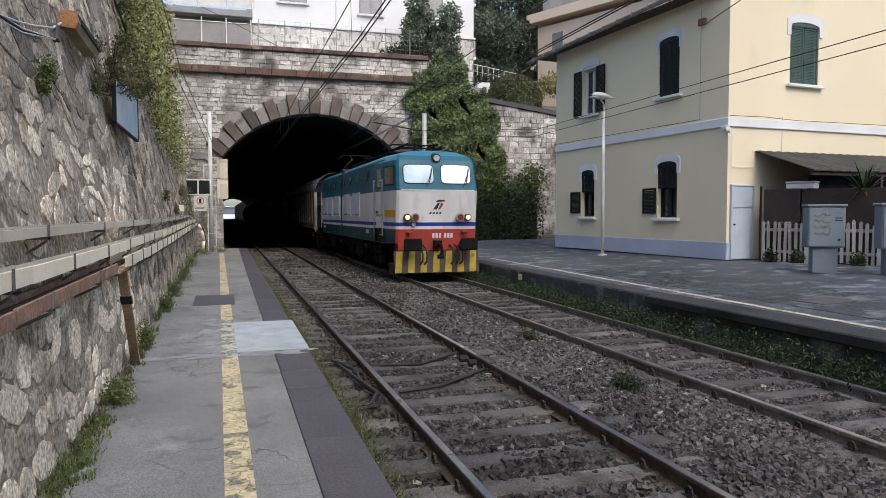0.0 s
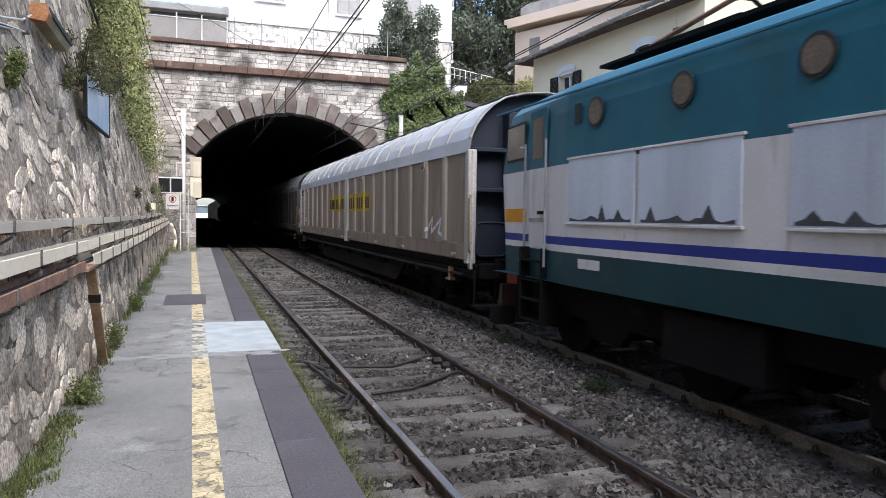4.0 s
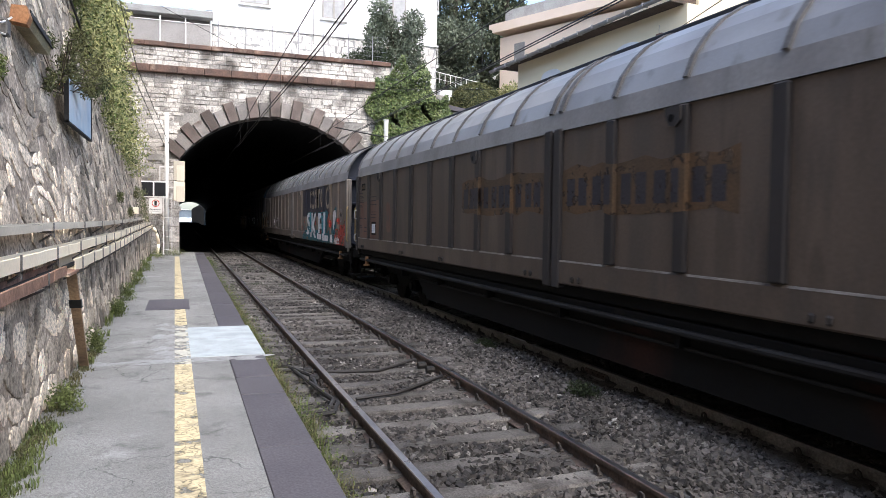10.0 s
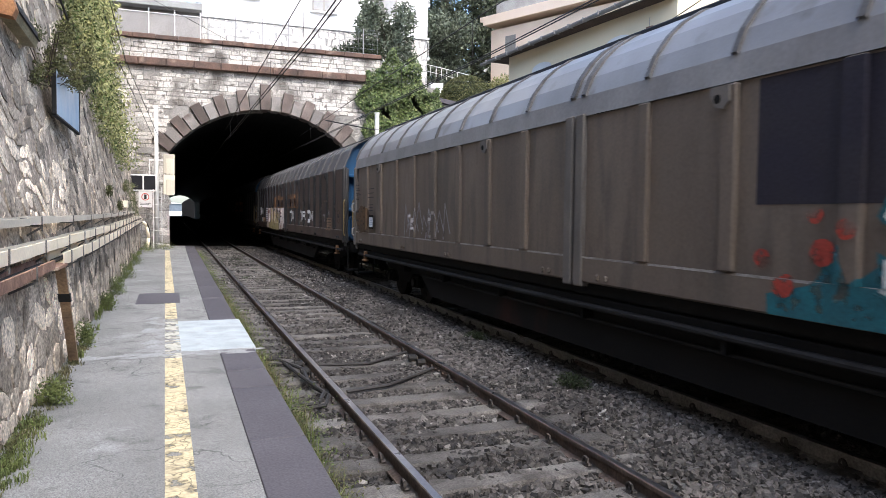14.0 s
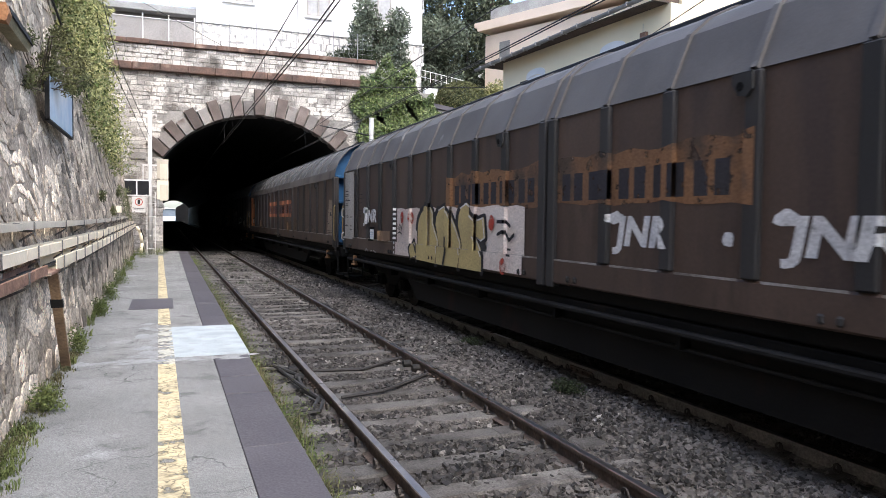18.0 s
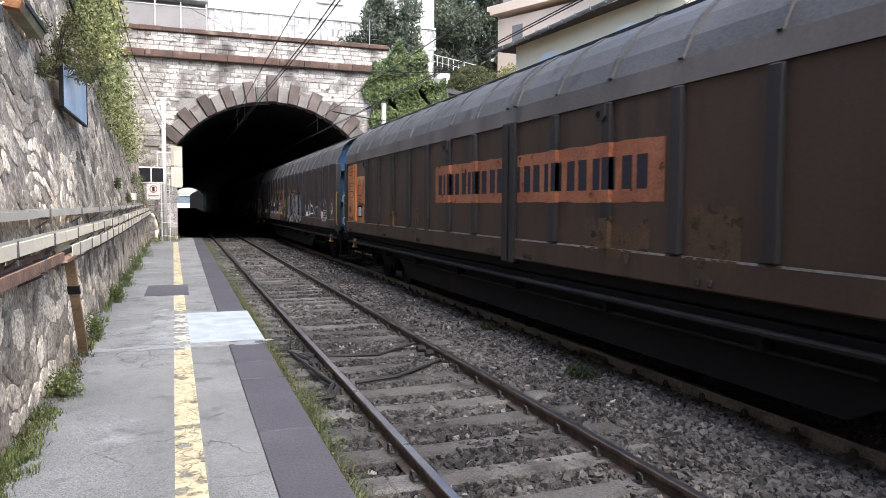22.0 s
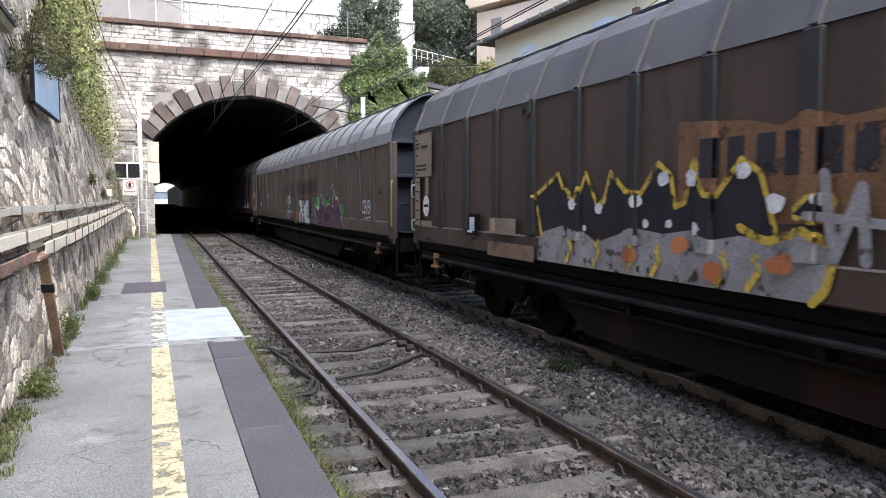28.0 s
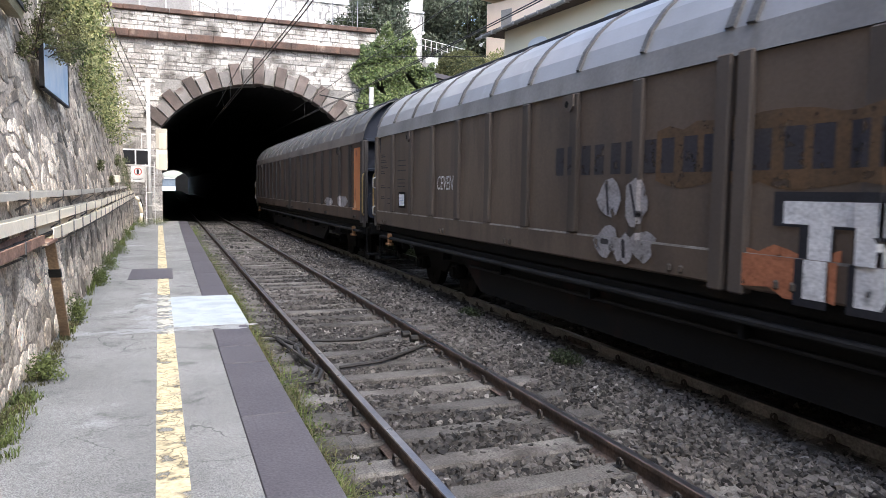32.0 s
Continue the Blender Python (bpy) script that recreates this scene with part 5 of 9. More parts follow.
def letters(text, y_left, y_right, z0, z1, shear=0.0, thick=0.0):
    """Words in the built-in font, fitted to a box; the reading goes towards smaller y."""
    cu = bpy.data.curves.new("words", "FONT")
    cu.body, cu.offset, cu.shear = text, thick, shear
    cu.resolution_u = 3
    ob = bpy.data.objects.new("words", cu)
    scene.collection.objects.link(ob)
    bpy.context.view_layer.update()
    me = bpy.data.meshes.new_from_object(ob.evaluated_get(bpy.context.evaluated_depsgraph_get()))
    bpy.data.objects.remove(ob)
    v = np.array([p.co[:] for p in me.vertices])
    me.calc_loop_triangles()
    tri = [tuple(t.vertices) for t in me.loop_triangles]
    bpy.data.meshes.remove(me)
    (x0, y0), (x1, y1) = v[:, :2].min(0), v[:, :2].max(0)
    yy = y_left + (v[:, 0] - x0) / (x1 - x0) * (y_right - y_left)
    zz = z0 + (v[:, 1] - y0) / (y1 - y0) * (z1 - z0)
    return [[(yy[i], zz[i]) for i in t] for t in tri]


def bars(n, y_left, y_right, z0, z1, gap=0.22, r=None):
    """Plain bars in place of lettering."""
    w = (y_right - y_left) / n
    out = []
    for k in range(n):
        a, b = y_left + w * k, y_left + w * (k + 1 - gap)
        out += rect(min(a, b), max(a, b), z0, z1)
    return out


RIB_W, RIB_D = 0.17, 0.055
SMALL = {"green_cloud", "teal_spray", "red_tint", "silver_bubble", "yellow_edges", "black_points", "silver_edge", "silver_shape", "white_splat", "text_box", "faded_patch", "logo_bars", "stencil_text", "scribble", "list_lines", "tan_smear", "cream_smear", "red_smear", "ring_mark", "column_bars", "white_spots", "chalk_marks", "nine_marks", "padlock_lines", "sheet_lines", "silver_lines", "black_tag", "white_dots"}


class Side:
    """The side of a wagon that takes paint; layers lie 2 mm over one another."""

    def __init__(self, parent, ribs):
        self.parent, self.ribs, self.shift, self.depth = parent, ribs, 0.0, 0.003

    def paint(self, name, polys, mat, label=""):
        polys = [[(y + self.shift, z) for y, z in q] for q in polys]
        mb = MB()
        lift = self.depth + 0.0012
        self.depth = lift + 0.00003 * len(polys)
        edges = []
        for c in self.ribs:
            edges += [c - RIB_W / 2 - 0.002, c + RIB_W / 2 + 0.002]
        cuts = [-1] + edges + [30]
        ymin, ymax = min(p[0] for q in polys for p in q), max(p[0] for q in polys for p in q)
        for k in range(len(cuts) - 1):
            lo, hi = cuts[k], cuts[k + 1]
            if hi < ymin or lo > ymax:
                continue
            x = -HALF - lift - (RIB_D if k % 2 else 0.0)
            for j, q in enumerate(polys):
                c = clip_poly(clip_up(q, RAIL_Z, True), lo, hi)
                if len(c) >= 3:
                    mb.add([(x - 0.00003 * j, y, z) for y, z in c], [tuple(range(len(c)))])
                    for (ya, za), (yb, zb) in zip(c, c[1:] + c[:1]) if k % 2 else ():
                        if abs(ya - yb) < 1e-9 and min(abs(ya - lo), abs(ya - hi)) < 1e-9 and abs(za - zb) > 1e-6:
                            xr, xp = x - 0.00003 * j, x - 0.00003 * j + RIB_D
                            mb.add([(xr, ya, za), (xr, yb, zb), (xp, yb, zb), (xp, ya, za)], [(0, 1, 2, 3)])
        for j, q in enumerate(polys):
            c = clip_up(q, RAIL_Z, False)
            if len(c) >= 3:
                mb.add([(-HALF - 0.036 - lift - 0.00003 * j, y, z) for y, z in c], [tuple(range(len(c)))])
        if mb.f:
            ob = part(name, mb.weld(), mat, self.parent, label)
            if name in SMALL:
                tagged(ob, kind="stuff")


RAIL_Z = 1.45


def clip_up(q, z0, above):
    """The part of a polygon above or below a height."""
    flip = clip_poly([(z, y) for y, z in q], *((z0, 30) if above else (-1, z0))) if q else []
    return [(y, z) for z, y in flip]


def paint_bars(side, n, y_left, y_right, z0, z1, mat):
    """Plain bars, two for each character of a trade name."""
    d = side.depth
    w = (y_right - y_left) / n
    for k in range(n):
        for u0, u1 in ((0.06, 0.38), (0.52, 0.84)):
            side.depth = d
            a, b = y_left + w * (k + u0), y_left + w * (k + u1)
            side.paint("lettering_bar", [[(a, z0), (a, z1), (b, z1), (b, z0)]], mat)


def wagon(label, body, roof, rib, end, kind="A", post_mat=None):
    """A long four-axle wagon with sliding walls. y runs from its leading end back."""
    LEN = 21.9
    w = thing("freight_wagon", label, "railway wagon", "freight wagons")
    pale = roof.name == "pale_roof_sheet"
    top = 3.07 if kind == "A" else 3.17
    if kind == "A":
        pr = [(HALF + 0.03, top), (HALF - 0.01, top + 0.24), (HALF - 0.1, top + 0.46), (HALF - 0.26, top + 0.68), (HALF - 0.42, top + 0.83), (HALF - 0.66, top + 0.98), (0.4, top + 1.08)]
    else:
        pr = [(HALF + 0.02, top), (HALF - 0.2, top + 0.53), (HALF - 0.42, top + 0.72), (HALF - 0.72, top + 0.86), (0.36, top + 0.94)]
    prof = pr + [(0, pr[-1][1] + 0.03)] + [(-x, z) for x, z in reversed(pr)]
    n = len(prof)
    rf, eb = MB(), MB()
    for k in range(n - 1):
        (xa, za), (xb, zb) = prof[k], prof[k + 1]
        tgt = eb if kind == "A" and (k == 0 or k == n - 2) else rf
        tgt.add([(xa, 0.03, za), (xb, 0.03, zb), (xb, LEN - 0.03, zb), (xa, LEN - 0.03, za)], [(0, 1, 2, 3)])
    r_ob = part("roof", rf, roof, w)
    if kind == "A":
        part("eave_band", eb, roof if pale else EAVE_BROWN if roof.name == "brown_grey_roof" else EAVE_GREY, w)
    for sx in (-1, 1):
        x, z = pr[-2]
        part("ridge_rail", MB().box(sx * (x - 0.16) - 0.05, sx * (x - 0.16) + 0.05, 0.05, LEN - 0.05, z, z + 0.1, 0.015), TM["ridge"], r_ob, "black rail along the roof")
    ribs = [1.35 + 1.19 * k for k in range(8)] + [12.28 + 1.19 * k for k in range(8)]
    if kind == "B":
        ribs = [1.36 + 1.047 * k for k in range(9)] + [20.58 - 1.047 * k for k in reversed(range(9))]
    ends_ = [0.09, 10.86, 11.1, LEN - 0.09]
    for yc in ribs + ends_:
        m = MB()
        hw = 0.05 if yc in ends_ else 0.035
        for k in range(1 if kind == "A" else 0, n - 2 if kind == "A" else n - 1):
            (xa, za), (xb, zb) = prof[k], prof[k + 1]
            na = 0.018
            m.add([(xa * (1 + na), yc - hw, za + 0.015), (xb * (1 + na), yc - hw, zb + 0.015), (xb * (1 + na), yc + hw, zb + 0.015), (xa * (1 + na), yc + hw, za + 0.015)], [(0, 1, 2, 3)])
            for s_ in (-hw, hw):
                m.add([(xa * (1 + na), yc + s_, za + 0.015), (xb * (1 + na), yc + s_, zb + 0.015), (xb, yc + s_, zb - 0.01), (xa, yc + s_, za - 0.01)], [(0, 1, 2, 3)])
        part("roof_rib", m, (rib if pale else ROOF_RIB) if kind == "A" else roof, r_ob)
    # sliding walls: two on each side, with posts
    for sx in (-1, 1):
        for h in (0, 1):
            y0, y1 = (0.14, 10.95) if h == 0 else (11.01, LEN - 0.14)
            x0, x1 = sorted((sx * HALF, sx * (HALF - 0.08)))
            part("sliding_wall", MB().box(x0, x1, y0, y1, RAIL_Z, top), body, w)
            xa, xb = sorted((sx * (HALF + 0.035), sx * (HALF - 0.06)))
            part("lower_rail", MB().box(xa, xb, y0, y1, 1.15, RAIL_Z, 0.02), body, w)
            xa, xb = sorted((sx * (HALF + 0.037), sx * (HALF + 0.028)))
            for ya, yb in zip([y0] + [r + 0.1 for r in ribs if y0 < r < y1], [r - 0.1 for r in ribs if y0 < r < y1] + [y1]):
                part("rubbed_lip", MB().box(xa, xb, ya + 0.03, yb - 0.03, RAIL_Z - 0.018, RAIL_Z + 0.003), TM["lip"], w, "worn bright edge")
            for yy in (y0 + 0.6, y0 + 4.1, y1 - 4.1, y1 - 0.6):
                xc, xd = sorted((sx * (HALF + 0.035), sx * (HALF + 0.07)))
                for dy in (-0.11, 0.05):
                    part("roller", MB().box(xc, xd, yy + dy, yy + dy + 0.06, 1.19, 1.27, 0.018), post_mat or body, w)
        for yc in ribs:
            xa, xb = sorted((sx * (HALF + RIB_D), sx * (HALF - 0.02)))
            part("post", MB().box(xa, xb, yc - RIB_W / 2, yc + RIB_W / 2, RAIL_Z + 0.006, top - 0.01, 0.014), post_mat or body, w)
        for yc in ends_:
            xa, xb = sorted((sx * (HALF + 0.06), sx * (HALF - 0.1)))
            part("door_post", MB().box(xa, xb, yc - 0.085, yc + 0.085, 1.1, top + (0.03 if kind == "A" else 0.0), 0.015), rib if pale else post_mat or rib, w)
        for yc in (ribs[1], ribs[6], ribs[9], ribs[14]):
            xa, xb = sorted((sx * (HALF + 0.03), sx * (HALF + 0.08)))
            lug = part("lifting_lug", MB().prism([(yc - 0.02, top - 0.02), (yc + 0.2, top - 0.02), (yc + 0.2, top - 0.1), (yc + 0.14, top - 0.2), (yc + 0.04, top - 0.22), (yc - 0.02, top - 0.16)], "x", xa, xb), post_mat or rib, w)
            part("lug_hole", MB().cyl((sx * (HALF + 0.05), yc + 0.11, top - 0.13), (sx * (HALF + 0.084), yc + 0.11, top - 0.13), 0.04, 10), TM["under"], lug)
    part("centre_gap", MB().box(-HALF + 0.03, HALF - 0.03, 10.8, 11.1, 1.1, top + 0.1), M["dark"], w)
    part("floor", MB().box(-HALF + 0.05, HALF - 0.05, 0.1, LEN - 0.1, 1.02, 1.15), TM["under"], w)
    # ends: sheet under the roof's arch, with shelf-like beams, braces and a bent wind plate
    shelves = (1.7, 2.36, top + 0.0) if kind == "A" else (1.98, top - 0.24)
    for e, s in ((0.0, 1), (LEN, -1)):
        d0, d1 = sorted((e + s * 0.26, e + s * 0.3))
        arch = [(x * 0.985, z - 0.02) for x, z in prof]
        ew = part("end_wall", MB().prism([(HALF - 0.04, 1.1)] + arch + [(-HALF + 0.04, 1.1)], "y", d0, d1), end, w, "sheet steel end wall")
        for z in shelves:
            a, b = sorted((e + s * 0.03, e + s * 0.26))
            part("end_beam", MB().box(-HALF + 0.05, HALF - 0.05, a, b, z, z + 0.075, 0.014), end, ew)
        for sx in (-1, 1):
            a, b = sorted((e + s * 0.0, e + s * 0.26))
            part("end_stanchion", MB().box(sx * 0.68 - 0.09, sx * 0.68 + 0.09, a, b, 1.1, top + 0.72, 0.012), end, ew)
            if kind == "B":
                a, b = sorted((e + s * 0.1, e + s * 0.26))
                br = [(sx * 0.8, shelves[1] - 0.3), (sx * 0.86, shelves[1] - 0.3), (sx * 1.3, shelves[0] + 0.07), (sx * 1.22, shelves[0] + 0.07)]
                part("end_brace", MB().prism(br, "y", a, b), end, ew)
            ring = [(sx * 1.07 + 0.29 * (1 if c >= 0 else -1) * abs(c) ** 0.35, 1.53 + 0.3 * (1 if q >= 0 else -1) * abs(q) ** 0.35) for c, q in [(math.cos(2 * math.pi * k / 24), math.sin(2 * math.pi * k / 24)) for k in range(24)]]
            a, b = sorted((e + s * 0.02, e + s * 0.045))
            wp = part("wind_plate", MB().prism(ring, "y", a, b), end, ew)
            part("plate_rim", MB().tube([(x, e + s * 0.02, z) for x, z in ring + ring[:1]], 0.02, 6), end, wp)
            a, b = sorted((e - s * 0.01, e + s * 0.14))
            xa, xb = sorted((sx * HALF, sx * (HALF - 0.045)))
            part("end_frame", MB().box(xa, xb, a, b, 1.0, top + 0.03, 0.012), rib if pale else post_mat or rib, ew)
        a, b = sorted((e - s * 0.04, e + s * 0.3))
        part("headstock", MB().box(-1.3, 1.3, a, b, 0.82, 1.1, 0.02), TM["under"], w)
        hr = [(-HALF - 0.02, e - s * 0.02, 1.3), (-HALF - 0.06, e - s * 0.07, 1.36), (-HALF - 0.06, e - s * 0.07, 2.24), (-HALF - 0.02, e - s * 0.02, 2.3)]
        part("handrail", MB().tube(hr, 0.018, 8), TM["hook"], ew, "yellow bent grab rail")
        part("step", MB().box(-1.42, -0.95, min(e - s * 0.25, e + s * 0.12), max(e - s * 0.25, e + s * 0.12), 0.33, 0.37).cyl((-1.38, e, 0.36), (-1.38, e, 1.0), 0.022, 6).cyl((-0.98, e, 0.36), (-0.98, e, 0.85), 0.018, 6), TM["under"], w)
        for x in (-0.875, 0.875):
            buffer(w, x, e, -s)
        cp = MB().cyl((0, e, 1.03), (0, e - s * 0.42, 0.98), 0.05, 8).box(-0.06, 0.06, min(e, e - s * 0.35), max(e, e - s * 0.35), 0.9, 1.1, 0.02).tube([(0.06, e - s * 0.3, 1.0), (0.05, e - s * 0.42, 0.75), (-0.05, e - s * 0.3, 0.62)], 0.03, 6)
        part("coupling", cp, TM["under"], w)
        part("brake_hose", MB().tube([(-0.35, e, 0.85), (-0.35, e - s * 0.2, 0.65), (-0.33, e - s * 0.35, 0.5), (-0.3, e - s * 0.5, 0.62)], 0.025, 6), M["cable"], w)
        yl_ = e + s * 1.03
        part("lamp_bracket", MB().box(-1.5, -1.42, yl_ - 0.055, yl_ + 0.055, 0.78, 0.98, 0.012).box(-1.53, -1.4, yl_ - 0.1, yl_ + 0.1, 0.73, 0.78, 0.01), TM["bracket"], w)
    part("grab_handle", MB().tube([(-HALF - 0.06, LEN - 0.1, 1.95), (-HALF - 0.12, LEN - 0.1, 1.98), (-HALF - 0.12, LEN - 0.1, 2.16), (-HALF - 0.06, LEN - 0.1, 2.19)], 0.016, 6), M["steel"], w, "pale steel grab handle")
    part("grab_handle", MB().tube([(-HALF - 0.06, LEN - 0.1, 1.35), (-HALF - 0.12, LEN - 0.1, 1.38), (-HALF - 0.12, LEN - 0.1, 1.52), (-HALF - 0.06, LEN - 0.1, 1.55)], 0.016, 6), M["steel"], w, "pale steel grab handle")
    # underframe
    ub = [(1.0, 0.86), (4.6, 0.86), (5.5, 0.34), (16.4, 0.34), (17.3, 0.86), (20.9, 0.86), (20.9, 1.06), (1.0, 1.06)]
    for x in (-1.32, 1.24):
        part("side_sill", MB().prism(ub, "x", x, x + 0.08), TM["sill"], w)
    for sx in (-1, 1):
        xa, xb = sorted((sx * 1.3, sx * 1.4))
        part("solebar", MB().box(xa, xb, 0.1, LEN - 0.1, 0.82, 0.98, 0.01), TM["under"], w)
        xa, xb = sorted((sx * 1.4, sx * 1.5))
        part("door_track", MB().box(xa, xb, 0.35, LEN - 0.35, 0.85, 0.91, 0.018), TM["flange"], w, "worn steel running track")
        xa, xb = sorted((sx * 1.33, sx * 1.4))
        part("lower_flange", MB().box(xa, xb, 5.2, 16.7, 0.7, 0.735, 0.008), TM["flange"], w)
        for k in range(9):
            part("track_stay", MB().box(min(sx * 1.3, sx * 1.46), max(sx * 1.3, sx * 1.46), 1.6 + k * 2.3, 1.66 + k * 2.3, 0.72, 0.86), TM["under"], w)
    part("centre_sill", MB().box(-0.3, 0.3, 1, LEN - 1, 0.55, 1.0), TM["under"], w)
    part("air_tank", MB().cyl((-0.9, 8.0, 0.62), (-0.9, 9.2, 0.62), 0.17, 12), TM["under"], w)
    for yb in (2.95, LEN - 2.95):
        bg = part("bogie", MB().box(-0.95, 0.95, yb - 0.25, yb + 0.25, 0.5, 0.85, 0.03), TM["under"], w)
        for sx in (-1, 1):
            fr = MB().prism([(yb - 1.35, 0.62), (yb - 0.6, 0.62), (yb - 0.35, 0.4), (yb + 0.35, 0.4), (yb + 0.6, 0.62), (yb + 1.35, 0.62), (yb + 1.35, 0.78), (yb - 1.35, 0.78)], "x", sx * 1.0 - 0.05, sx * 1.0 + 0.05)
            part("bogie_frame", fr, TM["under"], bg)
            for dy in (-0.9, 0.9):
                part("axle_box", MB().box(sx * 1.02 - 0.09, sx * 1.02 + 0.09, yb + dy - 0.15, yb + dy + 0.15, 0.34, 0.6, 0.03).cyl((sx * 1.1, yb + dy, 0.46), (sx * 1.16, yb + dy, 0.46), 0.1, 10), TM["under"], bg)
        for dy in (-0.9, 0.9):
            wheelset(w, yb + dy)
    return w, Side(w, ribs)


ROOF_RIB = mk("dark_roof_rib", (0.1, 0.098, 0.098), (0.07, 0.068, 0.068), 2.0, 0.7, bump=0.05, rnd=0.15)
EAVE_BROWN = mk("brown_eave_band", (0.13, 0.113, 0.1), (0.09, 0.077, 0.068), 1.2, 0.6, bump=0.04, fine=25, c3=(0.06, 0.052, 0.047), at3=0.6, s3=2.0, streak=0.3, rnd=0, grain=0.1)
EAVE_GREY = mk("grey_eave_band", (0.216, 0.212, 0.212), (0.160, 0.156, 0.156), 1.2, 0.55, bump=0.04, fine=25, c3=(0.15, 0.145, 0.14), at3=0.6, s3=2.0, streak=0.3, rnd=0, grain=0.1)


def data_panel(side, y, white=True, at=None, text=True, lw=0.33):
    """Small marks at the trailing end: blocks of unreadable text, a white list box, a ring."""
    ink = TM["ink_faint"]
    t = []
    for k, (z, a, b) in enumerate(((2.62, 0.0, 0.32), (2.5, 0.0, 0.42), (2.38, 0.0, 0.5), (2.26, 0.0, 0.3), (1.95, 0.0, 0.34), (1.72, 0.0, 0.3))):
        t += rect(y - b, y - a, z, z + 0.022) + rect(y - b * 0.8, y - a, z + 0.045, z + 0.06)
    for z in (1.95, 1.72, 1.62):
        t += rect(y - 0.75, y - 0.5, z, z + 0.022)
    if text:
        side.paint("stencil_text", t, ink)
    t = []
    for z in (2.5, 2.4, 2.3):
        t += rect(y - 1.75, y - 1.2, z, z + 0.018)
    for z in (2.12, 2.05, 1.98):
        t += rect(y - 1.7, y - 1.22, z, z + 0.016)
    if text:
        side.paint("stencil_text", t, ink)
    ly, lz = at or (y - 1.34, 1.6)
    side.paint("list_frame", rect(ly - 0.38, ly + 0.04, lz - 0.04, lz + 0.28), TM["under"])
    side.paint("list_sheet", rect(ly - lw, ly, lz, lz + 0.23), TM["paper"], "white paper list in a holder")
    side.paint("list_lines", sum([rect(ly - lw + 0.02, ly - 0.02, lz + 0.05 + k * 0.05, lz + 0.06 + k * 0.05) for k in range(3)], []), M["sign_blue"])


def ring_mark(side, y, z, r, mat, inner=0.82):
    q = []
    for k in range(20):
        a, b = 2 * math.pi * k / 20, 2 * math.pi * (k + 1) / 20
        q.append([(y + r * math.cos(a), z + r * math.sin(a)), (y + r * math.cos(b), z + r * math.sin(b)), (y + inner * r * math.cos(b), z + inner * r * math.sin(b)), (y + inner * r * math.cos(a), z + inner * r * math.sin(a))])
    side.paint("ring_mark", q, mat)
    side.paint("ring_symbol", rect(y - 0.11, y + 0.11, z - 0.03, z + 0.03) + rect(y - 0.02, y + 0.12, z + 0.02, z + 0.08), TM["ink_faint"])


TRAIN = []
post4 = mk("black_post", (0.037, 0.035, 0.036), (0.025, 0.025, 0.025), 1.2, 0.7, bump=0.04, grain=0.08, rnd=0.15, streak=0.3)
post5 = mk("dark_post", (0.034, 0.030, 0.030), (0.025, 0.022, 0.021), 1.2, 0.7, bump=0.04, grain=0.08, rnd=0.15, streak=0.3)
rp = np.random.default_rng(11)

# 1: pale wagon
paint1 = body_paint("pale_wagon_paint", (0.291, 0.233, 0.186), (0.210, 0.151, 0.111))
roof1 = mk("pale_roof_sheet", (0.440, 0.475, 0.519), (0.352, 0.378, 0.418), 0.8, 0.35, bump=0.05, rnd=0, grain=0.08)
rib1 = mk("pale_rib", (0.440, 0.424, 0.400), (0.344, 0.328, 0.304), 1.5, 0.6, bump=0.05, rnd=0)
dark_end = mk("dark_blue_end", (0.016, 0.021, 0.036), (0.012, 0.015, 0.024), 1.5, 0.7, bump=0.03, rnd=0.1, grain=0.06)
blue_end = mk("blue_end", (0.013, 0.068, 0.154), (0.011, 0.048, 0.107), 0.9, 0.5, bump=0.02, c3=(0.025, 0.05, 0.09), at3=0.6, s3=2.0, streak=0.4, rnd=0.1, grain=0.06)
w, s = wagon("pale grey covered wagon with sliding walls and a translucent pale roof", paint1, roof1, rib1, dark_end, "A", mk("pale_post", (0.368, 0.328, 0.280), (0.288, 0.248, 0.208), 1.2, 0.7, bump=0.04, grain=0.08, rnd=0.1, streak=0.3))
s.paint("yellow_band", rect(7.72, 14.25, 2.06, 2.58), TM["band_yellow"], "yellow band with plain dark bars")
paint_bars(s, 11, 14.15, 7.82, 2.13, 2.46, TM["ink"])
s.paint("scrawl", stroke([(2.5, 1.62), (2.15, 1.9), (2.2, 1.6), (1.9, 1.75), (1.6, 1.88), (1.75, 1.6), (1.4, 1.55)], 0.06), TM["spray_white"], "white sprayed scrawl")
s.paint("pale_field", rect(19.7, 21.8, 1.4, 2.98), mk("grimy_pale_panel", (0.396, 0.352, 0.299), (0.326, 0.282, 0.233), 0.7, 0.7, bump=0.03, streak=0.3, rnd=0, grain=0.05))
s.paint("logo_plate", rect(21.02, 21.6, 2.78, 3.0), TM["under"])
s.paint("logo_bars", bars(3, 21.55, 21.07, 2.83, 2.94), TM["spray_yellow"])
data_panel(s, 21.65)
s.paint("disc", blob(rp, 19.12, 2.1, 0.17, 0.17, amp=0.03), TM["spray_pale"], "pale disc mark")
ring_mark(s, 19.12, 2.1, 0.2, TM["band_brown"], 0.88)
TRAIN.append(w)

# 2: brown wagon
paint2 = body_paint("brown_wagon_paint", (0.109, 0.083, 0.064), (0.074, 0.059, 0.048))
roof2 = mk("grey_roof_sheet", (0.197, 0.201, 0.211), (0.143, 0.143, 0.148), 0.8, 0.38, bump=0.02, c3=(0.12, 0.115, 0.11), at3=0.58, s3=3.0, rnd=0, grain=0.05)
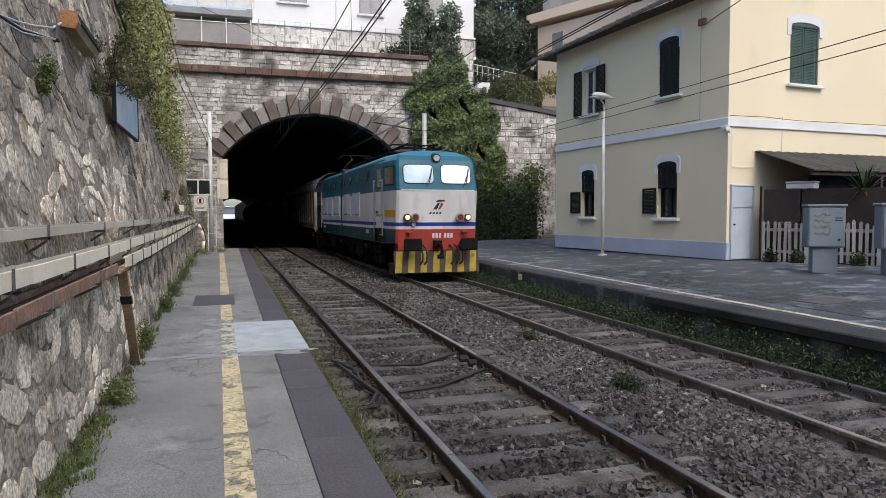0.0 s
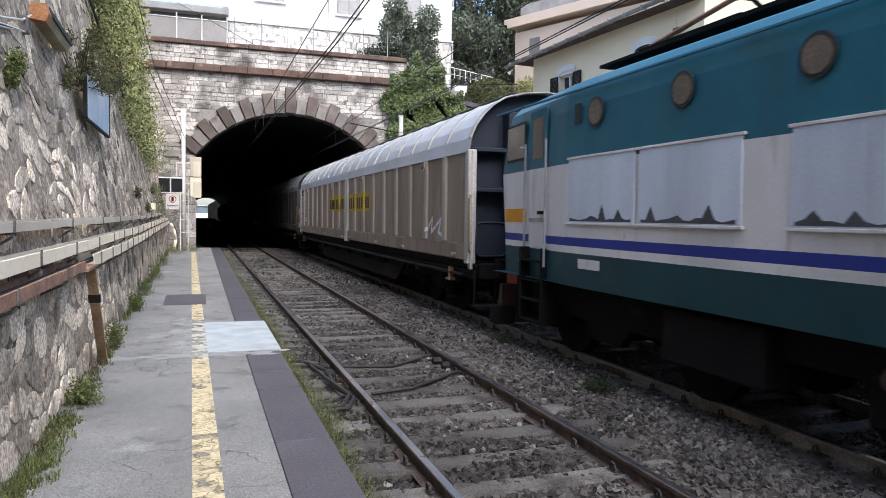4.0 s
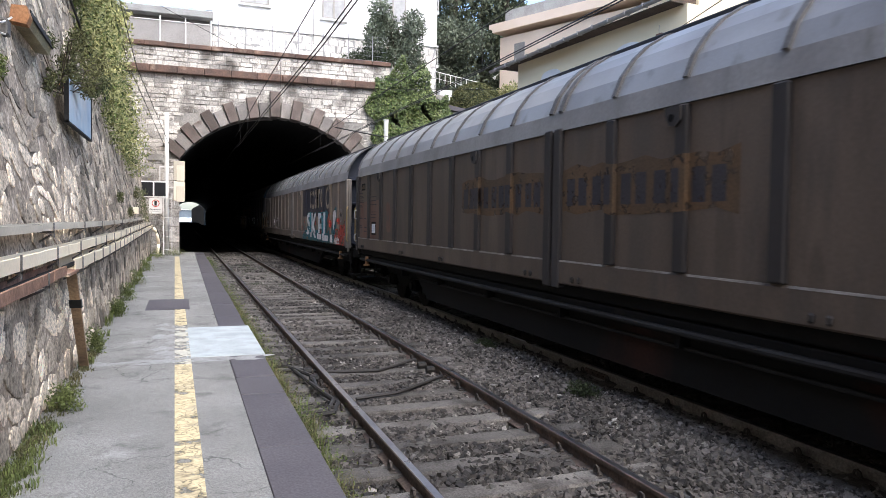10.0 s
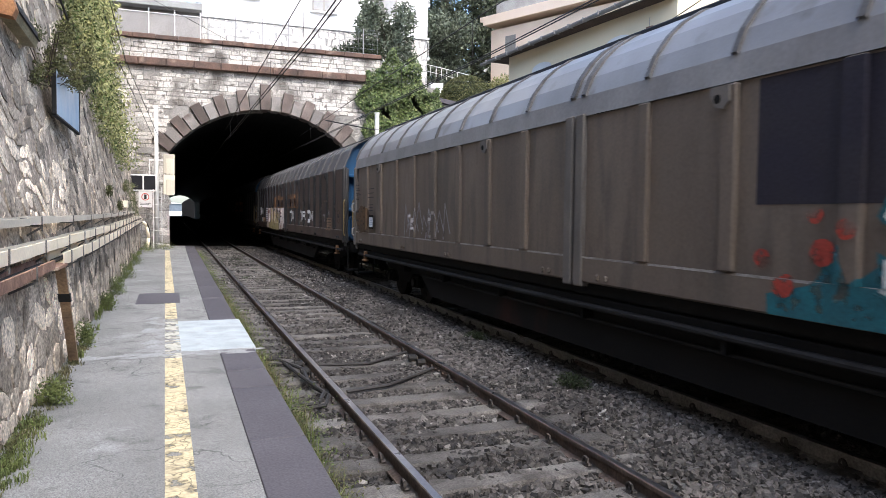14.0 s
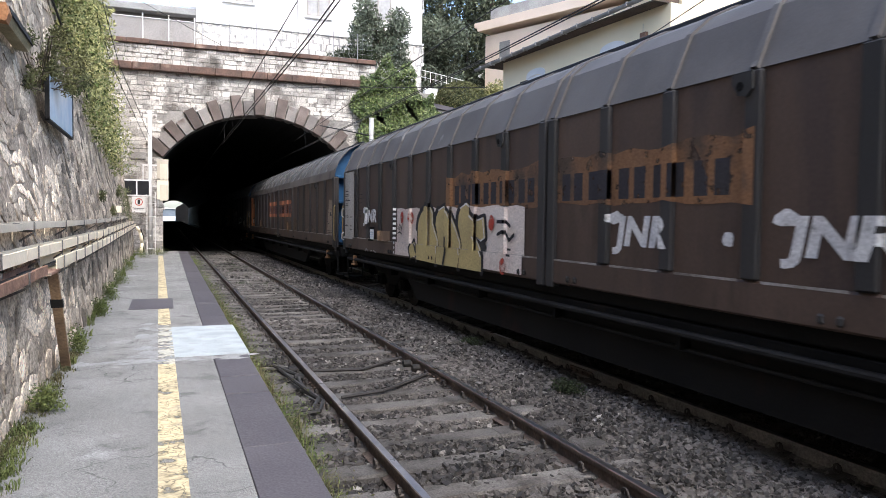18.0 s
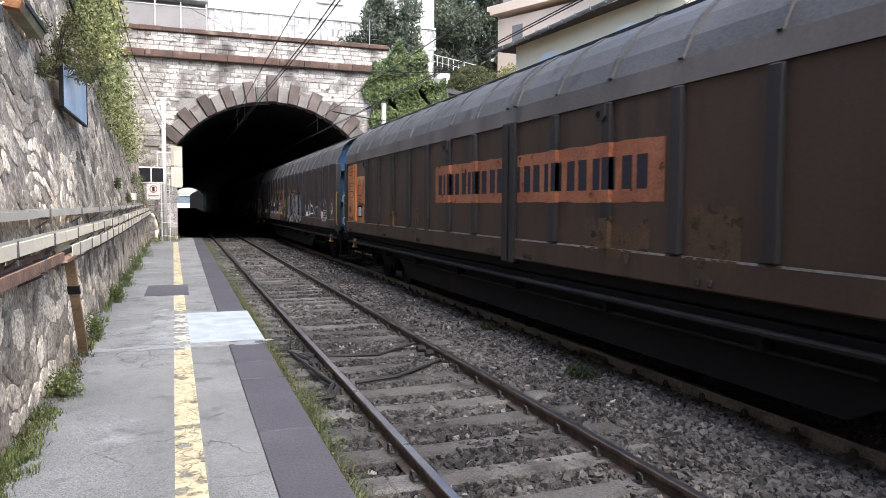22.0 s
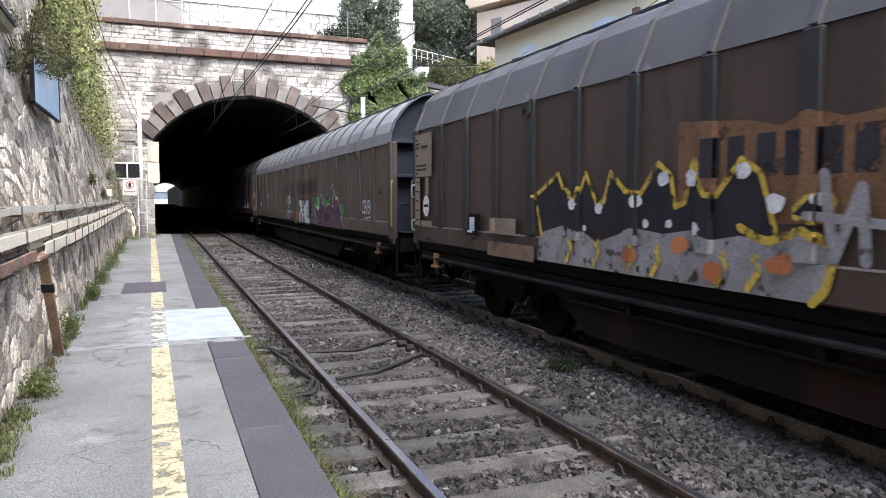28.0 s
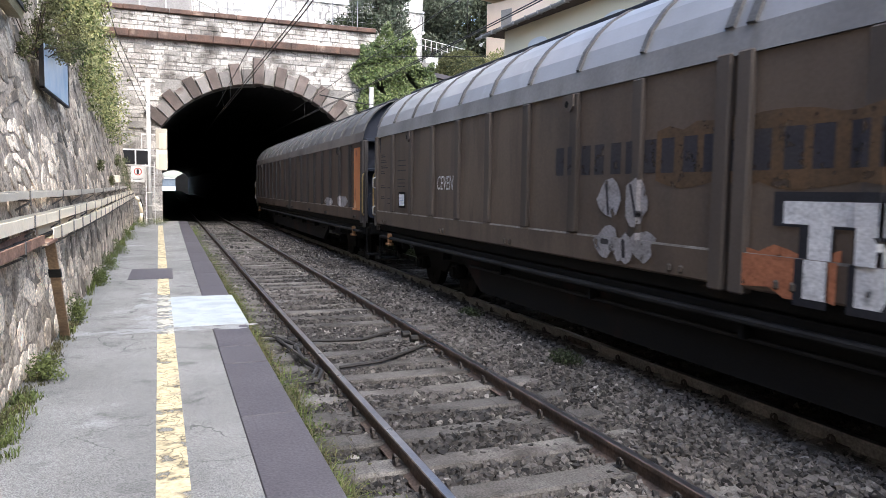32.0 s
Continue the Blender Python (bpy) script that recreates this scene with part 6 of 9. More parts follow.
rib2 = mk("grey_brown_rib", (0.15, 0.135, 0.122), (0.105, 0.094, 0.085), 1.5, 0.7, bump=0.05, rnd=0, grain=0.08)
w, s = wagon("grimy brown covered wagon with sliding walls and a grey roof", paint2, roof2, rib2, dark_end, "A", post5)
s.paint("faded_band", ragged(rp, 7.75, 14.2, 2.05, 2.6, 0.04), TM["band_brown"], "grimy faded band with plain dark bars")
paint_bars(s, 11, 14.15, 7.82, 2.13, 2.46, TM["ink_faint"])
s.paint("worn_panel", rect(20.71, 21.6, 1.46, 2.4), TM["red_brown"], "worn red-brown end panel")
s.paint("worn_panel", rect(19.52, 20.5, 1.46, 2.42), TM["red_brown"], "worn red-brown end panel")
s.paint("red_smear", blob(rp, 18.85, 2.1, 0.22, 0.28) + blob(rp, 18.8, 1.75, 0.2, 0.12), TM["red_brown"])
s.paint("logo_plate", rect(21.05, 21.45, 2.7, 2.88), TM["under"])
s.paint("logo_bars", bars(3, 21.4, 21.1, 2.74, 2.84), TM["band_brown"])
data_panel(s, 21.65)
ring_mark(s, 1.0, 2.06, 0.2, TM["band_brown"])
TRAIN.append(w)

# 3: wagon with a dark field, a word and silver letters
paint3 = body_paint("grey_brown_wagon_paint", (0.163, 0.130, 0.104), (0.104, 0.087, 0.072))
w, s = wagon("grey-brown covered wagon with a dark field and large silver graffiti letters", paint3, roof2, rib2, dark_end)
s.paint("dark_field", rect(2.62, 8.2, 2.03, 3.05), TM["cargo_dark"])
for ch, a_, b_, z_ in (("c", 6.38, 5.66, 2.3), ("a", 5.55, 4.98, 2.31), ("r", 4.84, 4.42, 2.33), ("o", 4.38, 3.76, 2.33)):
    s.paint("word_letter", letters(ch, a_, b_, z_, z_ + 0.67, thick=0.015), TM["cargo_tan"], "large tan letter on the dark field")
s.paint("word_letter", letters("O", 3.42, 2.68, 2.27, 3.03, thick=0.015), TM["cargo_tan"], "large tan letter on the dark field")
teal = ragged(rp, 2.5, 6.3, 1.16, 1.52, 0.06, 16) + [[(8.0, 1.16), (8.02, 1.32), (7.62, 1.42), (7.42, 1.74), (7.28, 1.46), (6.92, 1.72), (6.75, 1.98), (6.5, 2.08), (6.25, 1.6), (6.2, 1.16)]] + [[(3.75, 1.5), (3.72, 1.75), (3.6, 2.12), (3.4, 2.24), (3.05, 2.2), (2.98, 2.0), (3.2, 1.5)]]
teal += blob(rp, 1.75, 1.92, 0.33, 0.4, amp=0.05) + blob(rp, 2.06, 1.42, 0.32, 0.27, amp=0.05) + [[(1.95, 1.4), (2.4, 1.5), (2.1, 1.95), (1.7, 1.75)]]
s.paint("teal_spray", teal, TM["spray_teal"], "teal sprayed cloud")
for y, z, q in ((2.57, 2.11, 0.12), (2.46, 1.78, 0.13), (2.93, 1.9, 0.12), (1.62, 1.37, 0.14), (1.19, 1.88, 0.12), (4.15, 1.45, 0.12), (4.94, 1.81, 0.1), (7.53, 1.67, 0.11), (7.85, 1.39, 0.1), (7.3, 1.85, 0.08), (8.1, 1.6, 0.08), (7.6, 1.95, 0.07), (4.02, 2.14, 0.1), (0.75, 1.5, 0.3)):
    s.paint("red_dot", blob(rp, y, z, q, q * 0.95, amp=0.08), TM["spray_red"], "red sprayed dot")
for ch, a_, b_, z0, z1 in (("S", 7.05, 6.18, 1.35, 2.17), ("K", 6.02, 4.85, 1.27, 2.16), ("E", 4.6, 3.84, 1.24, 2.14), ("L", 3.63, 2.62, 1.22, 2.16)):
    s.paint("silver_letter_edge", letters(ch, a_ + 0.05, b_ - 0.05, z0 - 0.03, z1 + 0.03, thick=0.045), TM["spray_teal"])
    s.paint("silver_letter", letters(ch, a_, b_, z0, z1, thick=0.028), TM["spray_white"], "silver-white graffiti letter")
s.paint("red_corner", [[(0.22, 1.16), (0.22, 1.95), (0.4, 1.82), (0.62, 1.72), (0.85, 1.78), (1.12, 1.6), (1.32, 1.66), (1.4, 1.4), (1.3, 1.16)]], TM["spray_red"], "red sprayed corner")
drop = [(1.94, 1.56), (1.97, 1.82), (1.98, 2.08), (1.92, 2.17), (1.8, 2.21), (1.62, 2.22), (1.53, 2.13), (1.53, 2.0), (1.62, 1.88), (1.76, 1.76)]
s.paint("exclamation", [drop], TM["spray_white"], "silver-white sprayed drop")
s.paint("exclamation_foot", [[(2.3, 1.2), (2.29, 1.3), (2.2, 1.42), (2.08, 1.46), (1.94, 1.42), (1.87, 1.32), (1.86, 1.2)]], TM["spray_white"])
s.paint("white_splat", stroke([(1.55, 1.24), (1.45, 1.34), (1.38, 1.22), (1.3, 1.38), (1.2, 1.24), (1.12, 1.4), (1.0, 1.26), (0.9, 1.34)], 0.05) + stroke([(1.5, 1.2), (0.85, 1.22)], 0.03), TM["spray_white"])
s.paint("scribble", blob(rp, 21.0, 1.8, 0.7, 0.35) , TM["band_brown"])
sc = []
for k in range(9):
    sc += stroke([(17.6 - 0.28 * k + rp.uniform(-0.1, 0.1), 1.5 + rp.uniform(-0.05, 0.1)), (17.45 - 0.28 * k, 2.0 + rp.uniform(-0.15, 0.15)), (17.2 - 0.28 * k, 1.6)], 0.035)
s.paint("scribble", sc, TM["spray_grey"], "thin grey scribble")
data_panel(s, 21.65)
ring_mark(s, 0.72, 2.05, 0.2, TM["spray_grey"])
TRAIN.append(w)

# 4: dark wagon with white tags and gold letters
paint4 = body_paint("black_brown_wagon_paint", (0.088, 0.060, 0.047), (0.060, 0.042, 0.036))
roof4 = mk("dark_grey_roof", (0.104, 0.099, 0.098), (0.074, 0.070, 0.070), 0.8, 0.65, bump=0.08, c3=(0.3, 0.3, 0.31), at3=0.68, s3=2.0, rnd=0, grain=0.06)
rib4 = mk("dark_rib", (0.056, 0.050, 0.046), (0.040, 0.036, 0.032), 1.5, 0.7, rnd=0)
w, s = wagon("blackened covered wagon with a blue end and gold and white graffiti", paint4, roof4, rib4, blue_end, "B", post4)
s.paint("faded_band", ragged(rp, 7.6, 14.4, 2.1, 2.66, 0.05), TM["band_old"])
paint_bars(s, 11, 14.15, 7.82, 2.16, 2.48, TM["ink_faint"])
for a, b in ((9.6, 8.65), (7.35, 6.3), (5.55, 4.58)):
    s.paint("white_tag", letters("JNR", a, b, 1.57, 1.98, shear=0.15, thick=0.045) + blob(rp, a - 0.05, 1.96, 0.13, 0.07), TM["spray_white"], "white sprayed letters")
s.paint("white_dots", blob(rp, 7.9, 1.78, 0.07, 0.07) + blob(rp, 5.7, 1.72, 0.06, 0.06), TM["spray_white"])
pale4 = mk("pale_pink_spray", (0.68, 0.61, 0.57), (0.56, 0.47, 0.43), 1.2, 0.7, bump=0, rnd=0, worn=0.18)
s.paint("pale_field", [[(17.24, 1.19), (17.24, 2.14)] + [(17.24 - 0.3 * k, 2.13 + 0.02 * math.sin(k * 2.1)) for k in range(1, 19)] + [(11.6, 2.1), (11.6, 1.19)]], pale4, "pale pink sprayed field")
dot_d = s.depth
for k in range(10):
    s.depth = dot_d
    s.paint("white_dot", rect(17.31, 17.37, 1.2 + k * 0.1, 1.25 + k * 0.1), TM["spray_white"])
FAT = [
    [(15.91, 1.16), (15.91, 1.75), (15.85, 1.92), (15.69, 2.05), (15.37, 2.17), (15.2, 2.14), (15.09, 2.05), (15.08, 1.86), (14.96, 1.72), (14.82, 1.57), (14.81, 1.34), (14.87, 1.14)],
    [(14.82, 1.14), (14.78, 1.5), (14.86, 1.68), (14.95, 1.83), (14.9, 1.98), (14.78, 2.09), (14.52, 2.15), (14.27, 2.05), (14.0, 1.8), (13.79, 1.57), (13.75, 1.36), (13.83, 1.14)],
    [(13.78, 1.14), (13.72, 1.5), (13.82, 1.7), (13.9, 1.85), (13.87, 2.0), (13.76, 2.12), (13.53, 2.19), (13.4, 2.14), (13.3, 2.0), (13.12, 1.92), (12.88, 1.96), (12.82, 1.66), (12.96, 1.61), (13.17, 1.67), (13.02, 1.54), (12.88, 1.38), (12.88, 1.14)],
]
for q in FAT:
    s.paint("letter_edge", stroke(q, 0.13) + stroke([(y + 0.07, z + 0.01) for y, z in q[1:6]], 0.14), TM["spray_black"])
for q in FAT:
    s.paint("gold_letter", [q], TM["spray_gold"], "fat gold graffiti letter with a black outline")
    s.paint("white_rim", stroke([(y + 0.04, z - 0.01) for y, z in q[5:-1]], 0.025), TM["spray_white"])
s.paint("letter_tail", [[(16.06, 1.52), (15.84, 1.26), (16.2, 1.16), (16.34, 1.32)]], TM["spray_gold"])
s.paint("tail_edge", stroke([(16.22, 1.14), (16.34, 1.36), (16.08, 1.54), (15.9, 1.3)], 0.06), TM["spray_black"])
s.paint("inner_line", stroke([(14.47, 1.15), (14.38, 1.36), (14.36, 1.6)], 0.08), TM["spray_black"])
s.paint("letter_wedge", [[(13.2, 1.68), (12.96, 1.59), (12.8, 1.6), (12.75, 1.5), (12.87, 1.36), (13.02, 1.54)]], TM["spray_black"])
for y, z in ((16.23, 1.95), (16.85, 1.96), (12.6, 1.88), (12.13, 1.27)):
    s.paint("red_spot", blob(rp, y, z, 0.1, 0.12, amp=0.06), TM["spray_red"])
s.paint("black_tag", stroke([(17.14, 1.82), (17.08, 1.7), (17.0, 1.82), (16.98, 1.7), (16.9, 1.8), (16.84, 1.7), (16.8, 1.84)], 0.025) + stroke([(17.12, 1.63), (16.98, 1.66), (16.86, 1.62)], 0.03), TM["spray_black"])
s.paint("black_tag", stroke([(12.28, 1.9), (12.1, 1.9), (11.98, 1.84)], 0.05) + stroke([(12.26, 1.72), (12.12, 1.76), (12.0, 1.64), (11.86, 1.72)], 0.05) + rect(11.94, 12.06, 1.5, 1.53) + rect(11.9, 12.02, 1.42, 1.45), TM["spray_black"])
s.paint("pale_panel", rect(20.78, 21.76, 1.4, 3.12), mk("pale_grey_panel", (0.4, 0.385, 0.355), (0.3, 0.285, 0.26), 1.2, 0.75, streak=0.3, rnd=0), "pale panel with unreadable small text")
data_panel(s, 21.7, at=(19.22, 1.45))
s.paint("tan_plate", rect(17.63, 18.41, 1.44, 1.66), TM["tan_plate"], "worn tan plate")
s.paint("chalk_marks", stroke([(19.5, 1.16), (19.4, 1.22), (19.25, 1.17)], 0.03) + stroke([(19.0, 1.18), (18.8, 1.2), (18.6, 1.17)], 0.03), TM["spray_grey"])
s.paint("white_tag", letters("JNR", 19.6, 18.66, 1.75, 2.14, shear=0.15, thick=0.045) + blob(rp, 19.5, 2.12, 0.14, 0.07), TM["spray_white"])
arcs = [stroke([(3.24, 1.4), (3.18, 2.04), (2.9, 2.2), (2.47, 2.3), (2.16, 2.28)], 0.025), stroke([(1.96, 2.25), (1.77, 2.16), (1.68, 1.97), (1.51, 2.05)], 0.03), stroke([(1.2, 2.14), (0.95, 2.05), (0.8, 1.8)], 0.03)]
for arc in arcs:
    s.paint("outline", arc, TM["tan_faint"], "faint sprayed outline")
s.paint("nine_marks", stroke([(2.5, 1.86), (2.58, 1.8), (2.6, 1.72), (2.52, 1.67)], 0.03) + stroke([(1.85, 1.82), (1.86, 1.95), (1.92, 1.99), (1.97, 1.93), (1.9, 1.87)], 0.035), TM["spray_grey"])
s.paint("old_sheet", rect(1.5, 2.22, 1.4, 1.78), TM["tan_plate"], "worn tan sheet with faded lines")
s.paint("sheet_lines", sum([rect(1.6, 2.1, 1.47 + k * 0.08, 1.49 + k * 0.08) for k in range(4)], []), TM["ink_faint"])
ring_mark(s, 0.55, 1.82, 0.19, TM["band_brown"])
TRAIN.append(w)

# 5: brown wagon with an orange band and rust-orange trailing end
paint5 = body_paint("dark_brown_wagon_paint", (0.0727, 0.0466, 0.0313), (0.0475, 0.0307, 0.0238))
roof5 = mk("brown_grey_roof", (0.108, 0.104, 0.101), (0.076, 0.073, 0.071), 0.8, 0.65, bump=0.08, c3=(0.24, 0.235, 0.23), at3=0.66, c4=(0.06, 0.052, 0.048), at4=0.6, s4=2.5, rnd=0)
rib5 = mk("dark_brown_rib", (0.064, 0.056, 0.050), (0.045, 0.039, 0.035), 1.5, 0.7, rnd=0)
w, s = wagon("dark brown covered wagon with a faded orange band and blue end", paint5, roof5, rib5, blue_end, "A", post5)
s.paint("orange_band", ragged(rp, 7.5, 14.22, 1.96, 2.62, 0.01, 40), TM["band_orange"], "faded orange band with plain dark bars")
paint_bars(s, 11, 14.09, 7.68, 2.1, 2.46, TM["ink"])
s.paint("faded_patch", ragged(rp, 6.45, 7.15, 1.4, 1.9, 0.08) + ragged(rp, 7.7, 9.0, 1.4, 1.75, 0.1), TM["band_brown"])
s.paint("faded_patch", blob(rp, 17.0, 1.6, 0.35, 0.2) + blob(rp, 15.4, 1.6, 0.3, 0.25), TM["band_brown"])
s.paint("tan_smear", stroke([(4.6, 2.22), (4.62, 2.06)], 0.07) + stroke([(4.2, 2.24), (4.15, 2.05)], 0.08) + stroke([(4.0, 1.82), (4.08, 1.62), (4.35, 1.52), (4.65, 1.51)], 0.05), TM["tan_faint"], "faint tan smears")
s.paint("tan_smear", stroke([(3.5, 2.22), (3.49, 2.0), (3.43, 1.7), (3.26, 1.56), (3.0, 1.53), (2.76, 1.64), (2.68, 1.8)], 0.05) + stroke([(2.95, 2.1), (2.92, 1.92), (3.1, 1.83)], 0.05), TM["tan_faint"])
s.paint("rust_panel", rect(20.52, 21.6, 1.46, 3.0), TM["band_rust"], "rust-orange worn end panel")
s.paint("rust_panel", rect(19.52, 20.515, 1.46, 2.66), TM["band_rust"], "rust-orange panel with a brown top")
s.paint("brown_top", rect(19.52, 20.515, 2.68, 3.02), TM["red_brown"])
s.paint("cream_band", ragged(rp, 19.56, 20.5, 2.57, 2.665, 0.008, 8), TM["rust_cream"])
s.paint("cream_edge", rect(20.645, 20.7, 1.46, 3.02), TM["rust_cream"])
s.paint("cream_smear", stroke([(21.0, 2.05), (20.86, 2.14), (20.76, 2.05), (20.9, 1.86), (20.78, 1.7), (20.9, 1.56)], 0.09) + blob(rp, 19.85, 1.72, 0.14, 0.12), TM["rust_cream"])
s.paint("dark_rust", blob(rp, 21.3, 1.78, 0.14, 0.1), TM["rust_dark"])
s.paint("dark_rust", blob(rp, 20.1, 1.88, 0.34, 0.11, amp=0.35), TM["rust_dark"])
s.paint("dark_rust", blob(rp, 19.64, 1.7, 0.09, 0.2, amp=0.3), TM["rust_dark"])
s.paint("dark_rust", ragged(rp, 20.75, 21.5, 1.5, 1.58, 0.04), TM["rust_dark"])
s.paint("stencil_text", sum([rect(a, b, z, z + h) for a, b, z, h in ((21.0, 21.42, 2.9, 0.02), (20.9, 21.42, 2.81, 0.025), (21.1, 21.42, 2.72, 0.02), (20.95, 21.4, 2.76, 0.012), (20.75, 21.45, 2.5, 0.015), (20.75, 21.45, 2.42, 0.015), (20.95, 21.3, 2.26, 0.03), (20.8, 21.45, 2.1, 0.015), (19.95, 20.4, 2.42, 0.015), (19.9, 20.4, 2.15, 0.025), (19.95, 20.35, 2.05, 0.015))], []), TM["rust_dark"])
data_panel(s, 21.5, at=(20.3, 1.62), text=False)
s.paint("pale_patch", [[(1.02, 1.47), (0.95, 1.62), (0.9, 1.78), (0.84, 1.95), (0.86, 2.1), (0.76, 2.2), (0.74, 2.45), (0.7, 2.47), (0.22, 2.45), (0.22, 1.47)]], TM["tan_panel"], "tan rubbed patch with a ring mark")
s.paint("white_smear", blob(rp, 0.6, 2.03, 0.15, 0.16), TM["cargo_tan"])
ring_mark(s, 0.47, 2.02, 0.19, TM["rust_dark"], 0.9)
s.paint("stencil_text", rect(0.26, 0.95, 1.5, 1.515) + rect(0.26, 0.95, 1.55, 1.565) + rect(0.8, 0.96, 1.82, 1.845) + rect(0.7, 0.8, 1.76, 1.78), TM["ink_faint"])
s.paint("dark_scratch", stroke([(1.15, 2.17), (0.95, 2.16), (0.72, 2.08)], 0.014), TM["ink_faint"])
TRAIN.append(w)

# 6: dark wagon with outlined shapes
w, s = wagon("blackened covered wagon with a blue end, white tags and yellow-edged graffiti", paint4, roof4, rib4, blue_end, "B", post4)
s.paint("faded_band", ragged(rp, 7.8, 14.7, 1.75, 2.56, 0.08), TM["band_old"])
paint_bars(s, 11, 14.4, 7.9, 2.1, 2.44, TM["ink_faint"])
s.paint("pale_glow", ragged(rp, 6.9, 11.0, 1.2, 2.35, 0.1), TM["spray_pale"], "pale sprayed halo")
blk, sil = [], []
for k, (a, b) in enumerate(((10.4, 0.75), (9.3, 0.65), (8.35, 0.6), (7.5, 0.55))):
    blk += blob(rp, a, 1.8, b, 0.62, amp=0.12)
    sil += blob(rp, a, 1.8, b - 0.12, 0.52, amp=0.12)
s.paint("silver_edge", blk, TM["spray_black"])
s.paint("silver_shape", sil, TM["spray_grey"], "silver graffiti shapes with black edges")
s.paint("silver_lines", sum([stroke([(10.6 - k * 1.0, 2.0), (10.3 - k * 1.0, 1.7), (10.5 - k * 1.0, 1.5)], 0.08) for k in range(4)], []), TM["spray_black"])
s.paint("white_tag", stroke([(5.7, 1.95), (5.4, 1.5), (5.2, 1.9), (5.0, 1.5), (4.8, 1.9), (4.6, 1.55), (4.7, 2.1), (4.2, 1.7), (3.9, 1.55)], 0.06) + stroke([(5.6, 1.5), (4.2, 1.6)], 0.05), TM["spray_white"], "white sprayed tag")
s.paint("white_wave", stroke([(3.6, 1.75), (3.3, 1.85), (3.1, 1.5), (2.9, 2.0), (2.75, 1.5), (2.6, 2.15), (2.45, 1.75)], 0.05), TM["spray_grey"])
arc = []
for k in range(10):
    arc.append((2.02 + 0.24 * math.cos(math.pi * k / 9), 1.75 + 0.32 * math.sin(math.pi * k / 9)))
s.paint("padlock_bow", stroke(arc, 0.07), TM["spray_grey"], "sprayed padlock shape")
s.paint("padlock_body", rect(1.63, 2.37, 1.36, 1.73), TM["spray_pale"])
s.paint("padlock_lines", sum([rect(1.72, 2.28, 1.42 + k * 0.08, 1.45 + k * 0.08) for k in range(4)], []), TM["ink_faint"])
s.paint("rust_halo", blob(rp, 0.8, 1.78, 0.42, 0.36), TM["red_brown"])
s.paint("disc", blob(rp, 0.83, 1.78, 0.15, 0.18, amp=0.04), TM["spray_pale"], "pale disc mark")
s.paint("disc_bar", rect(0.76, 0.92, 1.74, 1.78) + rect(0.78, 0.84, 1.77, 1.84), TM["ink"])
CREST = [(17.16, 1.46), (17.33, 1.96), (16.78, 2.22), (16.68, 2.06), (16.36, 1.91), (16.19, 2.21), (15.98, 1.88), (15.84, 1.89), (15.72, 2.2), (15.49, 2.02), (15.22, 1.97), (14.95, 2.26), (14.77, 2.14), (14.7, 1.85), (14.58, 1.89), (14.47, 2.27), (14.29, 1.96), (14.19, 1.95), (13.91, 2.25), (13.71, 2.13), (13.62, 1.89), (13.55, 1.67)]
HEM = [(17.16, 1.51), (16.67, 1.61), (16.22, 1.55), (15.97, 1.45), (15.66, 1.53), (15.31, 1.63), (14.86, 1.59), (14.51, 1.64), (14.2, 1.57), (13.91, 1.62), (13.56, 1.57), (13.22, 1.7), (13.08, 1.57), (13.02, 1.39), (13.16, 1.16)]
s.paint("dark_crest", [CREST + [(13.6, 1.55), (14.5, 1.58), (15.5, 1.55), (16.6, 1.55)]], TM["spray_black"], "black pointed graffiti crest")
s.paint("silver_hem", [HEM + [(17.2, 1.16)]], TM["spray_grey"], "silver wavy lower edge of the crest")
s.paint("yellow_outline", stroke(CREST, 0.055), TM["spray_yellow"], "yellow outline of the crest")
s.paint("yellow_curve", stroke([(13.91, 1.69), (13.73, 1.61), (13.61, 1.59), (13.26, 1.69), (13.08, 1.6), (13.01, 1.42), (13.06, 1.26), (13.16, 1.16)], 0.07), TM["spray_yellow"])
s.paint("dark_drop", [[(13.38, 1.8), (13.23, 1.93), (13.09, 1.97), (13.03, 1.91), (13.07, 1.79), (13.19, 1.75)]], TM["spray_black"])
s.paint("yellow_outline", stroke([(13.38, 1.8), (13.23, 1.93), (13.09, 1.97), (13.03, 1.91), (13.07, 1.79), (13.19, 1.75), (13.38, 1.8)], 0.04), TM["spray_yellow"])
for y, z, q in ((16.38, 1.86, 0.07), (15.92, 1.82, 0.07), (15.25, 1.9, 0.07), (14.87, 2.11, 0.08), (14.47, 2.1, 0.09), (13.88, 2.15, 0.08), (15.11, 1.68, 0.05), (14.77, 1.69, 0.05), (16.18, 1.6, 0.04), (14.38, 1.66, 0.07), (13.54, 1.89, 0.09), (13.13, 1.92, 0.05)):
    s.paint("white_spot", blob(rp, y, z, q, q * 0.9), TM["spray_white"])
for y in (16.5, 15.95, 15.35, 14.95, 14.1, 13.75):
    s.paint("yellow_dash", stroke([(y, 1.2), (y - 0.12, 1.36), (y - 0.05, 1.46)], 0.06), TM["spray_yellow"])
for y, z in ((15.3, 1.36), (14.6, 1.5), (14.15, 1.3), (13.45, 1.42)):
    s.paint("rust_dab", blob(rp, y, z, 0.12, 0.08), TM["band_rust"])
s.paint("silver_tag", stroke([(13.1, 2.1), (13.0, 1.5), (12.8, 2.0), (12.75, 1.5)], 0.09) + stroke([(13.2, 1.8), (12.6, 1.75)], 0.07) + stroke([(12.55, 2.15), (12.5, 1.5)], 0.09), TM["spray_grey"])
